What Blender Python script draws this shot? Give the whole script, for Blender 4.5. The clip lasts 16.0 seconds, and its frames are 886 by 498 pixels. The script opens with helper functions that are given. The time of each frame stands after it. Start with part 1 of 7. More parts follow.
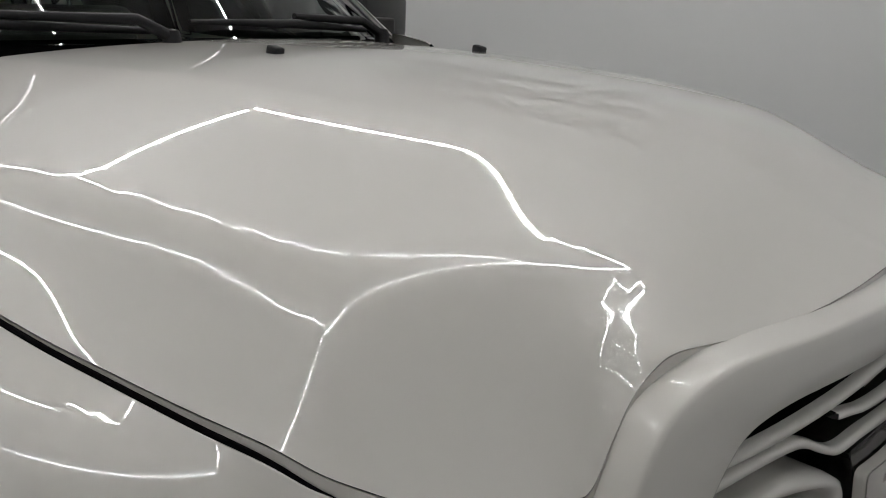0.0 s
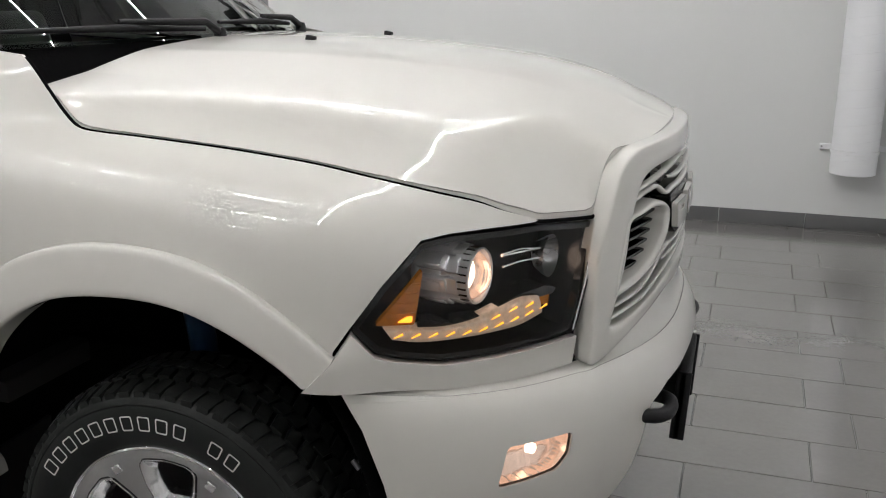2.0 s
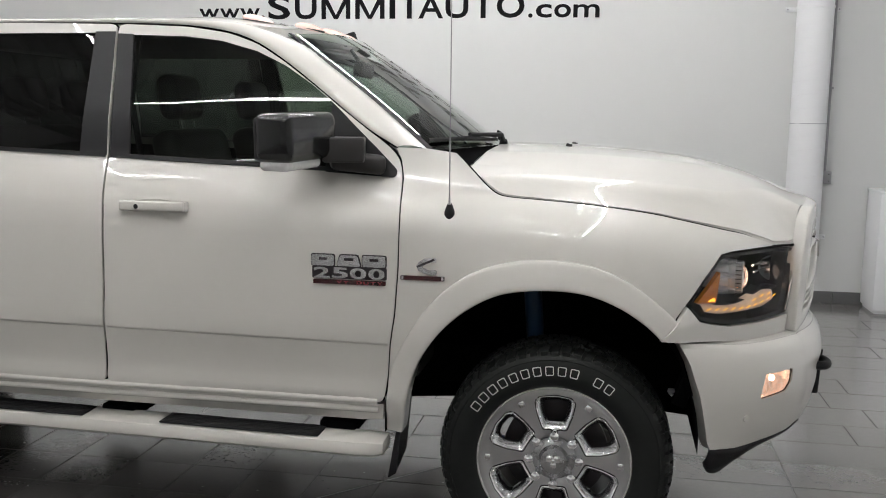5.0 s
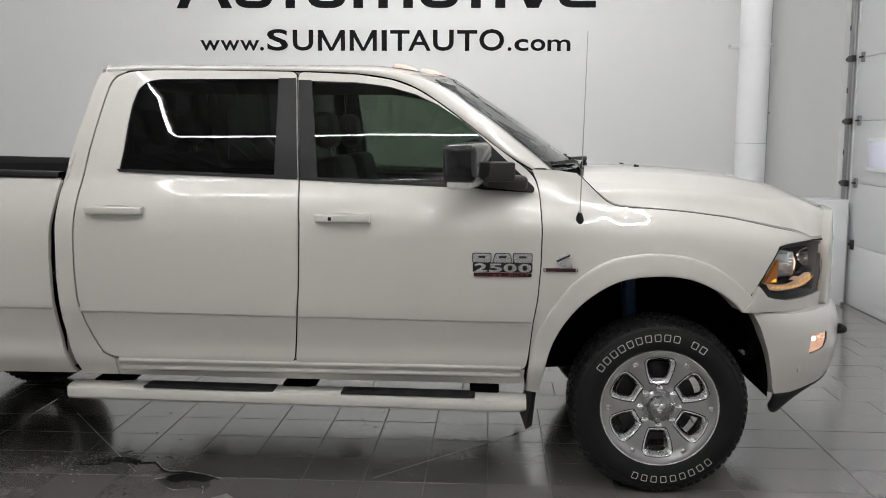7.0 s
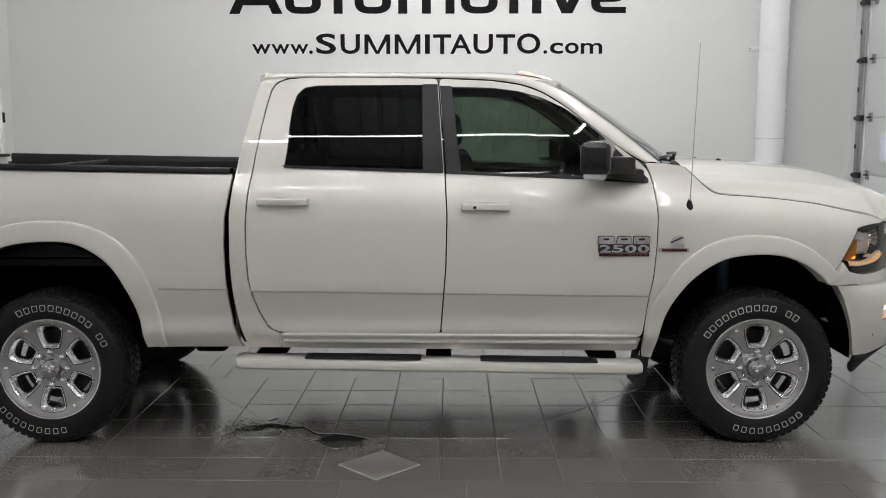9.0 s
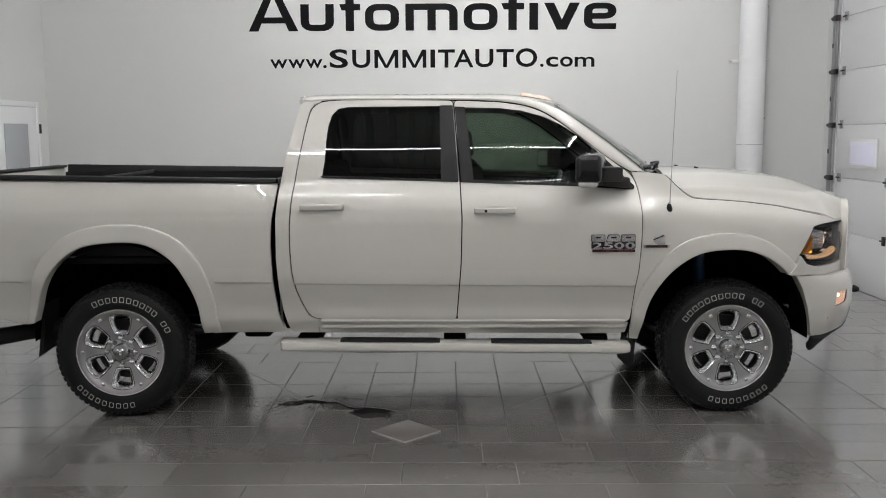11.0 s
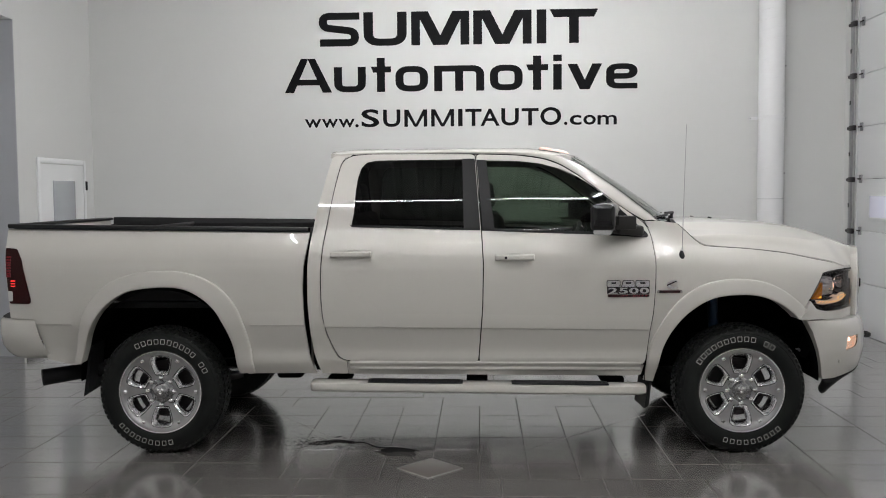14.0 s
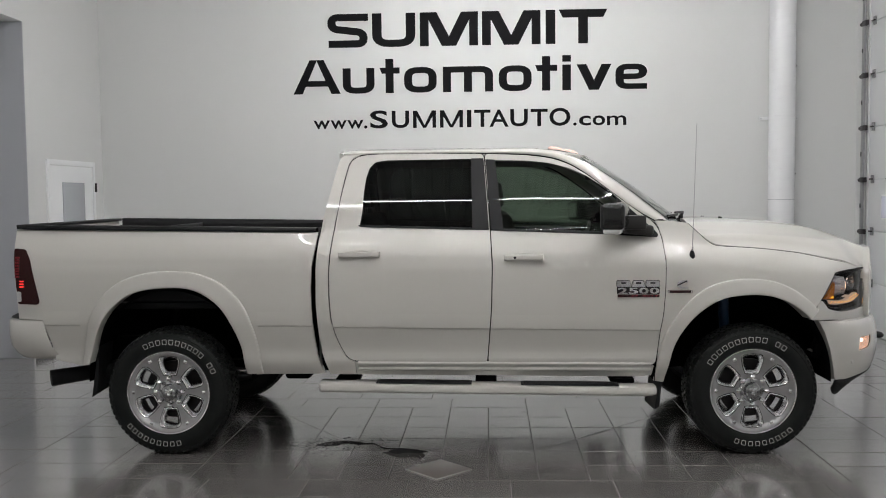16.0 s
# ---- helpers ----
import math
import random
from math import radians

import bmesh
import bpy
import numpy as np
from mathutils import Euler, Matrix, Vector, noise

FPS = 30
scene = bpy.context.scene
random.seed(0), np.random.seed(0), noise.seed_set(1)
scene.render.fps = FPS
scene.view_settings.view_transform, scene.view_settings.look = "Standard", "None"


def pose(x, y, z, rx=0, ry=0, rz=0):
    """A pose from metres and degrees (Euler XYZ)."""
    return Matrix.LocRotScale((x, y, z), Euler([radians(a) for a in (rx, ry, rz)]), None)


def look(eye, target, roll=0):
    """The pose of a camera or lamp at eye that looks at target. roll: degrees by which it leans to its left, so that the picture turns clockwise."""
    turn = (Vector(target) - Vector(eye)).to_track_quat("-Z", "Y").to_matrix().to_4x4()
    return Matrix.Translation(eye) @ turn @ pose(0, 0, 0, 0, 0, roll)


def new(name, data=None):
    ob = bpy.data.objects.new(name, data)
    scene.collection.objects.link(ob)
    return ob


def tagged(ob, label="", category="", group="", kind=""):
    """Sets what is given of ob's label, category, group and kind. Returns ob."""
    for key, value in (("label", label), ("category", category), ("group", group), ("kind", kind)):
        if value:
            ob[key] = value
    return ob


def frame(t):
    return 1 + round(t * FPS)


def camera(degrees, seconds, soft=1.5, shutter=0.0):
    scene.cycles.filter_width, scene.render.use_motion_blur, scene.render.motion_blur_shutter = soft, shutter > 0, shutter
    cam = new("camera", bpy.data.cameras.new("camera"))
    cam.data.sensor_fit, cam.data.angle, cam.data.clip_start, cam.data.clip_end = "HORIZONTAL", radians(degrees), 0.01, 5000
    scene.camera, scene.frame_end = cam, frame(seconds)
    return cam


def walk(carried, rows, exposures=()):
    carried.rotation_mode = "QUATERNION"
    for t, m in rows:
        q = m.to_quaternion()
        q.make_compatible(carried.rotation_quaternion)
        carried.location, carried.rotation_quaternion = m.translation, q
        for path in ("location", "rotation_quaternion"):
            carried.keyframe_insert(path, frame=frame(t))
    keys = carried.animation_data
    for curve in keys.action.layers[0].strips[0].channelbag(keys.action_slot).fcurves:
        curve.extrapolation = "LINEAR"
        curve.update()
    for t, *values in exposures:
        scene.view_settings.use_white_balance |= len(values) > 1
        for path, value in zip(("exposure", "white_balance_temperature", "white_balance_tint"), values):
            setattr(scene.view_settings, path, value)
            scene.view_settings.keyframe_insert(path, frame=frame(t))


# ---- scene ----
from mathutils.geometry import delaunay_2d_cdt

cam = camera(51.2, 16.0, soft=1.0)
PATH = [
    (0, (1.189, -1.145, 1.591), (-0.009, 0.373, 1.082), 1.5),
    (0.5, (1.228, -1.45, 1.612), (0.201, 0.188, 1.101), 1.0),
    (1, (1.282, -1.764, 1.603), (0.44, -0.027, 1.079), 1.1),
    (1.5, (1.264, -2.062, 1.619), (0.565, -0.264, 1.092), 1.5),
    (2, (1.162, -2.429, 1.626), (0.549, -0.601, 1.096), 0.1),
    (2.5, (1.025, -2.674, 1.656), (0.472, -0.826, 1.129), 0.1),
    (3, (0.847, -2.922, 1.649), (0.353, -1.047, 1.161), 0.5),
    (3.5, (0.745, -3.206, 1.648), (0.312, -1.306, 1.2), 0.8),
    (4, (0.652, -3.573, 1.665), (0.221, -1.66, 1.271), 0.7),
    (4.5, (0.493, -3.869, 1.617), (0.058, -1.942, 1.304), 0.5),
    (5, (0.188, -4.097, 1.632), (-0.167, -2.149, 1.346), 0.7),
    (7.5, (-1.015, -5.353, 1.682), (-1.085, -3.369, 1.436), 0.2),
    (8, (-1.271, -5.487, 1.661), (-1.314, -3.503, 1.414), 0.2),
    (8.5, (-1.473, -5.608, 1.669), (-1.504, -3.624, 1.418), 0.1),
    (9, (-1.621, -5.798, 1.688), (-1.643, -3.814, 1.434), -0.0),
    (9.5, (-1.685, -6.015, 1.715), (-1.698, -4.032, 1.457), -0.2),
    (12, (-1.747, -6.861, 1.787), (-1.759, -4.875, 1.554), -0.4),
    (12.5, (-1.699, -6.914, 1.778), (-1.736, -4.924, 1.579), -0.4),
    (13, (-1.675, -6.923, 1.74), (-1.74, -4.931, 1.576), -0.5),
    (13.5, (-1.686, -6.932, 1.72), (-1.759, -4.938, 1.581), -0.5),
    (14, (-1.675, -6.928, 1.716), (-1.755, -4.933, 1.593), -0.5),
    (14.5, (-1.678, -6.915, 1.708), (-1.764, -4.92, 1.588), -0.5),
    (15, (-1.675, -6.906, 1.704), (-1.766, -4.911, 1.586), -0.6),
    (15.5, (-1.677, -6.911, 1.704), (-1.772, -4.916, 1.587), -0.6),
    (16, (-1.672, -6.9, 1.697), (-1.772, -4.906, 1.58), -0.6),
]
walk(cam, [(t, look(eye, target, roll)) for t, eye, target, roll in PATH],
     [(0.0, -0.82), (0.5, -0.67), (1.0, -0.52), (1.5, -0.25), (2.5, 0.08), (3.5, 0.12), (5.0, 0.04), (9.0, 0.0), (12.0, -0.17), (16.0, -0.19)])

# ---- world and light ----
world = bpy.data.worlds.new("world")
scene.world = world
world.use_nodes = True
world.node_tree.nodes["Background"].inputs[0].default_value = (0.5, 0.53, 0.58, 1)
world.node_tree.nodes["Background"].inputs[1].default_value = 0.12
LED_POWER = 146.0


# ---- materials ----
def material(name, color, rough=0.5, metal=0.0, coat=0.0, coat_rough=0.03, var=0.0, scale=6.0, fine=0.0, bump=0.0, bump_scale=300.0,
             emit=None, power=0.0, spec=0.5, rough_var=0.0, per_piece=0.0, alpha_glass=None):
    m = bpy.data.materials.new(name)
    m.use_nodes = True
    nt = m.node_tree
    b = nt.nodes["Principled BSDF"]
    b.inputs["Base Color"].default_value = (*color, 1)
    b.inputs["Roughness"].default_value = rough
    b.inputs["Metallic"].default_value = metal
    b.inputs["Coat Weight"].default_value = coat
    b.inputs["Coat Roughness"].default_value = coat_rough
    b.inputs["Specular IOR Level"].default_value = spec
    if emit:
        b.inputs["Emission Color"].default_value = (*emit, 1)
        b.inputs["Emission Strength"].default_value = power
    if var or bump or rough_var or per_piece or fine:
        geo = nt.nodes.new("ShaderNodeTexCoord").outputs["Object"]

        def noise_at(sc, detail=4.0):
            n = nt.nodes.new("ShaderNodeTexNoise")
            n.inputs["Scale"].default_value, n.inputs["Detail"].default_value = sc, detail
            nt.links.new(geo, n.inputs["Vector"])
            return n.outputs["Fac"]

        def maths(op, a, b_):
            n = nt.nodes.new("ShaderNodeMath")
            n.operation = op
            for i, v in enumerate((a, b_)):
                if isinstance(v, float):
                    n.inputs[i].default_value = v
                else:
                    nt.links.new(v, n.inputs[i])
            return n.outputs[0]

        total = maths("ADD", 1.0, 0.0)
        if var:
            total = maths("ADD", total, maths("MULTIPLY", maths("SUBTRACT", noise_at(scale), 0.5), 2 * var))
        if fine:
            total = maths("ADD", total, maths("MULTIPLY", maths("SUBTRACT", noise_at(scale * 14, 2.0), 0.5), 2 * fine))
        if per_piece:
            rnd = nt.nodes.new("ShaderNodeObjectInfo").outputs["Random"]
            total = maths("ADD", total, maths("MULTIPLY", maths("SUBTRACT", rnd, 0.5), 2 * per_piece))
        if var or fine or per_piece:
            mul = nt.nodes.new("ShaderNodeVectorMath")
            mul.operation = "SCALE"
            mul.inputs[0].default_value = color
            nt.links.new(total, mul.inputs["Scale"])
            nt.links.new(mul.outputs[0], b.inputs["Base Color"])
        if rough_var:
            r = maths("ADD", rough - rough_var, maths("MULTIPLY", noise_at(scale * 0.7), 2 * rough_var))
            nt.links.new(r, b.inputs["Roughness"])
        if bump:
            bp = nt.nodes.new("ShaderNodeBump")
            bp.inputs["Strength"].default_value, bp.inputs["Distance"].default_value = bump, 0.002
            nt.links.new(noise_at(bump_scale, 3.0), bp.inputs["Height"])
            nt.links.new(bp.outputs[0], b.inputs["Normal"])
    return m


def glass(name, tint, ior=1.5, rough=0.0):
    """A thin pane: light passes straight through with a tint, and the gloss follows Fresnel."""
    m = bpy.data.materials.new(name)
    m.use_nodes = True
    nt = m.node_tree
    nt.nodes.clear()
    out, mix = nt.nodes.new("ShaderNodeOutputMaterial"), nt.nodes.new("ShaderNodeMixShader")
    clear, gloss, fres = nt.nodes.new("ShaderNodeBsdfTransparent"), nt.nodes.new("ShaderNodeBsdfGlossy"), nt.nodes.new("ShaderNodeFresnel")
    clear.inputs[0].default_value = (*tint, 1)
    gloss.inputs["Color"].default_value = (1, 1, 1, 1)
    gloss.inputs["Roughness"].default_value = rough
    fres.inputs["IOR"].default_value = ior
    nt.links.new(fres.outputs[0], mix.inputs[0])
    nt.links.new(clear.outputs[0], mix.inputs[1])
    nt.links.new(gloss.outputs[0], mix.inputs[2])
    nt.links.new(mix.outputs[0], out.inputs[0])
    return m


PAINT = material("pearl_paint", (0.62, 0.602, 0.562), rough=0.34, coat=1.0, coat_rough=0.02, var=0.012, scale=3.0, fine=0.01)
BLACK_PLASTIC = material("black_plastic", (0.010, 0.010, 0.011), rough=0.55, spec=0.25, var=0.15, scale=20, bump=0.25, bump_scale=900)
ARM_PLASTIC = material("grained_grey_black_plastic", (0.028, 0.0265, 0.026), rough=0.45, spec=0.3, var=0.12, scale=18, bump=0.2, bump_scale=700)
SATIN_BLACK = material("satin_black_film", (0.013, 0.013, 0.0145), rough=0.42, spec=0.25, var=0.08, scale=12)
GLOSS_BLACK = material("gloss_black", (0.008, 0.008, 0.0085), rough=0.12, spec=0.5)
# underbody black, also laid into panel gaps as their shade
DARK = material("dark_underbody_and_gap_shade", (0.002, 0.002, 0.0022), rough=0.9, spec=0.05, var=0.3, scale=10, bump=0.4, bump_scale=120)
RUBBER = material("tyre_rubber", (0.0105, 0.0117, 0.0110), rough=0.55, spec=0.22, var=0.25, scale=9, bump=0.25, bump_scale=420)
WHITE_RUBBER = material("white_letter_rubber", (0.62, 0.61, 0.58), rough=0.6, var=0.1, scale=30)
CHROME = material("chrome", (0.90, 0.90, 0.91), rough=0.06, metal=1.0, rough_var=0.03, scale=18)
ALLOY = material("machined_alloy", (0.42, 0.42, 0.43), rough=0.27, metal=1.0, var=0.06, scale=14, rough_var=0.05)
RIM_ALLOY = material("satin_rim_alloy", (0.50, 0.50, 0.505), rough=0.33, metal=1.0, var=0.06, scale=14, rough_var=0.05)
POCKET_CHROME = material("pocket_chrome", (0.88, 0.88, 0.89), rough=0.17, metal=1.0, rough_var=0.05, scale=30)
DARK_METAL = material("dark_metal", (0.060, 0.055, 0.058), rough=0.45, metal=1.0, var=0.2, scale=12)
STEEL = material("galvanised_steel", (0.36, 0.36, 0.37), rough=0.38, metal=0.9, var=0.15, scale=16, rough_var=0.08)
TINT = glass("tinted_glass", (0.27, 0.325, 0.275))
PRIVACY = glass("privacy_glass", (0.075, 0.085, 0.078))
WINDSHIELD = glass("windshield_glass", (0.72, 0.84, 0.77))
CLEAR = glass("clear_lens", (0.95, 0.95, 0.95), ior=1.30)
SILVER = material("silver_plastic", (0.84, 0.84, 0.85), rough=0.20, metal=0.35, coat=0.6, var=0.1, scale=40)
CLOTH = material("dark_cloth", (0.018, 0.017, 0.017), rough=0.85, var=0.2, scale=15, bump=0.4, bump_scale=600)
LEATHER = material("dark_leather", (0.03, 0.028, 0.028), rough=0.5, var=0.15, scale=12, bump=0.3, bump_scale=250)
# the amber reflectors hold no lamp; a faint glow is put into them
AMBER = material("amber_lens", (0.45, 0.15, 0.012), rough=0.15, coat=0.5, emit=(1.0, 0.36, 0.03), power=0.05, var=0.5, scale=90)
AMBER_LIT = material("lit_amber_led", (0.9, 0.40, 0.05), rough=0.2, emit=(1.0, 0.40, 0.03), power=1.9)
MARKER = material("marker_lens", (0.80, 0.60, 0.53), rough=0.2, coat=0.5, emit=(1.0, 0.62, 0.52), power=0.22, var=0.35, scale=40)
RED_LENS = material("red_lens", (0.016, 0.001, 0.0015), rough=0.2, spec=0.3, emit=(0.5, 0.01, 0.012), power=0.008)
RED_LIT = material("lit_red_led", (0.8, 0.02, 0.02), rough=0.2, emit=(1.0, 0.05, 0.04), power=1.2)
LAMP_LIT = material("lit_bulb", (1, 0.9, 0.8), rough=0.2, emit=(1.0, 0.76, 0.60), power=2.6)
FOG_LIT = material("lit_fog_reflector", (0.85, 0.74, 0.66), rough=0.16, metal=0.8, emit=(1.0, 0.62, 0.45), power=0.30, var=0.3, scale=45)
LED_STRIP = material("prismatic_strip", (0.66, 0.60, 0.53), rough=0.18, coat=0.6, emit=(1.0, 0.66, 0.42), power=0.15, var=0.45, scale=110)
CLEAR_SOLID = material("clear_plastic", (0.62, 0.62, 0.61), rough=0.12, coat=0.6, var=0.15, scale=60)
# dim cells with a faint red glow put into the material
RED_DIM = material("dim_red_led", (0.10, 0.006, 0.010), rough=0.3, spec=0.3, emit=(0.7, 0.02, 0.04), power=0.05)
LINER = material("pale_headliner", (0.42, 0.41, 0.39), rough=0.9, var=0.05, scale=6)
RED_BADGE = material("red_badge", (0.25, 0.03, 0.04), rough=0.3, coat=0.5)
NAME_BAR = material("dark_name_bar", (0.045, 0.008, 0.010), rough=0.2, coat=0.5)
EMBOSSED = material("embossed_chrome", (0.80, 0.80, 0.81), rough=0.10, metal=1.0, var=0.12, scale=40, bump=0.08, bump_scale=60)
LAMP_GREY = material("lamp_housing_black", (0.020, 0.019, 0.019), rough=0.15, metal=0.2, var=0.2, scale=14, rough_var=0.1)
BLUE = material("blue_damper", (0.012, 0.045, 0.10), rough=0.4)
WALL_PAINT = material("white_wall_paint", (0.665, 0.67, 0.663), rough=0.62, var=0.015, scale=0.8, fine=0.006, bump=0.12, bump_scale=160)
PIPE_PAINT = material("white_pipe_paint", (0.78, 0.785, 0.80), rough=0.38, var=0.012, scale=5, bump=0.1, bump_scale=90)
DOOR_PAINT = material("white_door_enamel", (0.80, 0.81, 0.82), rough=0.4, var=0.015, scale=2, bump=0.08, bump_scale=200)
FROSTED = material("frosted_pane", (0.42, 0.44, 0.47), rough=0.25, coat=0.4, var=0.03, scale=5)
# weak glow in the pane stands in for light from beyond it
LAV = material("bright_pane", (0.62, 0.62, 0.72), rough=0.2, coat=0.5, emit=(0.72, 0.72, 0.9), power=0.25)
JAMB = material("grey_jamb", (0.40, 0.41, 0.44), rough=0.5, var=0.05, scale=3)
VINYL = material("black_vinyl", (0.006, 0.006, 0.007), rough=0.6, spec=0.08, var=0.1, scale=4)
BASE_TILE = material("base_tile", (0.115, 0.115, 0.115), rough=0.35, var=0.1, scale=5, per_piece=0.08)
TILE = material("porcelain_tile", (0.172, 0.162, 0.155), rough=0.17, spec=1.0, coat=0.8, coat_rough=0.17, var=0.12, scale=3.2, fine=0.07, rough_var=0.07, per_piece=0.085, bump=0.10, bump_scale=70)
TILE_REST = material("porcelain_tile_far", (0.172, 0.162, 0.155), rough=0.17, spec=1.0, coat=0.8, coat_rough=0.17, var=0.12, scale=3.2, fine=0.07, rough_var=0.07, bump=0.10, bump_scale=70)
WET = material("wet_specks", (0.10, 0.097, 0.094), rough=0.15, coat=0.3, var=0.3, scale=50)
BROKEN = material("broken_tile_body", (0.052, 0.050, 0.048), rough=0.7, spec=0.1, var=0.4, scale=60, bump=0.5, bump_scale=90)
GROUT = material("grout", (0.13, 0.125, 0.12), rough=0.6, spec=0.4, var=0.2, scale=9)
GROUT_PALE = material("pale_grout", (0.36, 0.35, 0.335), rough=0.6, var=0.2, scale=9)
BROWN_TILE = material("brown_tile", (0.165, 0.149, 0.139), rough=0.28, spec=0.8, var=0.10, scale=9, fine=0.06, bump=0.1, bump_scale=70)
GRIT = material("damp_grit", (0.010, 0.010, 0.010), rough=0.7, spec=0.1, var=0.4, scale=40)
DECK = material("ceiling_deck", (0.42, 0.42, 0.42), rough=0.6, var=0.05, scale=2)
LED = material("led_diffuser", (0.9, 0.9, 0.9), rough=0.5, emit=(1.0, 0.99, 0.985), power=LED_POWER)
ALU = material("white_aluminium", (0.7, 0.7, 0.7), rough=0.4, metal=0.2)


# ---- building helpers ----
def mesh_part(name, verts, faces, mat, parent=None, label="", smooth=True, normals=None, flip=False):
    me = bpy.data.meshes.new(name)
    if flip:
        verts = [(x, -y, z) for x, y, z in verts]
        faces = [tuple(reversed(f)) for f in faces]
        if normals:
            normals = [(x, -y, z) for x, y, z in normals]
    me.from_pydata([tuple(v) for v in verts], [], [tuple(f) for f in faces])
    me.materials.append(mat)
    me.polygons.foreach_set("use_smooth", [smooth] * len(me.polygons))
    me.validate()
    me.update()
    if normals and len(normals) == len(me.vertices):
        me.normals_split_custom_set_from_vertices(normals)
    ob = new(name, me)
    if parent:
        ob.parent = parent
    if label:
        ob["label"] = label
    return ob


def part(name, bm, mat, parent=None, label="", smooth=None):
    """Links a bmesh as one mesh object; smooth: faces under that many degrees to their neighbours are shaded round."""
    if smooth is not None:
        for f in bm.faces:
            f.smooth = True
        lim = radians(smooth)
        for e in bm.edges:
            if len(e.link_faces) == 2 and e.calc_face_angle(0) > lim:
                e.smooth = False
    me = bpy.data.meshes.new(name)
    bm.normal_update()
    bm.to_mesh(me)
    bm.free()
    me.materials.append(mat)
    ob = new(name, me)
    if parent:
        ob.parent = parent
    if label:
        ob["label"] = label
    return ob


def thing(name, label, category, group="", kind=""):
    return tagged(new(name), label, category, group, kind)


def add_box(bm, lo, hi, bevel=0.0, m=None, seg=2):
    """A box between two corners, with rounded edges."""
    r = bmesh.ops.create_cube(bm, size=1.0)
    vs = r["verts"]
    c = [(a + b) / 2 for a, b in zip(lo, hi)]
    d = [b - a for a, b in zip(lo, hi)]
    for v in vs:
        v.co = Vector((c[0] + v.co.x * d[0], c[1] + v.co.y * d[1], c[2] + v.co.z * d[2]))
    if m:
        bmesh.ops.transform(bm, matrix=m, verts=vs)
    if bevel:
        es = {e for v in vs for e in v.link_edges}
        bmesh.ops.bevel(bm, geom=list(es), offset=bevel, segments=seg, affect="EDGES", profile=0.5)


def box_part(name, lo, hi, mat, parent=None, label="", bevel=0.004, m=None, seg=2):
    bm = bmesh.new()
    add_box(bm, lo, hi, bevel, m, seg)
    return part(name, bm, mat, parent, label, smooth=35)


def add_tube(bm, pts, radius, n=12, caps=True):
    """A round bar along points; radius may be one number or one for each point."""
    pts = [Vector(p) for p in pts]
    rad = radius if isinstance(radius, (list, tuple)) else [radius] * len(pts)
    rings = []
    up = Vector((0, 0, 1))
    for i, p in enumerate(pts):
        d = (pts[min(i + 1, len(pts) - 1)] - pts[max(i - 1, 0)]).normalized()
        a = d.cross(up if abs(d.z) < 0.95 else Vector((1, 0, 0))).normalized()
        b = d.cross(a)
        rings.append([bm.verts.new(p + rad[i] * (math.cos(2 * math.pi * k / n) * a + math.sin(2 * math.pi * k / n) * b)) for k in range(n)])
    for r0, r1 in zip(rings, rings[1:]):
        for k in range(n):
            bm.faces.new((r0[k], r0[(k + 1) % n], r1[(k + 1) % n], r1[k]))
    if caps:
        bm.faces.new(list(reversed(rings[0])))
        bm.faces.new(rings[-1])


def tube_part(name, pts, radius, mat, parent=None, label="", n=12):
    bm = bmesh.new()
    add_tube(bm, pts, radius, n)
    bmesh.ops.recalc_face_normals(bm, faces=bm.faces[:])
    return part(name, bm, mat, parent, label, smooth=50)


def lathe(profile, n=48, origin=(0, 0, 0), axis="y", turn=1):
    """Verts and faces of a profile of (radius, along) turned about an axis through origin."""
    verts, faces = [], []
    for r, a in profile:
        for k in range(n):
            c, s = math.cos(2 * math.pi * k / n), math.sin(2 * math.pi * k / n)
            p = {"y": (r * c, a, r * s), "x": (a, r * c, r * s), "z": (r * c, r * s, a)}[axis]
            verts.append(tuple(o + q for o, q in zip(origin, p)))
    m = len(profile)
    for i in range(m - 1):
        for k in range(n):
            f = (i * n + k, i * n + (k + 1) % n, (i + 1) * n + (k + 1) % n, (i + 1) * n + k)
            faces.append(f if turn > 0 else tuple(reversed(f)))
    return verts, faces


def smooth_by_angle(ob, deg):
    bm = bmesh.new()
    bm.from_mesh(ob.data)
    bmesh.ops.recalc_face_normals(bm, faces=bm.faces[:])
    for f in bm.faces:
        f.smooth = True
    for e in bm.edges:
        e.smooth = not (len(e.link_faces) == 2 and e.calc_face_angle(0) > radians(deg))
    bm.to_mesh(ob.data)
    bm.free()
    return ob


def lathe_part(name, profile, mat, parent=None, label="", n=48, origin=(0, 0, 0), axis="y", deg=40):
    v, f = lathe(profile, n, origin, axis)
    return smooth_by_angle(mesh_part(name, v, f, mat, parent, label), deg)


def densify(loop, step):
    out = []
    for a, b in zip(loop, loop[1:] + loop[:1]):
        n = max(1, int(math.hypot(b[0] - a[0], b[1] - a[1]) / step + 0.5))
        out += [(a[0] + (b[0] - a[0]) * i / n, a[1] + (b[1] - a[1]) * i / n) for i in range(n)]
    return out


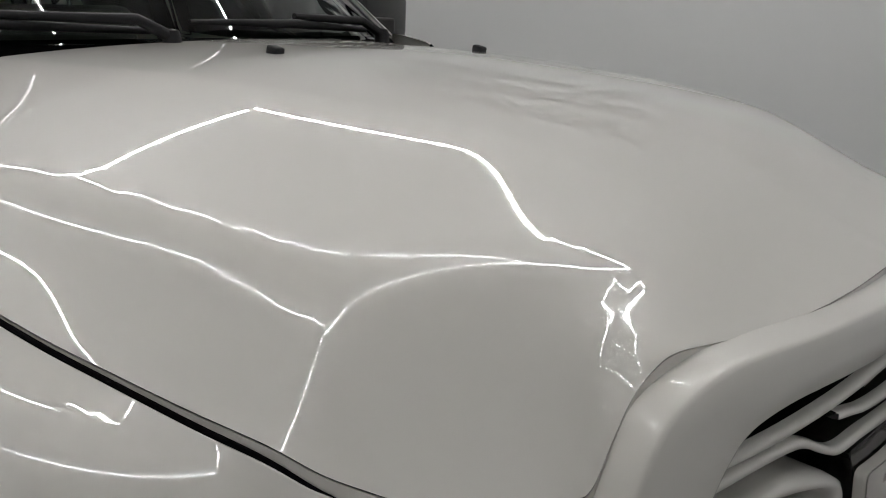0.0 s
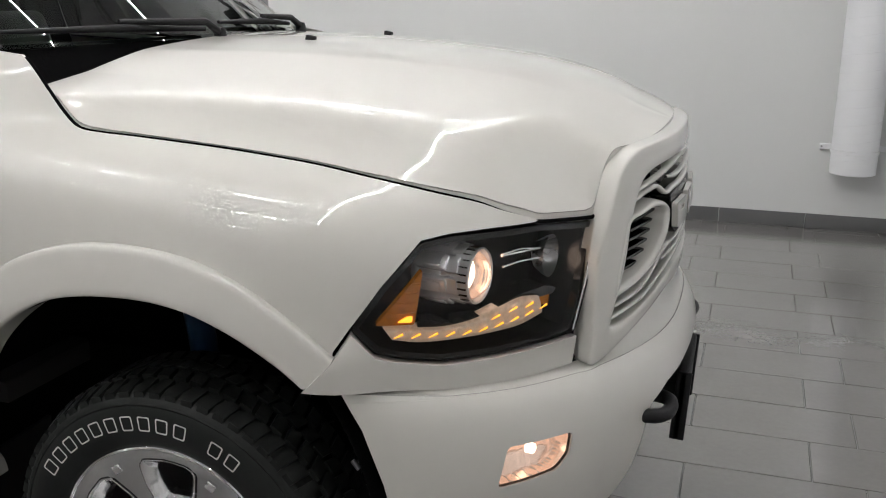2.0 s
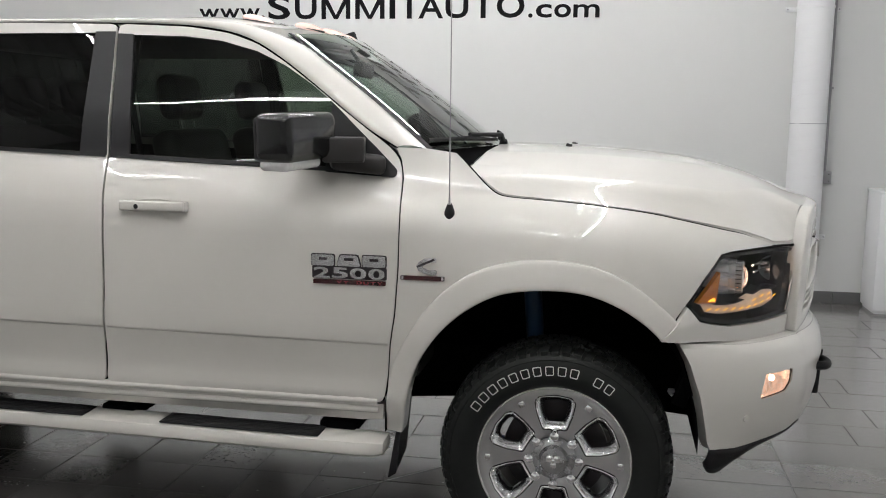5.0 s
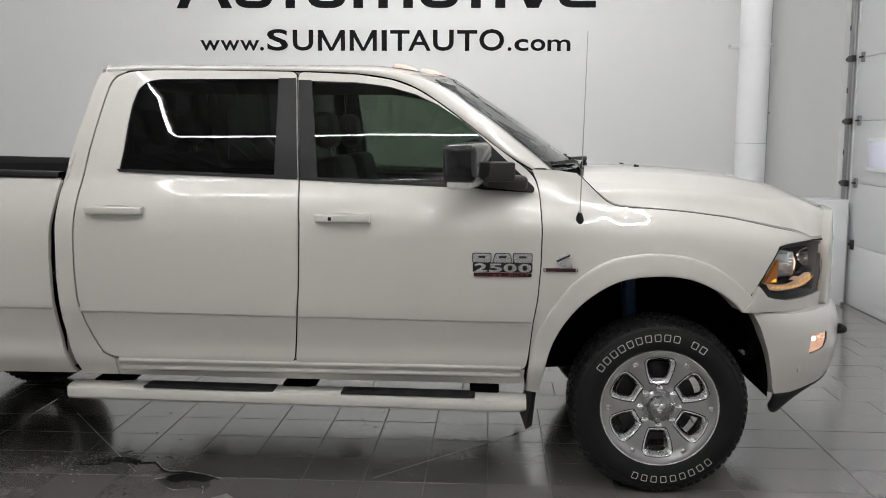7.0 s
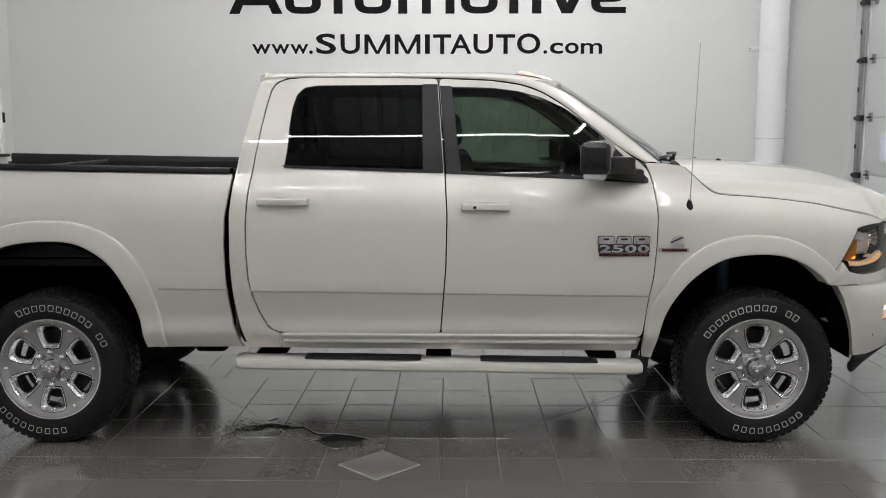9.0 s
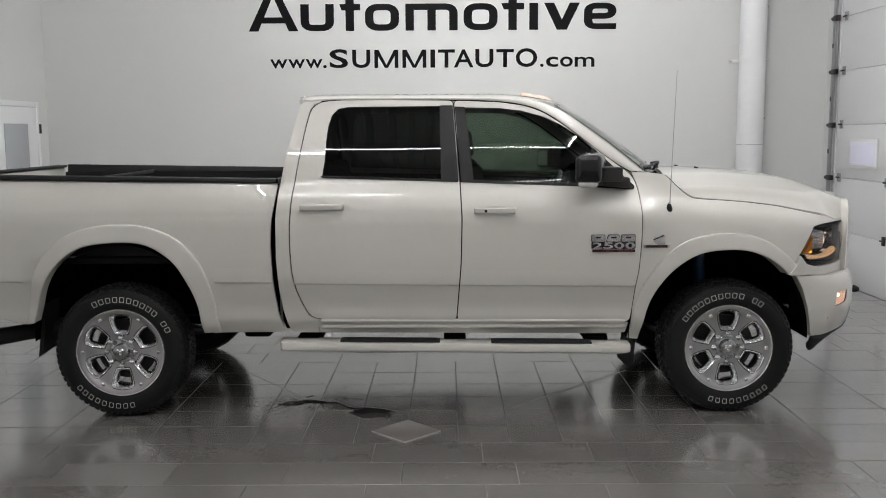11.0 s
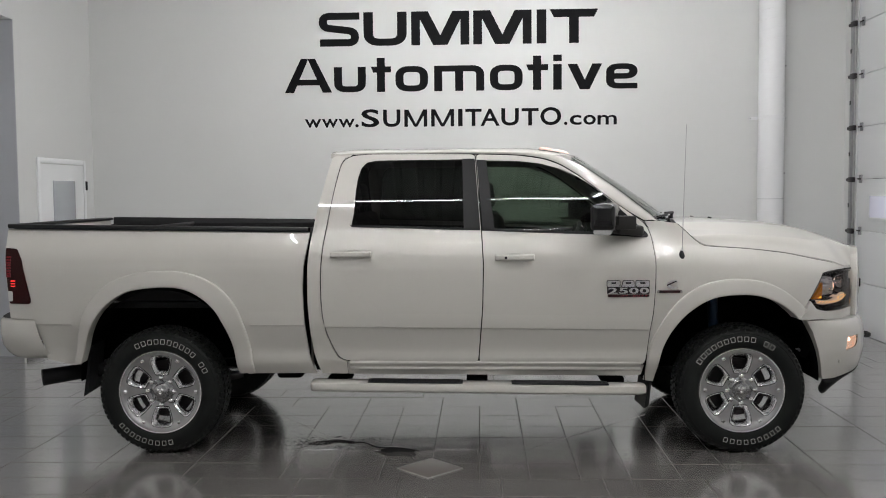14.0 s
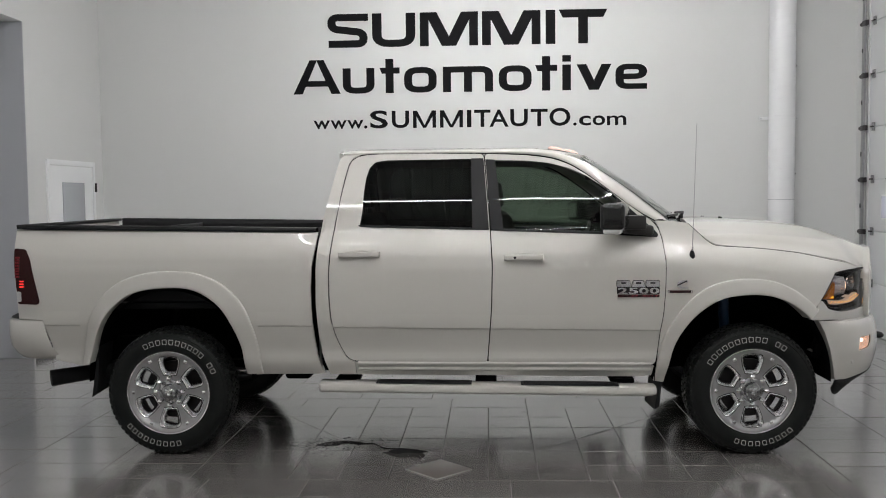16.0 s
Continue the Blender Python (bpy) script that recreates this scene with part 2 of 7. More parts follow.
def round_loop(loop, radius, n=5):
    """Rounds the corners of a closed loop."""
    out = []
    m = len(loop)
    for i in range(m):
        p, a, b = Vector(loop[i]), Vector(loop[i - 1]), Vector(loop[(i + 1) % m])
        r = radius[i] if isinstance(radius, (list, tuple)) else radius
        da, db = (a - p), (b - p)
        ra = min(r, da.length * 0.49)
        rb = min(r, db.length * 0.49)
        if r <= 0:
            out.append((p.x, p.y))
            continue
        pa, pb = p + da.normalized() * ra, p + db.normalized() * rb
        for k in range(n + 1):
            t = k / n
            q = pa * (1 - t) ** 2 + p * 2 * t * (1 - t) + pb * t * t
            out.append((q.x, q.y))
    return out


def shrink(loop, d):
    """A loop moved inwards by d."""
    area = sum(a[0] * b[1] - b[0] * a[1] for a, b in zip(loop, loop[1:] + loop[:1]))
    sg = 1 if area > 0 else -1
    out = []
    m = len(loop)
    for i in range(m):
        a, p, b = Vector(loop[i - 1]), Vector(loop[i]), Vector(loop[(i + 1) % m])
        e1, e2 = (p - a), (b - p)
        if e1.length < 1e-7 or e2.length < 1e-7:
            out.append((p.x, p.y))
            continue
        n1, n2 = Vector((-e1.y, e1.x)).normalized(), Vector((-e2.y, e2.x)).normalized()
        n = (n1 + n2)
        n = n / max(0.35, n.length_squared / 2) if n.length > 1e-6 else n1
        q = p + sg * d * n
        out.append((q.x, q.y))
    return out


def inside(p, loop):
    c = False
    for (x0, y0), (x1, y1) in zip(loop, loop[1:] + loop[:1]):
        if (y0 > p[1]) != (y1 > p[1]) and p[0] < (x1 - x0) * (p[1] - y0) / (y1 - y0) + x0:
            c = not c
    return c


def flat_mesh(loop, holes, step, sy=None):
    """Triangles of a flat region with holes and an even inner grid: points, triangles and the lengths of the loops."""
    sy = sy or step
    loops = [densify(list(l), min(step, sy)) for l in [loop, *holes]]
    pts, edges = [], []
    for l in loops:
        k = len(pts)
        pts += l
        edges += [(k + i, k + (i + 1) % len(l)) for i in range(len(l))]
    border = np.array(pts)
    xs, ys = border[:, 0], border[:, 1]
    gx = np.arange(math.floor(xs.min() / step) * step, xs.max(), step)
    gy = np.arange(math.floor(ys.min() / sy) * sy, ys.max(), sy)
    for x in gx:
        for y in gy:
            p = (float(x), float(y))
            if inside(p, loops[0]) and not any(inside(p, h) for h in loops[1:]):
                if np.min((border[:, 0] - x) ** 2 + (border[:, 1] - y) ** 2) > (0.45 * min(step, sy)) ** 2:
                    pts.append(p)
    vs, _, fs, ov, _, _ = delaunay_2d_cdt([Vector(p) for p in pts], edges, [], 0, 1e-7)
    back = {}
    for i, o in enumerate(ov):
        for q in o:
            back[q] = i
    vs = [(v.x, v.y) for v in vs]
    tris = []
    for f in fs:
        c = (sum(vs[i][0] for i in f) / len(f), sum(vs[i][1] for i in f) / len(f))
        if inside(c, loops[0]) and not any(inside(c, h) for h in loops[1:]):
            tris.append(tuple(f))
    rims, k = [], 0
    for l in loops:
        rims.append([back[k + i] for i in range(len(l))])
        k += len(l)
    return vs, tris, rims


def panel(name, loop, surf, mat, parent=None, label="", holes=(), step=0.06, sy=None, depth=0.02, out=0.0, flip=False, roll=0.0025):
    """A sheet cut from the surface surf(a, b, out) by a loop in (a, b), with a folded rim of that depth."""
    vs, tris, rims = flat_mesh(list(loop), [list(h) for h in holes], step, sy)
    e = 0.004
    verts, normals = [], []
    for a, b in vs:
        p = Vector(surf(a, b, out))
        n = (Vector(surf(a + e, b, out)) - Vector(surf(a - e, b, out))).cross(Vector(surf(a, b + e, out)) - Vector(surf(a, b - e, out))).normalized()
        o = Vector(surf(a, b, out + 0.01)) - p
        if n.dot(o) < 0:
            n = -n
        verts.append(p)
        normals.append(n)
    faces = []
    for t in tris:
        n = (verts[t[1]] - verts[t[0]]).cross(verts[t[2]] - verts[t[0]])
        faces.append(t if n.dot(normals[t[0]]) > 0 else tuple(reversed(t)))
    # rounded lip and fold
    for rim in rims:
        k = len(verts)
        m = len(rim)
        ring = [rim]
        for j, dd in enumerate((roll, depth)):
            base = len(verts)
            for i in rim:
                a, b = vs[i]
                q = Vector(surf(a, b, out - dd))
                verts.append(q)
                normals.append(Vector((0, 0, 0)))
            ring.append(list(range(base, base + m)))
        for r0, r1 in zip(ring, ring[1:]):
            for i in range(m):
                j = (i + 1) % m
                faces.append((r0[i], r0[j], r1[j], r1[i]))
    ob = mesh_part(name, verts, faces, mat, parent, label, True, [tuple(n) for n in normals], flip)
    return ob


def sheet(name, grid, mat, parent=None, label="", flip=False, thick=0.0):
    """A smooth sheet through rows of points."""
    n = len(grid[0])
    verts = [tuple(p) for row in grid for p in row]
    faces = [(i * n + j, i * n + j + 1, (i + 1) * n + j + 1, (i + 1) * n + j) for i in range(len(grid) - 1) for j in range(n - 1)]
    ob = mesh_part(name, verts, faces, mat, parent, label, True, None, flip)
    if thick:
        md = ob.modifiers.new("thickness", "SOLIDIFY")
        md.thickness, md.offset = thick, -1
    return ob


def loop_through(points, n=8):
    """A smooth open line through 2D or 3D points."""
    p = [Vector(q) for q in points]
    p = [2 * p[0] - p[1], *p, 2 * p[-1] - p[-2]]
    out = []
    for i in range(1, len(p) - 2):
        for k in range(n):
            t = k / n
            a, b, c, d = p[i - 1:i + 3]
            out.append(tuple(0.5 * ((2 * b) + (c - a) * t + (2 * a - 5 * b + 4 * c - d) * t * t + (3 * b - a - 3 * c + d) * t ** 3)))
    out.append(tuple(p[-2]))
    return out

# ---- the skin of the truck as a surface ----
def smooth01(t):
    t = max(0.0, min(1.0, t))
    return t * t * (3 - 2 * t)


def softened(table, lo, hi, step, width):
    """A table of points as a smooth function: linear steps, blurred."""
    grid = np.arange(lo, hi + step / 2, step)
    xs, ys = zip(*table)
    val = np.interp(grid, xs, ys)
    n = max(1, int(3 * width / step))
    k = np.exp(-0.5 * (np.arange(-n, n + 1) * step / width) ** 2)
    pad = np.concatenate([2 * val[0] - val[1:n + 1][::-1], val, 2 * val[-1] - val[-n - 1:-1][::-1]])
    val = np.convolve(pad, k / k.sum(), mode="valid")
    slope = np.gradient(val, step)
    last = len(grid) - 2

    def at(v):
        i = min(max(int((v - lo) / step), 0), last)
        u = min(max((v - grid[i]) / step, 0.0), 1.0)
        a = 3 * u * u - 2 * u ** 3
        return float(val[i] * (1 - a) + val[i + 1] * a + step * (slope[i] * u * (1 - u) ** 2 - slope[i + 1] * u * u * (1 - u)))

    return at


# the plan of the body: half width beside the length s, which follows the flank and turns round the nose
PLAN = [(-5.2, 0.93), (-4.6, 0.945), (-3.0, 0.95), (-0.2, 0.95), (0.1, 0.945), (0.3, 0.926), (0.46, 0.885), (0.62, 0.795),
        (0.76, 0.675), (0.87, 0.53), (0.935, 0.38), (0.975, 0.2), (0.985, 0.0), (0.975, -0.2), (0.935, -0.38)]


def plan_curve():
    p = np.array(PLAN)
    out = []
    for i in range(1, len(p) - 2):
        for u in np.linspace(0, 1, 40, endpoint=False):
            a, b, c, d = p[i - 1], p[i], p[i + 1], p[i + 2]
            l0, l1, l2 = (np.linalg.norm(q) ** 0.5 for q in (b - a, c - b, d - c))
            # centripetal spline
            t0, t1, t2, t3 = 0, l0, l0 + l1, l0 + l1 + l2
            t = t1 + u * (t2 - t1)
            A1 = a * (t1 - t) / (t1 - t0) + b * (t - t0) / (t1 - t0)
            A2 = b * (t2 - t) / (t2 - t1) + c * (t - t1) / (t2 - t1)
            A3 = c * (t3 - t) / (t3 - t2) + d * (t - t2) / (t3 - t2)
            B1 = A1 * (t2 - t) / (t2 - t0) + A2 * (t - t0) / (t2 - t0)
            B2 = A2 * (t3 - t) / (t3 - t1) + A3 * (t - t1) / (t3 - t1)
            out.append(B1 * (t2 - t) / (t2 - t1) + B2 * (t - t1) / (t2 - t1))
    out = np.array(out)
    s = np.concatenate([[0], np.cumsum(np.linalg.norm(np.diff(out, axis=0), axis=1))])
    s0 = float(np.interp(0.0, out[:int(len(out) * .6), 0], s[:int(len(out) * .6)]))
    return s - s0, out


CURVE_S, CURVE_P = plan_curve()
S_NOSE = float(CURVE_S[int(np.argmin(np.abs(CURVE_P[:, 1])))])


def plan_at(s):
    """Place (x, w) and inward normal of the plan at length s."""
    if s < CURVE_S[0]:
        return (s - CURVE_S[0] + CURVE_P[0, 0], CURVE_P[0, 1]), (0.0, -1.0)
    x, w = float(np.interp(s, CURVE_S, CURVE_P[:, 0])), float(np.interp(s, CURVE_S, CURVE_P[:, 1]))
    h = 0.03
    dx = float(np.interp(s + h, CURVE_S, CURVE_P[:, 0])) - float(np.interp(s - h, CURVE_S, CURVE_P[:, 0]))
    dw = float(np.interp(s + h, CURVE_S, CURVE_P[:, 1])) - float(np.interp(s - h, CURVE_S, CURVE_P[:, 1]))
    l = math.hypot(dx, dw) or 1.0
    return (x, w), (dw / l, -dx / l)


door_in = softened([(0.40, 0.13), (0.50, 0.10), (0.56, 0.060), (0.595, 0.044), (0.62, 0.041), (0.65, 0.0425), (0.68, 0.0425), (0.71, 0.038), (0.76, 0.027), (0.82, 0.014), (0.87, 0.004), (1.0, 0.0), (1.22, 0.0), (1.30, 0.011),
                    (1.34, 0.023), (1.38, 0.038), (1.42, 0.0565), (1.47, 0.0815), (1.6, 0.114), (1.8, 0.1834), (1.92, 0.2254), (2.1, 0.30)], 0.38, 2.1, 0.005, 0.014)
wing_in = softened([(0.40, 0.13), (0.50, 0.105), (0.56, 0.082), (0.62, 0.05), (0.72, 0.022), (0.83, 0.01), (1.0, 0.0), (1.6, 0.0)], 0.38, 1.6, 0.005, 0.018)
hood_edge_z = softened([(-1.2, 1.40), (-0.4, 1.36), (-0.2, 1.346), (0.08, 1.328), (0.37, 1.296), (0.56, 1.265), (0.75, 1.224), (0.99, 1.182), (1.3, 1.16), (2.0, 1.16)], -1.2, 2.0, 0.01, 0.05)
wing_roll = softened([(-1.2, 0.15), (-0.5, 0.13), (-0.375, 0.128), (-0.3, 0.126), (-0.2, 0.138), (-0.1, 0.148), (0.0, 0.149), (0.1, 0.151), (0.2, 0.157), (0.3, 0.159), (0.38, 0.150), (0.47, 0.140), (0.56, 0.122), (0.64, 0.096), (0.74, 0.054), (0.8, 0.03), (1.0, 0.012), (1.3, 0.008), (2.0, 0.008)], -1.2, 2.0, 0.01, 0.04)


def inset(s, z):
    """How far the skin lies inside the plan curve."""
    a = door_in(z) + 0.065 * smooth01((s + 1.4) / 0.85) * smooth01((z - 1.22) / 0.24)
    if s < -0.8:
        return a
    up = z - hood_edge_z(s)
    b = wing_in(z) + wing_roll(s) * (math.exp(up / 0.068) if up < 0 else 1 + 4 * up + 0.12 * (1 - math.exp(-up / 0.02)))
    k = smooth01((s + 0.62) / 0.42)
    return a * (1 - k) + b * k


def skin(s, z, out=0.0):
    """A point of the right-hand skin, pushed outwards by out; y is negative there."""
    side = -1 if s <= S_NOSE else 1
    s = min(s, 2 * S_NOSE - s)
    (x, w), (nx, nw) = plan_at(s)
    d = inset(s, z) - out
    x, w = x + nx * d, max(0.0, w + nw * d)
    # the doors and the bed stand wider than the wings
    if x < -0.3:
        k = 0.05 * smooth01((-0.3 - x) / 1.8) * (1 - 0.2 * smooth01((z - 1.5) / 0.42))
        w += k
        x, z = x - (x + 1.6) * k / 5.0, z - (z - 1.67) * k / 5.0
    return (x, side * w, z)


# ---- the room ----
BACK, LEFT, RIGHT, FRONT, TOP = 4.6, -6.55, 2.78, -10.5, 5.4


def slab(name, lo, hi, mat, label, category, bevel=0.0):
    ob = box_part(name, lo, hi, mat, None, "", bevel)
    return tagged(ob, label, category, "", "structure")


slab("wall_north", (LEFT - 0.2, BACK, 0), (RIGHT + 0.2, BACK + 0.2, TOP), WALL_PAINT, "smooth white painted showroom wall with black lettering", "wall")
slab("wall_south", (LEFT - 0.2, FRONT - 0.2, 0), (RIGHT + 0.2, FRONT, TOP), WALL_PAINT, "plain white painted wall behind the camera", "wall")
# the west wall has a tall opening towards the camera's end
OPEN_Y, OPEN_Z = 2.70, 3.56
bm = bmesh.new()
add_box(bm, (LEFT - 0.2, OPEN_Y, 0), (LEFT, BACK, TOP))
add_box(bm, (LEFT - 0.2, -1.6, OPEN_Z), (LEFT, OPEN_Y, TOP))
add_box(bm, (LEFT - 0.2, FRONT, 0), (LEFT, -1.6, TOP))
tagged(part("wall_west", bm, WALL_PAINT), "white painted side wall with a tall door opening", "wall", "", "structure")
bm = bmesh.new()
add_box(bm, (LEFT - 0.45, OPEN_Y, 0), (LEFT - 0.2, OPEN_Y + 0.12, OPEN_Z + 0.1))
add_box(bm, (LEFT - 0.45, -1.72, 0), (LEFT - 0.2, -1.6, OPEN_Z + 0.1))
add_box(bm, (LEFT - 0.45, -1.6, OPEN_Z), (LEFT - 0.2, OPEN_Y, OPEN_Z + 0.1))
add_box(bm, (LEFT - 0.198, OPEN_Y - 0.012, 0), (LEFT - 0.004, OPEN_Y - 0.001, OPEN_Z - 0.001))
tagged(part("door_frame_1", bm, JAMB), "grey painted reveal of the tall side opening", "door frame", "", "structure")
slab("wall_west_recess", (LEFT - 0.60, -1.8, 0), (LEFT - 0.45, OPEN_Y + 0.2, TOP), WALL_PAINT, "white closed shutter inside the side opening", "wall")
# the east wall is mostly one sectional door
DOOR_Y0, DOOR_Y1, DOOR_Z = -1.2, 4.25, 4.25
bm = bmesh.new()
add_box(bm, (RIGHT, DOOR_Y1, 0), (RIGHT + 0.2, BACK, TOP))
add_box(bm, (RIGHT, DOOR_Y0, DOOR_Z), (RIGHT + 0.2, DOOR_Y1, TOP))
add_box(bm, (RIGHT, FRONT, 0), (RIGHT + 0.2, DOOR_Y0, TOP))
tagged(part("wall_east", bm, WALL_PAINT), "white painted wall round the sectional door", "wall", "", "structure")
# ribbed ceiling deck
prof = []
x = LEFT - 0.2
while x < RIGHT + 0.2:
    prof += [(x, TOP), (x + 0.09, TOP), (x + 0.115, TOP + 0.05), (x + 0.185, TOP + 0.05), (x + 0.21, TOP)]
    x += 0.3
verts = [(a, FRONT - 0.2, b) for a, b in prof] + [(a, BACK + 0.2, b) for a, b in prof]
n = len(prof)
ceil = mesh_part("ceiling", verts, [(i, n + i, n + i + 1, i + 1) for i in range(n - 1)], DECK, None, "", False)
tagged(ceil, "pale grey ribbed metal ceiling deck", "ceiling", "", "structure")

# baseboard of dark tiles
base = thing("baseboard", "dark grey tile skirting along the foot of the walls", "skirting", "", "structure")
tile_mesh = None
for k in range(16):
    x0 = RIGHT - 0.006 - (k + 1) * 0.6
    if x0 < LEFT:
        break
    o = box_part("base_tile", (0.0015, -0.012, 0.0), (0.5985, 0.0, 0.105), BASE_TILE, base, "", 0.002) if tile_mesh is None else new("base_tile", tile_mesh)
    tile_mesh = o.data
    o.parent, o.location = base, (x0, BACK, 0)
for k in range(3):
    o = new("base_tile", tile_mesh)
    o.parent, o.location, o.rotation_euler = base, (LEFT, OPEN_Y + 0.03 + k * 0.6, 0), (0, 0, radians(90))


# ---- lettering on the north wall: heavy extended capitals drawn as strokes ----
def stroke(points, wx, wz, corner=0.0, closed=False, skew=()):
    """The outline of a line of points drawn with a flat pen, wx wide across and wz high, with rounded turns."""
    k = wz / wx
    pts = [Vector((p[0] * k, p[1])) for p in points]
    if corner:
        r = []
        m = len(pts)
        for i, p in enumerate(pts):
            if not closed and i in (0, m - 1):
                r.append(p)
                continue
            a, b = pts[i - 1], pts[(i + 1) % m]
            da, db = a - p, b - p
            pa, pb = p + da.normalized() * min(corner, da.length * 0.49), p + db.normalized() * min(corner, db.length * 0.49)
            r += [pa * (1 - t) ** 2 + p * 2 * t * (1 - t) + pb * t * t for t in (0, 0.17, 0.33, 0.5, 0.67, 0.83, 1)]
        pts = r
    m = len(pts)
    left, right = [], []
    for i, p in enumerate(pts):
        a = pts[i - 1] if (closed or i > 0) else None
        b = pts[(i + 1) % m] if (closed or i < m - 1) else None
        e = [v.normalized() for v in ((p - a) if a is not None else None, (b - p) if b is not None else None) if v is not None]
        ns = [Vector((-v.y, v.x)) for v in e]
        nn = ns[0] if len(ns) == 1 else (ns[0] + ns[1]) / max(0.3, (ns[0] + ns[1]).length_squared / 2)
        left.append(p + nn * wz / 2)
        right.append(p - nn * wz / 2)
    un = lambda q: (q.x / k, q.y)
    quads = []
    cnt = m if closed else m - 1
    for i in range(cnt):
        j = (i + 1) % m
        quads.append([un(left[i]), un(right[i]), un(right[j]), un(left[j])])
    return quads


def glyph(ch, w, h, xh, tx, tz):
    """Quads of one letter in a box w wide; h: height of capitals, xh: of small letters, tx and tz: pen."""
    a, b = tx / 2, tz / 2
    c = tz * 0.95
    rect = lambda x0, z0, x1, z1: [[(x0, z0), (x1, z0), (x1, z1), (x0, z1)]]
    if ch == "S":
        return stroke([(w, h - b), (a, h - b), (a, h * 0.56), (w - a, h * 0.44), (w - a, b), (0.02, b)], tx * 0.86, tz, c * 0.85)
    if ch == "U":
        return stroke([(a, h), (a, b), (w - a, b), (w - a, h)], tx, tz, c * 1.3)
    if ch == "M":
        return (rect(0, 0, tx * 0.92, h) + rect(w - tx * 0.92, 0, w, h)
                + [[(tx * 0.5, h), (tx * 1.75, h), (w * 0.5 + tx * 0.12, h * 0.22), (w * 0.5 + tx * 0.12, 0), (w * 0.5 - tx * 0.75, 0)]]
                + [[(w - tx * 0.5, h), (w - tx * 1.75, h), (w * 0.5 - tx * 0.12, h * 0.22), (w * 0.5 - tx * 0.12, 0), (w * 0.5 + tx * 0.75, 0)]])
    if ch == "I":
        return rect(0, 0, w, h)
    if ch == "T":
        return [[(0.05, h - tz * 1.1), (w - 0.05, h - tz * 1.1), (w, h), (0, h)]] + rect(w / 2 - a, 0, w / 2 + a, h - tz)
    if ch == "A":
        return [[(0, 0), (tx * 1.15, 0), (w * 0.5 + 0.005, h), (w * 0.35, h)], [(w, 0), (w - tx * 1.15, 0), (w * 0.5 - 0.005, h), (w * 0.65, h)]] + rect(w * 0.25, h * 0.22, w * 0.75, h * 0.22 + tz * 0.95)
    if ch == "u":
        return stroke([(a, xh), (a, b), (w - a, b), (w - a, xh)], tx, tz, c * 1.1)
    if ch == "t":
        return rect(w * 0.5 - a, 0, w * 0.5 + a, h) + [[(0, xh), (w * 0.12, xh - tz), (w, xh - tz), (w, xh)]]
    if ch == "o":
        return stroke([(a, b), (w - a, b), (w - a, xh - b), (a, xh - b)], tx, tz, c * 1.25, True)
    if ch == "m":
        return rect(0, 0, tx, xh) + stroke([(a, xh - b), (w - a, xh - b), (w - a, 0)], tx, tz, c * 1.1) + rect(w * 0.5 - a, 0, w * 0.5 + a, xh - tz * 0.5)
    if ch == "i":
        return rect(0, 0, w, xh) + rect(0, h * 0.83, w, h * 1.02)
    if ch == "v":
        return [[(0, xh), (tx * 1.2, xh), (w * 0.5 + 0.03, tz * 0.75), (w * 0.5 + 0.03, 0), (w * 0.36, 0)], [(w, xh), (w - tx * 1.2, xh), (w * 0.5 - 0.03, tz * 0.75), (w * 0.5 - 0.03, 0), (w * 0.64, 0)]]
    if ch == "e":
        return stroke([(w, b), (a, b), (a, xh - b), (w - a, xh - b), (w - a, xh * 0.5), (a, xh * 0.5)], tx, tz * 0.92, c)
    return []


def letter_part(parent, quads, x0, z0, lift):
    verts, faces = [], []
    for q in quads:
        k = len(verts)
        area = sum(a[0] * b[1] - b[0] * a[1] for a, b in zip(q, q[1:] + q[:1]))
        q = q if area > 0 else q[::-1]
        m = len(q)
        verts += [(x0 + a, BACK - lift, z0 + b) for a, b in q] + [(x0 + a, BACK + 0.001, z0 + b) for a, b in q]
        faces.append(tuple(range(k, k + m)))
        faces += [(k + i, k + (i + 1) % m, k + m + (i + 1) % m, k + m + i)[::-1] for i in range(m)]
        lift += 0.00015
    return mesh_part("letter", verts, faces, VINYL, parent, "", False)


def sign_x(px):
    return -3.653 + (px - 580) * 0.00695


sign = thing("wall_lettering", "large black vinyl letters reading SUMMIT on the white wall", "sign")
for ch, a, b in (("S", 579, 653), ("U", 660, 737), ("M", 745, 848), ("M", 855, 958), ("I", 967, 984), ("T", 990, 1075)):
    letter_part(sign, glyph(ch, (b - a) * 0.00695, 0.412, 0.3, 0.118, 0.088), sign_x(a), 3.527, 0.003)
sign = thing("wall_lettering", "large black vinyl letters reading Automotive on the white wall", "sign")
for ch, a, b in (("A", 517, 602), ("u", 606, 663), ("t", 672, 708), ("o", 716, 774), ("m", 785, 874), ("o", 884, 942), ("t", 948, 987), ("i", 996, 1011), ("v", 1021, 1082), ("e", 1089, 1144)):
    letter_part(sign, glyph(ch, (b - a) * 0.00695, 0.418, 0.312, 0.1, 0.074), sign_x(a), 2.962, 0.003)


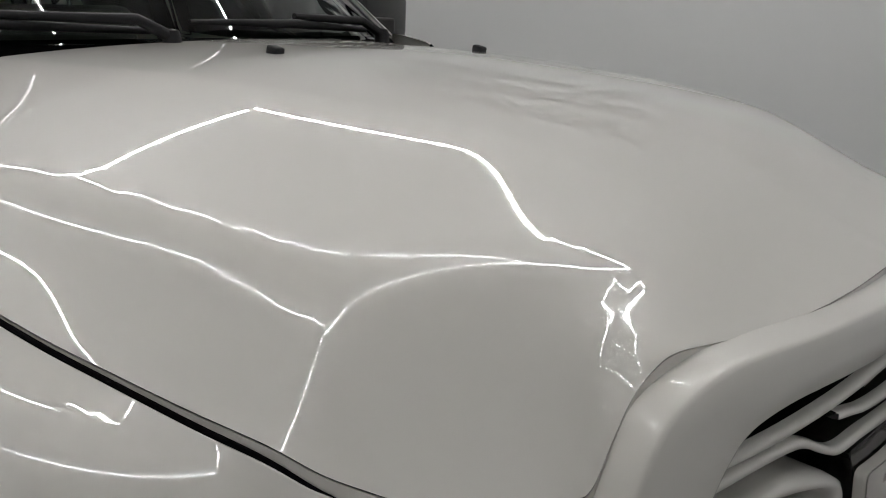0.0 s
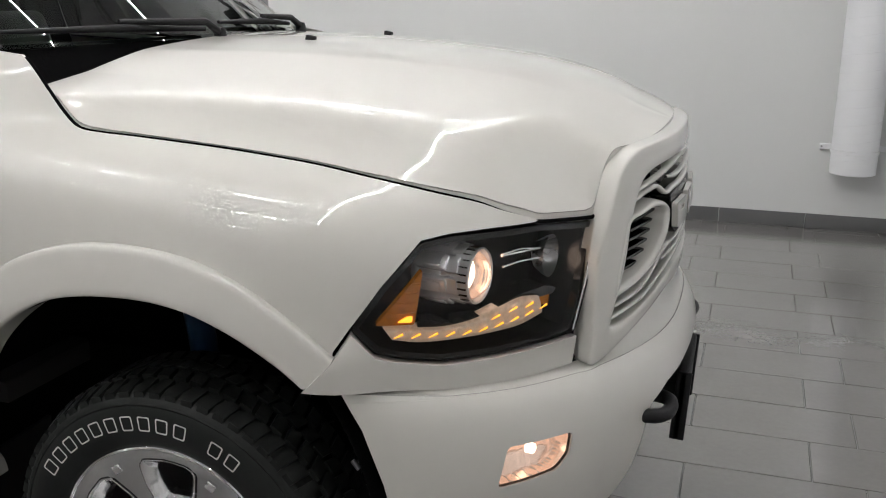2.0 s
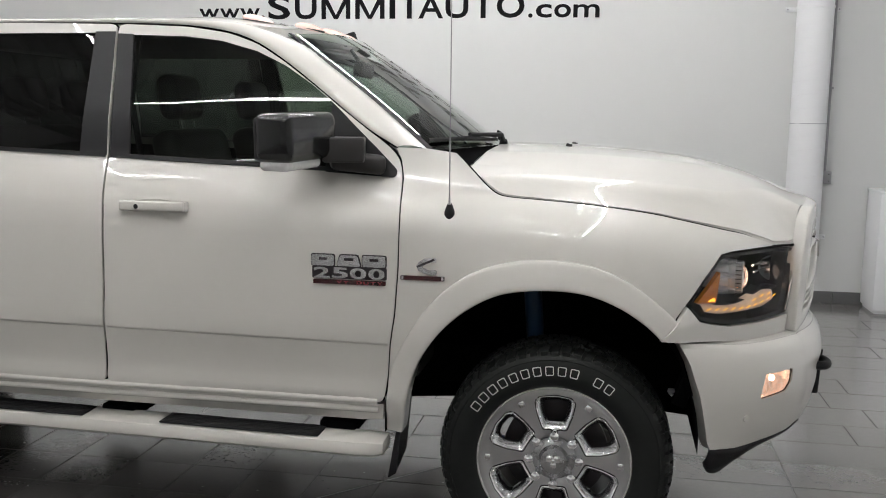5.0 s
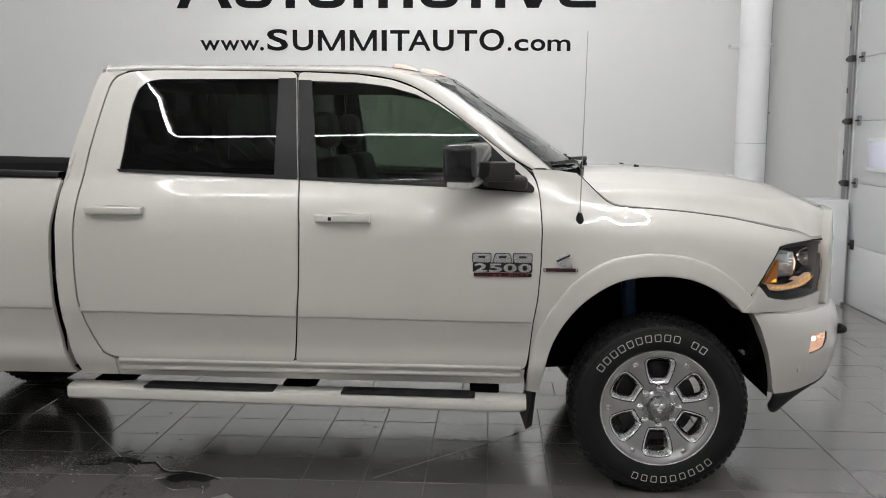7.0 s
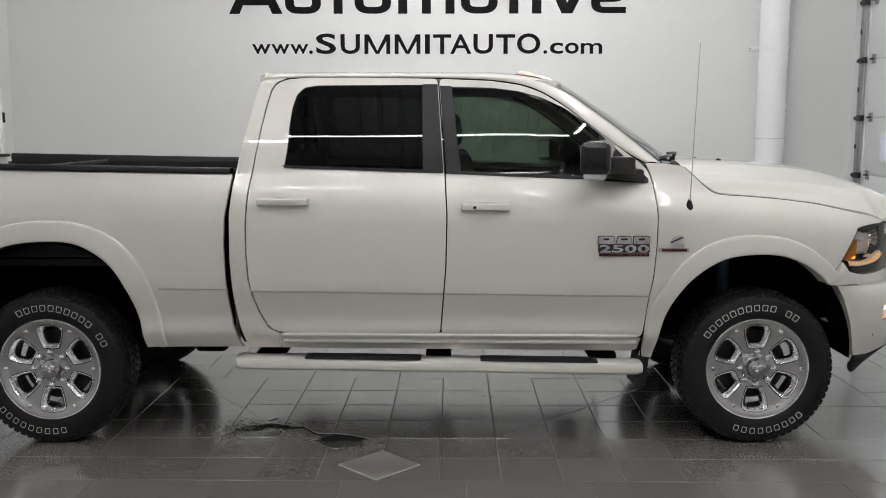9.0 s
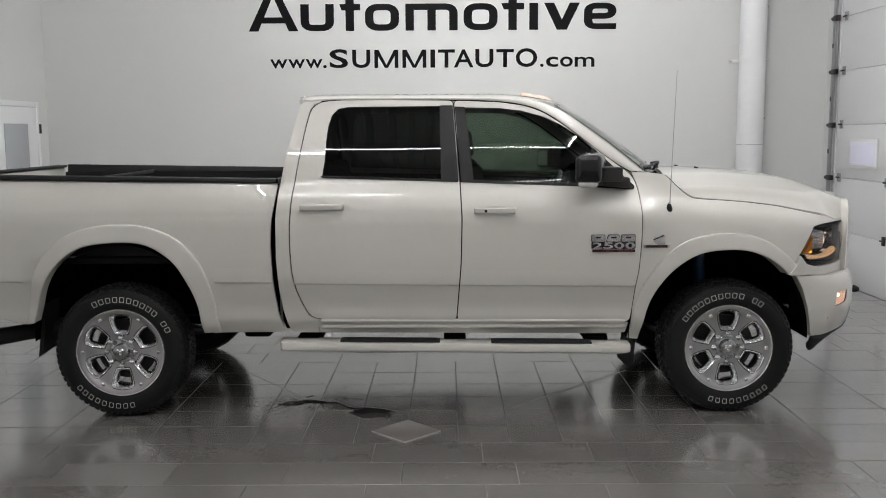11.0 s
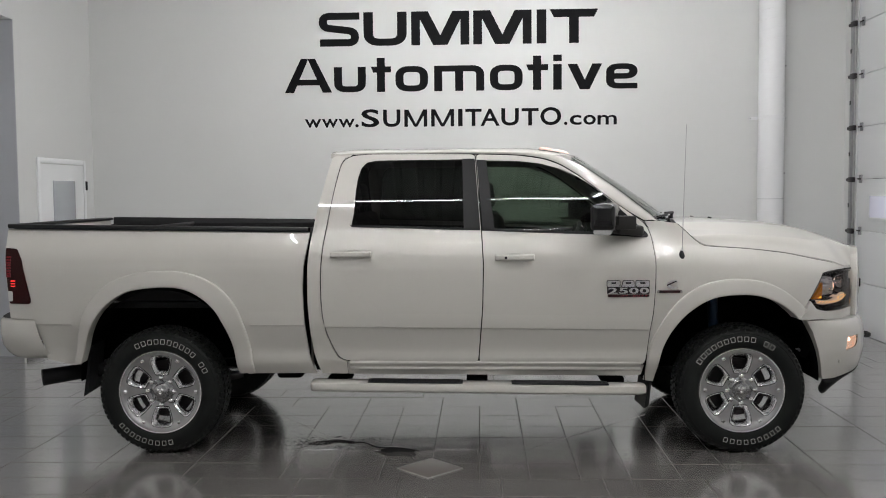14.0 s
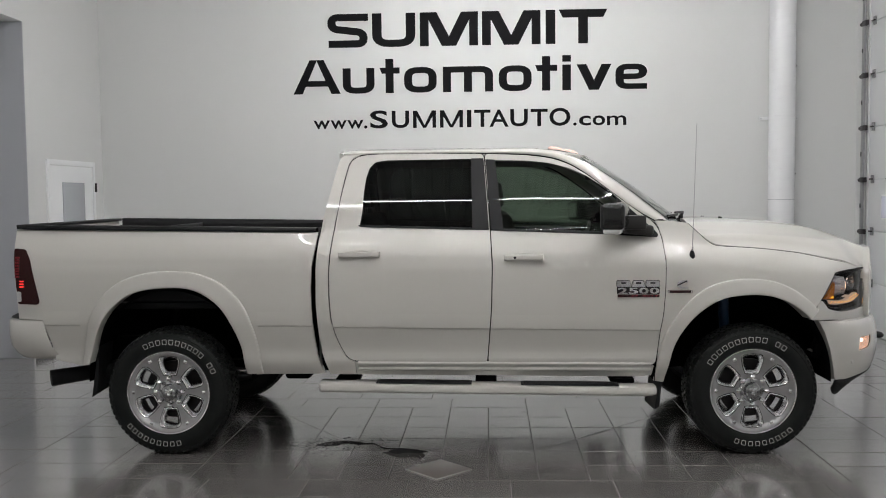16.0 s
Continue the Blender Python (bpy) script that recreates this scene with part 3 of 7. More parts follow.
def font_letter(name, ch, width, height, m, mat, parent, label="", extrude=0.0015, bold=0.0, flatten=True):
    """One letter of the built-in font, stretched to a box of that width and height at the pose m."""
    cu = bpy.data.curves.new(name, "FONT")
    cu.body, cu.size, cu.extrude, cu.offset = ch, 1.0, extrude, bold
    cu.resolution_u = 4
    tmp = bpy.data.objects.new(name, cu)
    me = bpy.data.meshes.new_from_object(tmp)
    bpy.data.objects.remove(tmp)
    bpy.data.curves.remove(cu)
    xs, ys, zs = [np.array([v.co[i] for v in me.vertices]) for i in range(3)]
    kx, ky = width / max(1e-6, xs.max() - xs.min()), height / max(1e-6, ys.max() - ys.min())
    x0, y0 = xs.min(), ys.min()
    for v in me.vertices:
        v.co = m @ Vector(((v.co.x - x0) * kx, (v.co.y - y0) * ky, v.co.z))
    me.materials.clear()
    me.materials.append(mat)
    ob = new(name, me)
    ob.parent = parent
    if label:
        ob["label"] = label
    return ob


sign = thing("wall_lettering", "smaller black vinyl letters reading www.SUMMITAUTO.com on the wall", "sign")
for ch, a, b, hh in (("w", 552, 582, 0.108), ("w", 583, 612, 0.108), ("w", 613, 642, 0.108), (".", 643, 649, 0.04), ("S", 654, 686, 0.222), ("U", 693, 724, 0.215), ("M", 731, 772, 0.212),
                     ("M", 779, 820, 0.212), ("I", 827, 835, 0.212), ("T", 840, 869, 0.212), ("A", 867, 901, 0.212), ("U", 904, 935, 0.215), ("T", 940, 970, 0.212), ("O", 973, 1010, 0.222),
                     (".", 1015, 1021, 0.04), ("c", 1025, 1046, 0.122), ("o", 1049, 1071, 0.122), ("m", 1074, 1108, 0.118)):
    if ch == "M":
        # upright stems with a deep V between them
        w = (b - a) * 0.00695
        pen = 0.044
        quads = [[(0, 0), (pen, 0), (pen, hh), (0, hh)], [(w - pen, 0), (w, 0), (w, hh), (w - pen, hh)],
                 [(0, hh), (pen * 1.15, hh), (w / 2 + pen * 0.42, 0), (w / 2 - pen * 0.42, 0)], [(w - pen * 1.15, hh), (w, hh), (w / 2 + pen * 0.42, 0), (w / 2 - pen * 0.42, 0)]]
        letter_part(sign, quads, sign_x(a), 2.528, 0.003)
        continue
    font_letter("letter", ch, (b - a) * 0.00695, hh, pose(sign_x(a), BACK - 0.002, 2.528, 90, 0, 0), VINYL, sign, "", 0.0015, 0.012 if ch in "wmA" else 0.020)

# ---- the white duct, its brackets, the conduit and its box ----
duct = thing("wall_duct", "white spiral-seamed round duct standing clear of the floor on the wall", "duct")
r0 = 0.150
lathe_part("pipe", [(0.001, 0.445), (r0 - 0.004, 0.445), (r0, 0.449), (r0, TOP)], PIPE_PAINT, duct, "", 48, (1.835, 4.42, 0), "z", 30)
turns = int((TOP - 0.49) / 0.118)
tube_part("seam", [(1.835 + (r0 + 0.0003) * math.cos(2 * math.pi * k / 40), 4.42 + (r0 + 0.0003) * math.sin(2 * math.pi * k / 40), 0.465 + 0.118 * k / 40) for k in range(turns * 40)], 0.0022, PIPE_PAINT, duct, "thin spiral seam", 6)
lathe_part("joint", [(0.1495, 1.597), (0.1512, 1.5985), (0.1512, 1.6025), (0.1495, 1.604)], JAMB, duct, "grey slip joint", 48, (1.835, 4.42, 0), "z")
for z in (0.60, 2.58, 4.6):
    b = box_part("bracket", (1.62, 4.575, z - 0.02), (2.07, 4.598, z + 0.02), PIPE_PAINT, duct, "", 0.003)
    lathe_part("strap", [(0.1535, z - 0.012), (0.157, z - 0.01), (0.157, z + 0.01), (0.1535, z + 0.012)], PIPE_PAINT, duct, "", 36, (1.835, 4.42, 0), "z")
    for x in (1.632, 2.058):
        tube_part("bolt", [(x, 4.577, z), (x, 4.568, z)], 0.007, STEEL, duct, "", 8)
cond = thing("conduit", "thin galvanised conduit running down to a steel junction box", "conduit")
tube_part("tube", [(2.03, 4.575, 1.16), (2.03, 4.575, TOP)], 0.013, STEEL, cond)
box_part("junction_box", (1.985, 4.545, 1.075), (2.085, 4.598, 1.185), STEEL, cond, "", 0.004)
box_part("cover_plate", (1.99, 4.540, 1.08), (2.08, 4.546, 1.18), STEEL, cond, "", 0.002)
for z in (1.1, 1.16):
    tube_part("screw", [(2.06, 4.541, z), (2.06, 4.537, z)], 0.005, DARK_METAL, cond, "", 8)
for z in (1.9, 3.2):
    box_part("clip", (2.005, 4.56, z), (2.055, 4.598, z + 0.02), STEEL, cond, "", 0.002)
cab = thing("cabinet", "low white cabinet standing in the corner", "cabinet")
box_part("body", (2.40, 4.14, 0.03), (2.74, 4.55, 1.03), DOOR_PAINT, cab, "", 0.006)
box_part("plinth", (2.42, 4.17, 0.0), (2.73, 4.54, 0.03), DOOR_PAINT, cab, "", 0.002)
box_part("lid", (2.395, 4.135, 1.03), (2.745, 4.555, 1.05), DOOR_PAINT, cab, "", 0.004)

# ---- sectional door in the east wall ----
gate = thing("door_1", "white insulated sectional overhead door with small windows", "garage door", "", "structure")
hgt = 0.608
for k in range(7):
    z0 = k * hgt + 0.006
    box_part("panel", (RIGHT + 0.015, DOOR_Y0 + 0.02, z0 - 0.002), (RIGHT + 0.06, DOOR_Y1 + 0.04, z0 + hgt - 0.006), DOOR_PAINT, gate, "", 0.006)
    for y in (4.12, 2.95, 1.5, 0.0):
        box_part("hinge", (RIGHT - 0.004, y - 0.03, z0 + hgt - 0.05), (RIGHT + 0.016, y + 0.03, z0 + hgt + 0.045), STEEL if k else DARK_METAL, gate, "", 0.003)
        tube_part("hinge_pin", [(RIGHT - 0.012, y - 0.04, z0 + hgt - 0.002), (RIGHT - 0.012, y + 0.04, z0 + hgt - 0.002)], 0.009, DARK_METAL, gate, "", 8)
for y0 in (3.22, 1.9, 0.6):
    win = box_part("window", (RIGHT - 0.006, y0 - 0.04, 1.345), (RIGHT + 0.013, y0 + 0.65, 1.665), DOOR_PAINT, gate, "raised white window frame", 0.006)
    box_part("pane", (RIGHT - 0.009, y0, 1.385), (RIGHT - 0.002, y0 + 0.61, 1.628), LAV, win, "pale lit pane", 0.002)
track = thing("door_track", "galvanised door track with roller brackets", "door track", "", "structure")
box_part("rail", (RIGHT - 0.035, 4.33, 0.02), (RIGHT - 0.004, 4.38, TOP - 0.3), STEEL, track, "", 0.004)
box_part("rail", (RIGHT - 0.06, 4.25, 0.02), (RIGHT - 0.035, 4.285, TOP - 0.3), STEEL, track, "", 0.004)
box_part("seal", (RIGHT - 0.03, 4.285, 0.02), (RIGHT - 0.006, 4.326, TOP - 0.3), WALL_PAINT, track, "", 0.002)
for k in range(14):
    z = 0.3 + k * 0.304
    if k % 2:
        box_part("roller_bracket", (RIGHT - 0.07, 4.19, z - 0.03), (RIGHT - 0.03, 4.31, z + 0.03), DARK_METAL, track, "", 0.004)
        tube_part("roller", [(RIGHT - 0.05, 4.27, z), (RIGHT - 0.05, 4.36, z)], 0.022, DARK_METAL, track, "", 10)
    else:
        box_part("clip", (RIGHT - 0.04, 4.29, z - 0.025), (RIGHT - 0.025, 4.375, z + 0.025), BLACK_PLASTIC, track, "", 0.003)

# ---- white personnel door in the west wall ----
dr = thing("door_2", "white steel door with a frosted light panel and dark hinge", "door", "", "structure")
DX = LEFT
box_part("door_frame", (DX - 0.01, 3.10, 0), (DX + 0.02, 3.16, 2.14), DOOR_PAINT, dr, "", 0.004)
box_part("door_frame", (DX - 0.01, 4.28, 0), (DX + 0.02, 4.34, 2.14), DOOR_PAINT, dr, "", 0.004)
box_part("door_frame", (DX - 0.01, 3.16, 2.08), (DX + 0.02, 4.28, 2.14), DOOR_PAINT, dr, "", 0.004)
box_part("leaf", (DX - 0.01, 3.168, 0.012), (DX + 0.012, 4.272, 2.072), DOOR_PAINT, dr, "", 0.003)
box_part("pane", (DX + 0.006, 3.46, 0.95), (DX + 0.018, 4.03, 1.885), FROSTED, dr, "grey frosted pane", 0.003)
box_part("hinge", (DX + 0.01, 4.315, 1.775), (DX + 0.035, 4.35, 1.885), BLACK_PLASTIC, dr, "", 0.003)
box_part("hinge", (DX + 0.01, 4.315, 0.2), (DX + 0.035, 4.35, 0.31), BLACK_PLASTIC, dr, "", 0.003)
tube_part("door_handle", [(DX + 0.012, 3.24, 1.0), (DX + 0.06, 3.24, 1.0), (DX + 0.06, 3.36, 1.0)], 0.011, STEEL, dr)

# ---- linear ceiling lights hung as a rectangle over the truck ----
def light_bar(p, q, z):
    lab = "long hanging linear light with a glowing white diffuser"
    bar = thing("linear_light", lab, "ceiling light", "hanging linear lights")
    d = Vector((q[0] - p[0], q[1] - p[1], 0))
    m = Matrix.Translation((p[0], p[1], z)) @ d.to_track_quat("X", "Z").to_matrix().to_4x4()
    box_part("housing", (0, -0.022, 0.012), (d.length, 0.022, 0.07), ALU, bar, "", 0.004, m)
    box_part("diffuser", (0.005, -0.007, -0.004), (d.length - 0.005, 0.007, 0.012), LED, bar, "", 0.002, m)
    for t in (0.15, 0.85):
        c = m @ Vector((d.length * t, 0, 0.07))
        tube_part("hanger", [c, (c.x, c.y, TOP)], 0.004, STEEL, bar, "", 6)


LX0, LX1, LY0, LY1, LZ = -3.7, 0.75, -4.05, 2.6, 4.35
light_bar((LX0, LY0), (LX1, LY0), LZ)
light_bar((LX0, LY1), (LX1, LY1), LZ)
for y in (-2.1, 0.8):
    light_bar((LX0 + 0.06, y), (LX1 - 0.06, y), LZ)
# extra bar outside the rectangle, added mainly to brighten the truck's near flank
light_bar((-2.9, -6.9), (-0.3, -6.9), LZ)
light_bar((LX0, LY0 + 0.06), (LX0, LY1 - 0.06), LZ)
light_bar((LX1, LY0 + 0.06), (LX1, LY1 - 0.06), LZ)


# ---- the pickup truck ----
truck = thing("pickup_truck", "pearl white four-door heavy-duty pickup truck with lit lamps", "pickup truck")
SIDES = (False, True)   # the right-hand side, and its mirror image


def flip_y(p, flip):
    return (p[0], -p[1], p[2]) if flip else tuple(p)


# outlines on the flank, as (length, height)
REAR_DOOR = round_loop([(-1.706, 1.968), (-2.122, 1.974), (-2.40, 1.974), (-2.52, 1.966), (-2.574, 1.944), (-2.601, 1.91), (-2.624, 1.825), (-2.65, 1.7), (-2.679, 1.535), (-2.70, 1.399), (-2.711, 1.291),
                        (-2.718, 1.182), (-2.718, 1.043), (-2.71, 0.903), (-2.684, 0.788), (-2.65, 0.701), (-2.612, 0.634), (-2.563, 0.611), (-2.478, 0.608),
                        (-1.692, 0.598), (-1.663, 0.969), (-1.657, 1.244), (-1.668, 1.459)], 0.03, 3)
FRONT_DOOR = round_loop([(-1.70, 1.968), (-1.416, 1.956), (-1.248, 1.931), (-1.136, 1.89), (-1.024, 1.821), (-0.912, 1.739), (-0.801, 1.653), (-0.691, 1.572), (-0.608, 1.512), (-0.572, 1.47), (-0.555, 1.407),
                         (-0.545, 1.251), (-0.548, 1.089), (-0.56, 0.924), (-0.579, 0.811), (-0.593, 0.666), (-0.608, 0.582), (-1.686, 0.598), (-1.657, 0.969), (-1.651, 1.244), (-1.662, 1.459)], 0.03, 3)
REAR_GLASS = round_loop([(-2.525, 1.497), (-2.509, 1.59), (-2.502, 1.714), (-2.49, 1.811), (-2.468, 1.881), (-2.429, 1.919), (-2.359, 1.931), (-1.72, 1.934), (-1.70, 1.47)], 0.012, 3)
FRONT_GLASS = round_loop([(-1.685, 1.926), (-1.415, 1.918), (-1.275, 1.901), (-1.136, 1.863), (-1.024, 1.81), (-0.912, 1.737), (-0.829, 1.67), (-0.593, 1.416), (-1.675, 1.462)], 0.012, 3)

for fl in SIDES:
    door = panel("rear_door", shrink(REAR_DOOR, 0.0006), skin, PAINT, truck, "", [REAR_GLASS], 0.06, 0.03, 0.03, 0.0, fl)
    panel("window_glass", shrink(REAR_GLASS, -0.01), skin, PRIVACY, door, "dark privacy glass", (), 0.08, 0.08, 0.003, -0.009, fl)
    panel("pillar_trim", round_loop([(-1.79, 1.938), (-1.7075, 1.938), (-1.6725, 1.47), (-1.782, 1.473)], 0.002, 2), skin, SATIN_BLACK, door, "satin black pillar trim", (), 0.05, 0.05, 0.012, 0.003, fl)
    panel("belt_moulding", [(-2.535, 1.505), (-2.40, 1.502), (-1.676, 1.478), (-1.675, 1.463), (-2.40, 1.487), (-2.52, 1.492)], skin, BLACK_PLASTIC, door, "", (), 0.08, 0.05, 0.012, 0.006, fl)
    door = panel("front_door", shrink(FRONT_DOOR, 0.0006), skin, PAINT, truck, "", [FRONT_GLASS], 0.06, 0.03, 0.03, 0.0, fl)
    panel("window_glass", shrink(FRONT_GLASS, -0.01), skin, TINT, door, "green-tinted glass", (), 0.08, 0.08, 0.003, -0.009, fl)
    panel("pillar_trim", round_loop([(-1.695, 1.93), (-1.632, 1.928), (-1.580, 1.466), (-1.658, 1.469)], 0.004, 2), skin, SATIN_BLACK, door, "satin black pillar trim", (), 0.05, 0.05, 0.012, 0.003, fl)
    panel("belt_moulding", [(-1.655, 1.477), (-1.0, 1.452), (-0.80, 1.440), (-0.80, 1.427), (-1.0, 1.437), (-1.655, 1.462)], skin, BLACK_PLASTIC, door, "", (), 0.08, 0.05, 0.012, 0.006, fl)
    panel("mirror_sail", round_loop([(-0.835, 1.676), (-0.575, 1.432), (-0.58, 1.408), (-0.84, 1.424)], 0.012, 3), skin, BLACK_PLASTIC, door, "black mirror mount", (), 0.05, 0.05, 0.02, 0.008, fl)
    # near-black tubes behind the door gaps paint in the shade there
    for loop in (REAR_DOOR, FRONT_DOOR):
        tube_part("door_seal", [flip_y(skin(a, b, -0.014), fl) for a, b in loop + loop[:1]], 0.0055, DARK, truck, "dark tube drawn for the shade in the door gap", 6)
    # the rest of the cab's side
    panel("cab_corner", [(-2.632, 1.966), (-2.66, 1.955), (-2.68, 1.90), (-2.705, 1.80), (-2.735, 1.68), (-2.765, 1.55), (-2.79, 1.40), (-2.805, 1.25), (-2.808, 1.0), (-2.795, 0.80), (-2.775, 0.66), (-2.745, 0.56), (-2.73, 0.515),
                         (-2.56, 0.513), (-2.56, 0.604), (-2.568, 0.607), (-2.617, 0.63), (-2.656, 0.699), (-2.69, 0.787), (-2.716, 0.902), (-2.724, 1.043), (-2.724, 1.182),
                         (-2.717, 1.291), (-2.706, 1.40), (-2.685, 1.536), (-2.656, 1.70), (-2.63, 1.826), (-2.607, 1.912), (-2.58, 1.949), (-2.524, 1.972), (-2.57, 1.972)], skin, PAINT, truck, "", (), 0.05, 0.03, 0.05, 0.0, fl)
    panel("rocker_panel", [(-2.556, 0.602), (-2.556, 0.512), (-0.70, 0.497), (-0.622, 0.505), (-0.61, 0.575), (-1.69, 0.592)], skin, PAINT, truck, "", (), 0.08, 0.03, 0.06, -0.004, fl)
    for z0, up in ((0.545, 0.014), (0.585, 0.008)):
        rows = [[skin(q, z0 + 0.006 * (q + 0.63) / -1.9 + dz, o) for q in np.linspace(-2.54, -0.63, 30)] for dz, o in ((0.018, -0.006), (0.008, up * 0.6), (0.0, up), (-0.006, up * 0.6), (-0.014, -0.006))]
        sheet("sill_ridge", rows, PAINT, truck, "", fl)
    panel("cab_shell", [(-2.70, 0.62), (-0.62, 0.60), (-0.60, 1.40), (-2.68, 1.45)], skin, DARK, truck, "", (), 0.12, 0.08, 0.01, -0.06, fl)
    for x0 in (-1.73, -2.71):
        panel("inner_pillar", [(x0, 1.42), (x0 + 0.12, 1.42), (x0 + 0.10, 1.95), (x0 + 0.04, 1.95)], skin, CLOTH, truck, "", (), 0.1, 0.1, 0.01, -0.05, fl)

# crease along the doors: a thin proud lip
for fl in SIDES:
    for a, b in ((-2.70, -1.675), (-1.66, -0.585)):
        pts = [skin(a + (b - a) * t, 0.842 - 0.0118 * (a + (b - a) * t + 2.68), 0.0) for t in np.linspace(0, 1, 24)]
        rows = []
        for dz, o in ((0.10, -0.0006), (0.06, 0.0016), (0.002, 0.0062), (0.0, 0.0062), (-0.003, 0.0050), (-0.010, -0.001), (-0.011, -0.004)):
            rows.append([skin(a + (b - a) * t, 0.842 - 0.0118 * (a + (b - a) * t + 2.68) + dz, o) for t in np.linspace(0, 1, 24)])
        sheet("body_crease", rows, PAINT, truck, "", fl)

# door handles
for fl in SIDES:
    for x0, x1, z in ((-2.644, -2.376, 1.318), (-1.579, -1.325, 1.292)):
        h = new("door_handle")
        h.parent = truck
        cx = (x0 + x1) / 2
        p = skin(cx, z)
        bm = bmesh.new()
        add_box(bm, (x0, p[1] - 0.036, z - 0.017), (x1, p[1] - 0.016, z + 0.020), 0.0085, None, 4)
        add_box(bm, (x0, p[1] - 0.02, z - 0.019), (x0 + 0.05, p[1] + 0.01, z + 0.019), 0.004)
        add_box(bm, (x1 - 0.03, p[1] - 0.02, z - 0.019), (x1, p[1] + 0.01, z + 0.019), 0.004)
        if fl:
            bmesh.ops.scale(bm, vec=(1, -1, 1), verts=bm.verts[:])
            bmesh.ops.reverse_faces(bm, faces=bm.faces[:])
        part("grip", bm, PAINT, h, "", smooth=40)
        b0, b1 = sorted((p[1] * (-1 if fl else 1) + (0.008 if fl else -0.008), p[1] * (-1 if fl else 1) + (-0.012 if fl else 0.012)))
        box_part("base_plate", (x0 + 0.004, b0, z - 0.013), (x1 - 0.004, b1, z + 0.014), PAINT, h, "", 0.005, None, 4)
        rows = [[flip_y((cx + 0.10 * math.cos(t) * q, p[1] + 0.004 - 0.006 * q, z + 0.026 * math.sin(t) * q), fl) for t in np.linspace(0, 2 * math.pi, 25)] for q in (1.0, 0.8, 0.0)]
        sheet("handle_cup", rows, PAINT, h)
        if z < 1.30:
            tube_part("lock", [flip_y((x0 + 0.07, p[1] - 0.03, z), fl), flip_y((x0 + 0.07, p[1] - 0.0365, z), fl)], 0.009, BLACK_PLASTIC, h, "", 12)

# ---- front wings ----
FL_OUT = loop_through([(-0.607, 0.471), (-0.577, 0.696), (-0.525, 0.826), (-0.422, 0.981), (-0.29, 1.086), (-0.156, 1.132), (-0.022, 1.144), (0.127, 1.128), (0.252, 1.079), (0.368, 0.996), (0.44, 0.925), (0.475, 0.884)], 5)
FL_IN = loop_through([(-0.545, 0.465), (-0.493, 0.697), (-0.417, 0.841), (-0.313, 0.946), (-0.181, 1.019), (-0.02, 1.041), (0.115, 1.031), (0.225, 0.99), (0.315, 0.930), (0.365, 0.884)], 6)
RR_OUT = loop_through([(-4.388, 0.595), (-4.352, 0.766), (-4.312, 0.919), (-4.228, 1.051), (-4.092, 1.155), (-3.92, 1.206), (-3.75, 1.216), (-3.599, 1.201), (-3.432, 1.133), (-3.304, 1.009), (-3.236, 0.859), (-3.196, 0.686), (-3.180, 0.525)], 5)
RR_IN = loop_through([(-4.335, 0.60), (-4.261, 0.824), (-4.155, 0.976), (-3.999, 1.076), (-3.771, 1.105), (-3.602, 1.085), (-3.455, 0.991), (-3.367, 0.859), (-3.31, 0.706), (-3.284, 0.522)], 6)


def along(line, t):
    d = [0]
    for a, b in zip(line, line[1:]):
        d.append(d[-1] + math.dist(a, b))
    u = t * d[-1]
    return float(np.interp(u, d, [p[0] for p in line])), float(np.interp(u, d, [p[1] for p in line]))


def flare(outer, inner, fl):
    rows = []
    for f, o in ((0.0, -0.006), (0.0, 0.012), (0.012, 0.0175), (0.04, 0.0205), (0.12, 0.0225), (0.25, 0.0245), (0.38, 0.0265), (0.47, 0.028), (0.60, 0.030), (0.80, 0.0325), (0.93, 0.0335), (0.975, 0.032), (0.995, 0.027), (1.003, 0.018), (1.0, 0.0), (0.99, -0.06)):
        row = []
        for t in np.linspace(0, 1, 60):
            a, b = along(outer, t), along(inner, t)
            row.append(skin(a[0] + (b[0] - a[0]) * f, a[1] + (b[1] - a[1]) * f, o))
        rows.append(row)
    return sheet("fender_flare", rows, PAINT, truck, "", fl)


FENDER_TOP = [(-0.59, 1.515), (-0.48, 1.512)] + loop_through([(-0.375, 1.497), (-0.345, 1.470), (-0.300, 1.425), (-0.25, 1.378), (-0.207, 1.352), (-0.15, 1.343)] + [(s, hood_edge_z(s)) for s in (-0.06, 0.09, 0.234, 0.382, 0.535, 0.665, 0.74)] + [(0.79, 1.210), (0.83, 1.1985), (0.866, 1.1865)], 10)
mid = [((a[0] + b[0]) / 2, (a[1] + b[1]) / 2) for a, b in ((along(FL_OUT, t), along(FL_IN, t)) for t in np.linspace(1, 0, 40))]
FENDER = FENDER_TOP + [(0.855, 1.1835), (0.76, 1.18), (0.665, 1.174), (0.607, 1.165), (0.565, 1.125), (0.524, 1.083), (0.457, 0.996), (0.425, 0.95)] + mid + [(-0.60, 0.52), (-0.588, 0.666), (-0.574, 0.811), (-0.555, 0.924), (-0.543, 1.089), (-0.540, 1.251), (-0.55, 1.407), (-0.567, 1.472)]
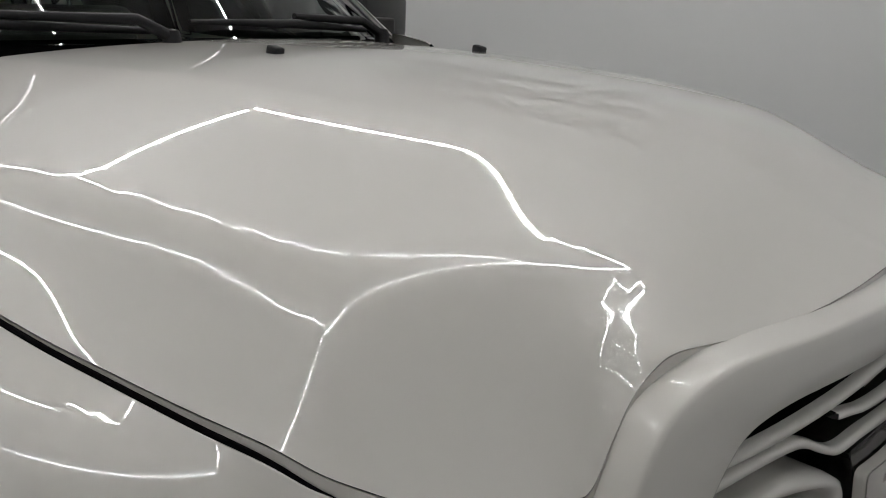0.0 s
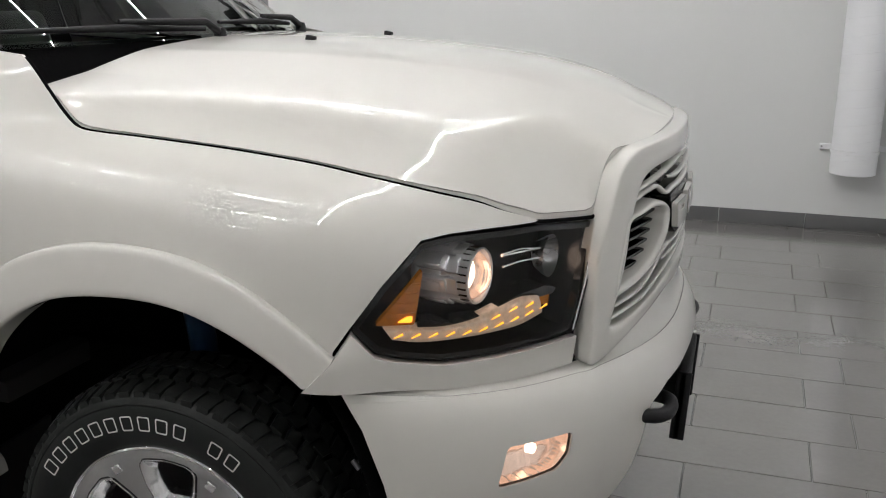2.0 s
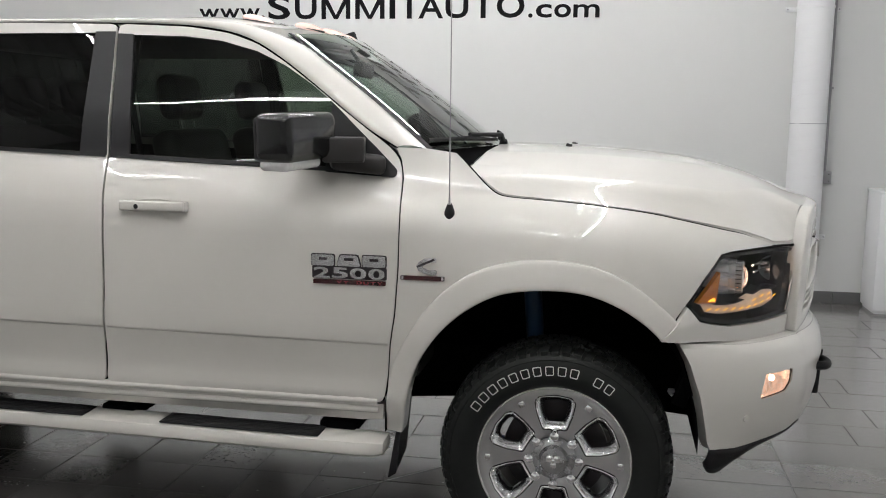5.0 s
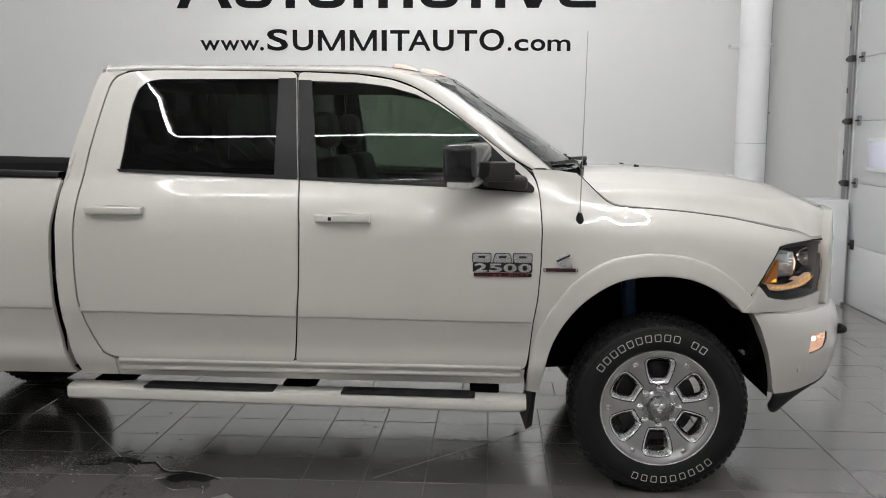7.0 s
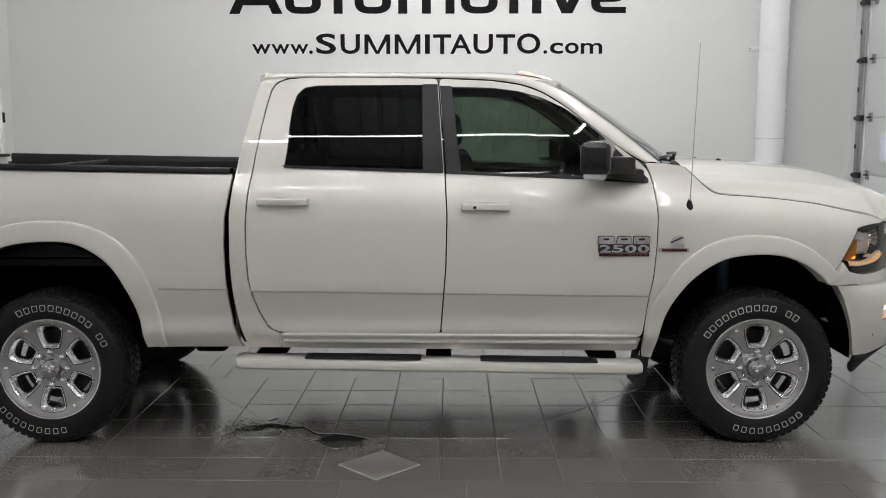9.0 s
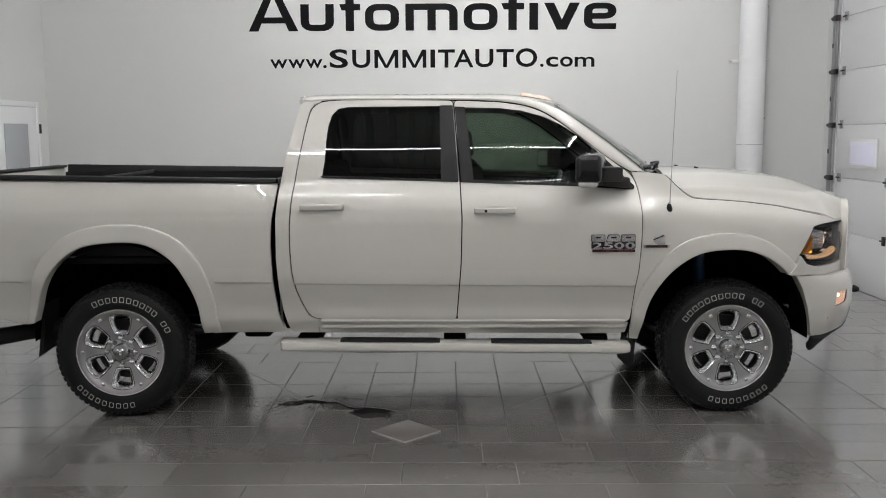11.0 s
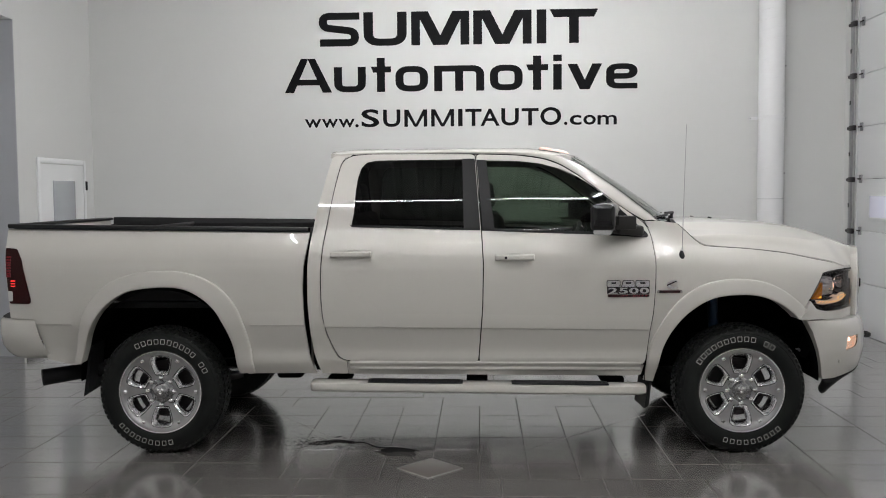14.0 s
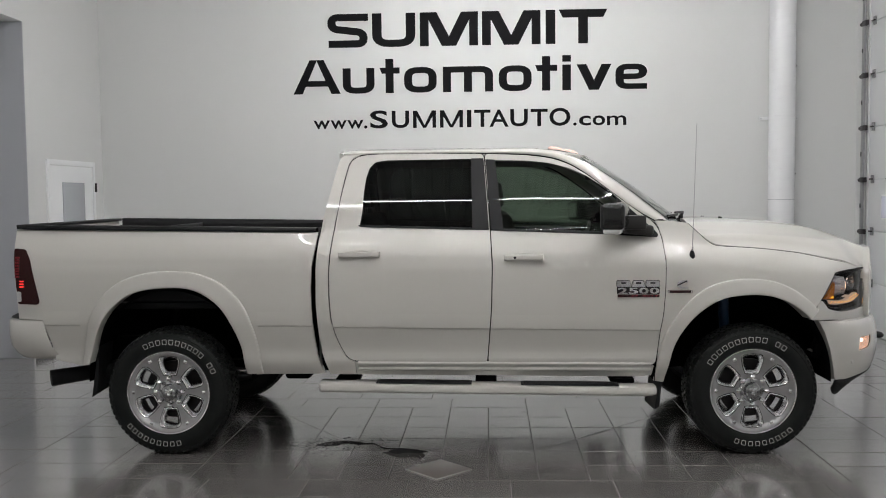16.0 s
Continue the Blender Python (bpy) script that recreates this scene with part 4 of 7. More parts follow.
for fl in SIDES:
    panel("front_fender", FENDER, skin, PAINT, truck, "", (), 0.03, 0.018, 0.009, 0.0, fl)
    flare(FL_OUT, FL_IN, fl)
    panel("headlight_trim", [(0.368, 0.878), (0.42, 0.930), (0.463, 0.990), (0.508, 0.939), (0.55, 0.927), (0.643, 0.911), (0.773, 0.912), (0.966, 0.923), (0.958, 0.861), (0.80, 0.855), (0.649, 0.858), (0.516, 0.868), (0.43, 0.872)], lambda a, b, out=0.0: skin(a, b, out + 0.034 * (1 - smooth01((a - 0.36) / 0.22)) * smooth01((1.02 - b) / 0.1)), PAINT, truck, "", (), 0.03, 0.02, 0.03, 0.005, fl)

# ---- hood ----
EDGE_SZ = FENDER_TOP[2:-1] + [(0.866, 1.186)] + [(q, 1.186 - 0.055 * (q - 0.866)) for q in np.linspace(0.88, 1.0, 9)] + loop_through([(1.020, 1.179), (1.031, 1.187), (1.039, 1.205), (1.051, 1.236), (1.074, 1.276), (1.122, 1.305), (1.18, 1.313), (1.30, 1.315), (1.442, 1.317), (S_NOSE, 1.318)], 9)
EDGE = [skin(s, z) for s, z in EDGE_SZ]
EX = np.array([p[0] for p in EDGE])
EW = np.array([-p[1] for p in EDGE])
EZ = np.array([p[2] for p in EDGE])
# crown line of the hood, and how steeply its flank climbs from the edge, beside the length along that edge
hood_mid = softened([(-0.6, 1.520), (-0.2, 1.5159), (0.05, 1.5117), (0.15, 1.505), (0.25, 1.4976), (0.35, 1.489), (0.45, 1.4785), (0.55, 1.464), (0.65, 1.442), (0.75, 1.4125), (0.82, 1.386), (0.88, 1.358), (0.94, 1.333), (1.0, 1.318), (1.1, 1.30)], -0.6, 1.1, 0.01, 0.055)
hood_rise = softened([(-0.4, 1.1), (-0.2, 0.9), (0.0, 0.80), (0.2, 0.85), (0.4, 0.9), (0.6, 0.95), (0.8, 1.0), (0.95, 1.0), (1.05, 0.92), (1.12, 0.85), (1.2, 0.75), (1.3, 0.65), (1.6, 0.6)], -0.4, 1.6, 0.01, 0.06)
hood_shelf = softened([(-0.4, 0.0), (-0.2, 0.25), (0.0, 0.36), (0.2, 0.42), (0.4, 0.42), (0.55, 0.30), (0.75, 0.0), (1.6, 0.0)], -0.4, 1.6, 0.01, 0.05)
EDGE_S = [q[0] for q in EDGE_SZ]
_e = np.array(EDGE)
SEG_A, SEG_D = _e[:-1, :2], np.diff(_e[:, :2], axis=0)
SEG_L = np.sqrt((SEG_D ** 2).sum(1))
SEG_Z, SEG_DZ = _e[:-1, 2], np.diff(_e[:, 2])
SEG_K = np.array([hood_rise(q) for q in EDGE_S])
SEG_H = np.array([hood_shelf(q) for q in EDGE_S])


def hood(x, y, out=0.0):
    """Height of the hood: a gently crowned top, bounded by a flank that starts as a narrow shelf beside the shut line."""
    q = (y - 0.11) ** 2
    top = hood_mid(x) - (0.099 + 0.09 * x) * q - (0.028 - 0.12 * x) * min(q, 0.5) ** 2
    # the raised dome ends in a soft fold on either side, drawing together towards the nose
    for past, fall in ((0.2 * x - 0.355 - y, 0.08), (y - 0.60 + 0.2 * x, 0.03)):
        top -= fall * smooth01((0.80 - x) / 0.25) * 0.5 * (past + math.sqrt(past * past + 0.0002))
    rel = np.array((x, -abs(y))) - SEG_A
    t = np.clip((rel * SEG_D).sum(1) / (SEG_D ** 2).sum(1), 0, 1)
    far = np.sqrt(((rel - SEG_D * t[:, None]) ** 2).sum(1))
    rise = SEG_K[:-1] + (SEG_K[1:] - SEG_K[:-1]) * t
    shelf = 0.5 * (far + 0.075 - np.sqrt((far - 0.075) ** 2 + 0.0009)) + 0.5 * (math.sqrt(0.075 ** 2 + 0.0009) - 0.075)
    low = SEG_Z + SEG_DZ * t + rise * far - SEG_H[:-1] * shelf
    near = SEG_L / (far * far + 1e-4) ** 2
    low = float((low * near).sum() / near.sum())
    r = (0.022 + 0.035 * smooth01((x - 0.45) / 0.35)) * min(1.0, 0.05 + float(far.min()) / 0.10)
    h = max(0.0, r - abs(top - low))
    return (x, y, min(top, low) - h * h / (4 * r) + out)


REARX = lambda y: -0.372 + 0.075 * (1 - (y / 0.76) ** 2)
right_line = [(float(x), -float(w)) for x, w in zip(EX, EW)]
HOOD = [(REARX(y), y) for y in np.linspace(0.74, -0.74, 24)] + right_line + [(x, -y) for x, y in right_line[-2::-1]]
HOOD = shrink(HOOD, 0.0095)
hd = panel("hood", HOOD, hood, PAINT, truck, "", (), 0.0135, 0.0135, 0.022)
# a near-black tube fills the hood's shut line in place of its shade
for fl in SIDES:
    seal = []
    for k in range(2, len(EDGE) - 2):
        (xa, ya, _), (xb, yb, _) = EDGE[k - 1], EDGE[k + 1]
        run = math.hypot(xb - xa, yb - ya) or 1.0
        nx, ny = -(yb - ya) / run, (xb - xa) / run
        p, over = EDGE[k], smooth01((EDGE_SZ[k][0] - 0.70) / 0.12)
        if seal and math.dist(seal[-1], flip_y(p, fl)) < 0.012:
            continue
        seal.append(flip_y((p[0] + nx * 0.0066, p[1] + ny * 0.0066, p[2] - 0.0008 - 0.004 * over - 0.007 * smooth01((EDGE_SZ[k][0] - 1.01) / 0.03)), fl))
    tube_part("hood_seal", seal, 0.0042, DARK, truck, "dark tube drawn for the shade in the hood gap", 8)
for y in (-0.1, 0.466):
    p = hood(0.0, y)
    bm = bmesh.new()
    add_box(bm, (-0.013, -0.010, -0.004), (0.014, 0.010, 0.012), 0.004, pose(0.0, y, p[2], 0, 12, 0), 3)
    part("washer_nozzle", bm, BLACK_PLASTIC, hd, "black washer jet", smooth=40)

# ---- cowl, windshield, roof ----
WS_BOT, WS_TOP = Vector((-0.487, 0.735, 1.503)), Vector((-1.06, 0.640, 1.932))


def windshield(u, v, out=0.0):
    e = WS_BOT.lerp(WS_TOP, v)
    b = 0.20 * (1 - v) + 0.10 * v
    k = 1 - abs(u) ** 2.2
    x = e.x + b * k * 0.9 + 0.02 * math.sin(math.pi * v)
    return (x + out * 0.6, u * e.y, e.z + 0.035 * k * v + 0.006 * k * (1 - v) + out * 0.8)


def roof(x, y, out=0.0):
    u = min(1.0, abs(y) / 0.725)
    z = 2.030 - 0.030 * u ** 2 - 0.028 * u ** 9
    f = max(0.0, (x + 1.45) / 0.45)
    r = max(0.0, (-2.52 - x) / 0.2)
    return (x, y, z - 0.062 * f ** 2.0 - 0.02 * r ** 2 + out)


ws = panel("windshield", [(-1, 0.0), (-0.5, 0.0), (0, 0.0), (0.5, 0.0), (1, 0.0), (1, 1), (0.5, 1), (0, 1), (-0.5, 1), (-1, 1)], windshield, WINDSHIELD, truck, "clear green-tinted windshield", (), 0.12, 0.12, 0.004)
ROOF_FRONT = [windshield(u, 1.0) for u in np.linspace(-1, 1, 17)]
ROOF = [(p[0] - 0.006, p[1]) for p in ROOF_FRONT] + [(-1.20, 0.705), (-1.4, 0.722), (-2.45, 0.722), (-2.60, 0.71), (-2.68, 0.66), (-2.70, 0.3), (-2.705, 0), (-2.70, -0.3), (-2.68, -0.66), (-2.60, -0.71), (-2.45, -0.722), (-1.4, -0.722), (-1.20, -0.705)]
rf = panel("roof", ROOF, roof, PAINT, truck, "", (), 0.07, 0.05, 0.03)
# pillars at the windshield and rails over the doors
for fl in SIDES:
    rows = []
    lo = [skin(s, z, 0.002) for s, z in ((-0.585, 1.518), (-0.691, 1.580), (-0.801, 1.661), (-0.912, 1.747), (-1.024, 1.829), (-1.136, 1.898), (-1.248, 1.939), (-1.416, 1.964), (-1.70, 1.975), (-2.12, 1.978), (-2.40, 1.978), (-2.53, 1.974), (-2.62, 1.966))]
    hi = []
    for i, p in enumerate(lo):
        t = min(1.0, i / 5.5)
        q = windshield(-1, t, 0.004) if i < 6 else roof(p[0] + 0.02, -0.715 + 0.0 * i, 0.001)
        if i == 6:
            q = roof(-1.20, -0.69, 0.001)
        hi.append(q)
    lo, hi = loop_through(lo, 4), loop_through(hi, 4)
    for t, bulge in ((0.0, -0.02), (0.0, 0.0), (0.2, 0.010), (0.5, 0.014), (0.8, 0.008), (1.0, 0.0), (1.0, -0.02)):
        rows.append([(a[0] + (b[0] - a[0]) * t + bulge * 0.2, a[1] + (b[1] - a[1]) * t - bulge * 0.7, a[2] + (b[2] - a[2]) * t + bulge * 0.7) for a, b in zip(lo, hi)])
    sheet("windshield_pillar", rows, PAINT, truck, "", fl)
    # another dark tube draws the shaded gap between door frame and pillar
    tube_part("door_seal", [flip_y((q[0], q[1] + 0.004, q[2] - 0.006), fl) for q in lo], 0.0042, DARK, truck, "dark tube drawn for the shade along the door frame", 6)
    rows = [[windshield(-u, v, 0.006) for v in np.linspace(0, 1, 20)] for u in (1.0, 0.965)]
    sheet("windshield_seal", rows, BLACK_PLASTIC, ws, "", fl)
# cowl and wipers
rows = []
for k, v in enumerate((0.0, 0.5, 1.0)):
    row = []
    for u in np.linspace(-1, 1, 33):
        a = Vector(windshield(u, 0.02, 0.0))
        y = u * 0.735
        b = Vector((REARX(y) - 0.008, y, hood(max(REARX(y), float(EX[0])), y)[2] - 0.012))
        c = a.lerp(b, v)
        row.append((c.x, c.y, c.z - 0.03 * math.sin(math.pi * v)))
    rows.append(row)
sheet("cowl", rows, DARK, truck, "black plastic cowl grille")
for y0, y1 in ((-0.12, -0.70), (0.55, -0.02)):
    wp = new("wiper")
    wp.parent = truck
    a, c = windshield(y1 / 0.735, 0.055, 0.02), windshield(y0 / 0.735, 0.02, 0.02)
    base_p = (c[0] + 0.03, y0 + 0.02, c[2] - 0.012)
    tube_part("arm", [base_p, (c[0] + 0.03, y0 - 0.05, c[2] + 0.02), tuple((Vector(a) + Vector(c)) / 2 + Vector((0.015, 0, 0.02)))], [0.012, 0.010, 0.007], BLACK_PLASTIC, wp, "", 8)
    tube_part("blade", [windshield(y0 / 0.735, 0.025, 0.015), tuple((Vector(windshield((y0 + y1) / 1.47, 0.045, 0.02)))), windshield(y1 / 0.735, 0.06, 0.015)], [0.006, 0.010, 0.005], BLACK_PLASTIC, wp, "", 8)
    lathe_part("pivot_cap", [(0.001, 0.016), (0.014, 0.013), (0.018, 0.0), (0.018, -0.03)], BLACK_PLASTIC, wp, "", 16, base_p, "z")
# roof marker lamps
for x, y in ((-1.205, -0.56), (-1.095, -0.26), (-1.075, 0.0), (-1.095, 0.26), (-1.205, 0.56)):
    p = roof(x, y)
    lamp = new("marker_lamp")
    lamp.parent = truck
    for nm, mat, sx, sy, sz, up in (("base", BLACK_PLASTIC, 0.074, 0.052, 0.008, 0.0), ("lens", MARKER, 0.062, 0.044, 0.027, 0.004)):
        rows = []
        for q in np.linspace(0, 1, 7):
            rows.append([(p[0] + sx * math.cos(t) * math.sqrt(max(0, 1 - q * q)) - 0.02 * q, y + sy * math.sin(t) * math.sqrt(max(0, 1 - q * q)), roof(p[0], y)[2] - 0.004 - 0.13 * sx * math.cos(t) * math.sqrt(max(0, 1 - q * q)) + up + sz * q) for t in np.linspace(0, 2 * math.pi, 21)])
        sheet(nm, rows, mat, lamp)
lamp = new("shark_fin")
lamp.parent = truck
p = roof(-1.30, 0.66)
bm = bmesh.new()
add_box(bm, (-0.05, -0.016, -0.01), (0.03, 0.016, 0.05), 0.012, pose(-1.16, 0.62, 2.0, 0, -20, 0), 3)
part("housing", bm, BLACK_PLASTIC, lamp, "black roof antenna", smooth=40)
lamp.name = "roof_antenna"

# rear of the cab
outer = [(-2.775, 1.30, 0.975), (-2.755, 1.46, 0.94), (-2.704, 1.66, 0.86), (-2.662, 1.85, 0.77), (-2.640, 1.97, 0.71)]
rows = [[(x - 0.01, y * w, z) for y in np.linspace(-1, 1, 13)] for x, z, w in outer[:2]]
sheet("cab_back", [[(-2.79, y * 0.92, 0.55) for y in np.linspace(-1, 1, 13)]] + rows, PAINT, truck)
sheet("cab_back_top", [[(x, y * w, z) for y in np.linspace(-1, 1, 13)] for x, z, w in ((-2.660, 1.90, 0.73), (-2.645, 2.0, 0.68))], PAINT, truck)
for sg in (-1, 1):
    sheet("cab_back_corner", [[(x, sg * w * k, z) for k in np.linspace(0.80, 1.0, 4)] for x, z, w in outer[1:4] + [(-2.660, 1.90, 0.73)]], PAINT, truck)
sheet("rear_window", [[(x + 0.01, y * w * 0.81, z) for y in np.linspace(-1, 1, 9)] for x, z, w in outer[1:4] + [(-2.655, 1.905, 0.73)]], PRIVACY, truck, "dark rear window")

# ---- nose: headlights ----
HEAD = round_loop([(0.461, 0.995), (0.527, 1.08), (0.607, 1.158), (0.665, 1.167), (0.87, 1.174), (1.030, 1.162), (0.965, 0.930), (0.773, 0.918), (0.643, 0.917), (0.55, 0.932), (0.512, 0.944)], 0.012, 3)


def offset_skin(depth):
    return lambda s, z, out=0.0: skin(s, z, out - depth)


for fl in SIDES:
    hl = new("headlight")
    hl.parent = truck
    panel("housing", shrink(HEAD, -0.004), offset_skin(0.165), LAMP_GREY, hl, "black lamp housing", (), 0.05, 0.03, 0.004, 0.0, fl)
    # side walls of the housing
    rows = [[skin(s, z, -d) for s, z in densify(shrink(HEAD, -0.001), 0.02) + [shrink(HEAD, -0.001)[0]]] for d in (0.006, 0.06, 0.17)]
    sheet("housing_wall", rows, LAMP_GREY, hl, "", fl)
    panel("lens", shrink(HEAD, 0.001), skin, CLEAR, hl, "clear outer lens", (), 0.05, 0.03, 0.004, -0.001, fl)
    rim = shrink(HEAD, 0.012)
    panel("bezel", shrink(HEAD, 0.001), offset_skin(0.012), GLOSS_BLACK, hl, "", [rim], 0.05, 0.03, 0.02, 0.0, fl)
    # projector: stepped chrome barrel with a lit lens, looking ahead and a little outward
    c = Vector((0.653, -0.692, 1.073))
    look_d = Vector((0.985, -0.17, 0.0)).normalized()
    rot = look_d.to_track_quat("X", "Z").to_matrix().to_4x4()
    for nm, prof, mat in (("projector_barrel", [(0.030, -0.13), (0.045, -0.13), (0.047, -0.10), (0.053, -0.098), (0.053, -0.06), (0.049, -0.058), (0.049, -0.035), (0.056, -0.033), (0.058, 0.0), (0.059, 0.006), (0.0565, 0.009), (0.0535, 0.006), (0.0525, -0.008)], SILVER),
                          ("projector_ring", [(0.0525, -0.008), (0.0505, -0.005), (0.048, -0.014)], CHROME)):
        v, f = lathe(prof, 36, (0, 0, 0), "x")
        v = [tuple(c + rot.to_3x3() @ Vector(q)) for q in v]
        smooth_by_angle(mesh_part(nm, v, f, mat, hl, "", True, None, fl), 40)
    v, f = lathe([(0.050, -0.010), (0.045, 0.006), (0.032, 0.018), (0.015, 0.024), (0.0005, 0.025)], 28, (0, 0, 0), "x")
    v = [tuple(c + rot.to_3x3() @ Vector(q)) for q in v]
    mesh_part("projector_lens", v, f, CLEAR, hl, "", True, None, fl)
    v, f = lathe([(0.031, -0.020), (0.020, -0.014), (0.0005, -0.011)], 24, (0, 0, 0), "x")
    v = [tuple(c + rot.to_3x3() @ Vector(q)) for q in v]
    mesh_part("bulb_glow", v, f, LAMP_LIT, hl, "lit lamp", True, None, fl)
    v, f = lathe([(0.050, -0.008), (0.043, -0.020), (0.031, -0.026), (0.019, -0.024)], 28, (0, 0, 0), "x")
    mesh_part("lamp_bowl", [tuple(c + rot.to_3x3() @ Vector(q)) for q in v], f, FOG_LIT, hl, "bright lamp bowl", True, None, fl)
    # broad chrome fins round the barrel, each a stepped block
    for k in range(8):
        a = k * math.pi / 4 + 0.2
        bm = bmesh.new()
        m = Matrix.Translation(c) @ rot @ Matrix.Rotation(a, 4, "X")
        add_box(bm, (-0.112, -0.0155, 0.046), (-0.040, 0.0155, 0.066), 0.003, m, 2)
        add_box(bm, (-0.098, -0.0095, 0.060), (-0.052, 0.0095, 0.069), 0.002, m, 2)
        add_box(bm, (-0.044, -0.018, 0.046), (-0.016, 0.018, 0.061), 0.003, m, 2)
        if fl:
            bmesh.ops.scale(bm, vec=(1, -1, 1), verts=bm.verts[:])
            bmesh.ops.reverse_faces(bm, faces=bm.faces[:])
        part("cooling_fin", bm, SILVER, hl, "bright chromed fin", smooth=35)
    # knurled chrome rim round the lens
    for k in range(24):
        a = k * math.pi / 12
        q0, q1 = [Vector(flip_y(c + rot.to_3x3() @ Vector((x, 0.0585 * math.cos(a), 0.0585 * math.sin(a))), fl)) for x in (-0.016, 0.004)]
        tube_part("rim_tooth", [q0, q1], 0.0022, CHROME, hl, "", 6)
    # high-beam bowl
    c2 = Vector((0.763, -0.548, 1.0885))
    for nm, prof, mat in (("high_beam_reflector", [(0.046, 0.012), (0.042, 0.0), (0.030, -0.018), (0.012, -0.028), (0.001, -0.03)], ALLOY), ("high_beam_glow", [(0.024, -0.020), (0.018, -0.014), (0.0005, -0.011)], LAMP_LIT)):
        v, f = lathe(prof, 28, (0, 0, 0), "x")
        mesh_part(nm, [tuple(c2 + rot.to_3x3() @ Vector(q)) for q in v], f, mat, hl, "", True, None, fl)
    box = [flip_y(skin(s, z, -0.05), fl) for s, z in ((0.80, 1.11), (0.90, 1.115))]
    tube_part("chrome_blade", box, [0.004, 0.004], CHROME, hl, "", 8)
    for dz in (-0.012, 0.014):
        tube_part("chrome_blade", [flip_y(skin(s, z, -0.045), fl) for s, z in ((0.80, 1.10 + dz), (0.845, 1.107 + dz), (0.895, 1.105 + dz * 0.8))], 0.0028, CHROME, hl, "", 8)
    # dark brow between the lamps and the strip
    panel("brow", round_loop([(0.60, 1.002), (0.68, 0.985), (0.75, 0.998), (0.83, 1.03), (0.90, 1.038), (0.93, 1.03), (0.92, 1.018), (0.86, 1.015), (0.78, 0.985), (0.70, 0.968), (0.60, 0.982)], 0.006, 2), offset_skin(0.03), GLOSS_BLACK, hl, "", (), 0.05, 0.03, 0.06, 0.0, fl)
    # prismatic running light along the foot, with lit points
    STRIP = round_loop([(0.527, 0.992), (0.60, 0.985), (0.66, 0.983), (0.72, 0.991), (0.78, 1.01), (0.83, 1.024), (0.875, 1.022), (0.885, 0.995), (0.862, 0.972), (0.80, 0.964), (0.70, 0.956), (0.60, 0.958), (0.545, 0.968)], 0.006, 2)
    UP = loop_through([(0.527, 0.992), (0.60, 0.985), (0.66, 0.983), (0.72, 0.991), (0.78, 1.01), (0.83, 1.024), (0.875, 1.022)], 22)
    DN = loop_through([(0.545, 0.966), (0.60, 0.957), (0.66, 0.956), (0.72, 0.958), (0.78, 0.962), (0.83, 0.968), (0.885, 0.985)], 22)
    rows = []
    for f_ in (0.0, 0.0, 0.25, 0.5, 0.75, 1.0, 1.0):
        k_ = len(rows)
        rows.append([skin(a[0] + (b[0] - a[0]) * f_, a[1] + (b[1] - a[1]) * f_, (-0.06 if k_ in (0, 6) else -0.020 if k_ in (1, 5) else -0.021 + 0.0035 * (i % 2) + 0.002 * ((k_ + i // 2) % 2))) for i, (a, b) in enumerate(zip(UP, DN))])
    sheet("running_light", rows, LED_STRIP, hl, "prismatic running light strip", fl)
    for k, (s, z) in enumerate([(0.552 + 0.036 * i, 0.975 - 0.006 * math.sin(i / 9 * 3.1) + 0.026 * max(0, (i - 4) / 5) ** 1.4) for i in range(10)] + [(0.76, 0.995), (0.80, 1.006), (0.84, 1.010)]):
        a, b = skin(s - 0.004, z - 0.004, -0.0125), skin(s + 0.015, z + 0.004, -0.0125)
        tube_part("led_point", [flip_y(a, fl), flip_y(b, fl)], [0.0009, 0.0022], AMBER_LIT, hl, "", 6)
    panel("side_reflector", round_loop([(0.510, 0.997), (0.592, 0.995), (0.60, 1.04), (0.612, 1.104)], 0.006, 2), offset_skin(0.020), AMBER, hl, "amber side reflector", (), 0.02, 0.015, 0.02, 0.0, fl)
    for z0, a0, a1 in ((1.020, 0.533, 0.592), (1.040, 0.552, 0.596), (1.060, 0.573, 0.600), (1.078, 0.590, 0.604)):
        tube_part("reflector_ridge", [flip_y(skin(q, z0, -0.0195), fl) for q in (a0, a1)], 0.0022, AMBER, hl, "", 6)
    panel("turn_glow", round_loop([(0.555, 1.002), (0.586, 1.001), (0.588, 1.014), (0.575, 1.013)], 0.004, 2), offset_skin(0.017), AMBER_LIT, hl, "", (), 0.02, 0.02, 0.003, 0.0, fl)
    tube_part("chrome_bead", [flip_y(skin(q, z, -0.004), fl) for q, z in ((0.960, 0.936), (0.992, 1.045), (1.020, 1.150))], 0.0028, CHROME, hl, "", 6)
    panel("inner_reflector", round_loop([(0.912, 1.012), (0.940, 1.020), (0.935, 0.985), (0.908, 0.985)], 0.004, 2), offset_skin(0.06), AMBER, hl, "", (), 0.02, 0.02, 0.01, 0.0, fl)

# ---- nose: grille ----
def grille_skin(s, z, out=0.0):
    side = -1 if s <= S_NOSE else 1
    q = min(s, 2 * S_NOSE - s)
    (x, w), (nx, nw) = plan_at(q)
    k = smooth01((q - 1.0) / 0.12)
    d = -out + 0.05 * max(0.0, z - 1.10) ** 1.0 * k
    return (x + nx * d, side * max(0.0, w + nw * d), z)


def mirror_loop(half):
    return half + [(2 * S_NOSE - a, b) for a, b in half[::-1]]


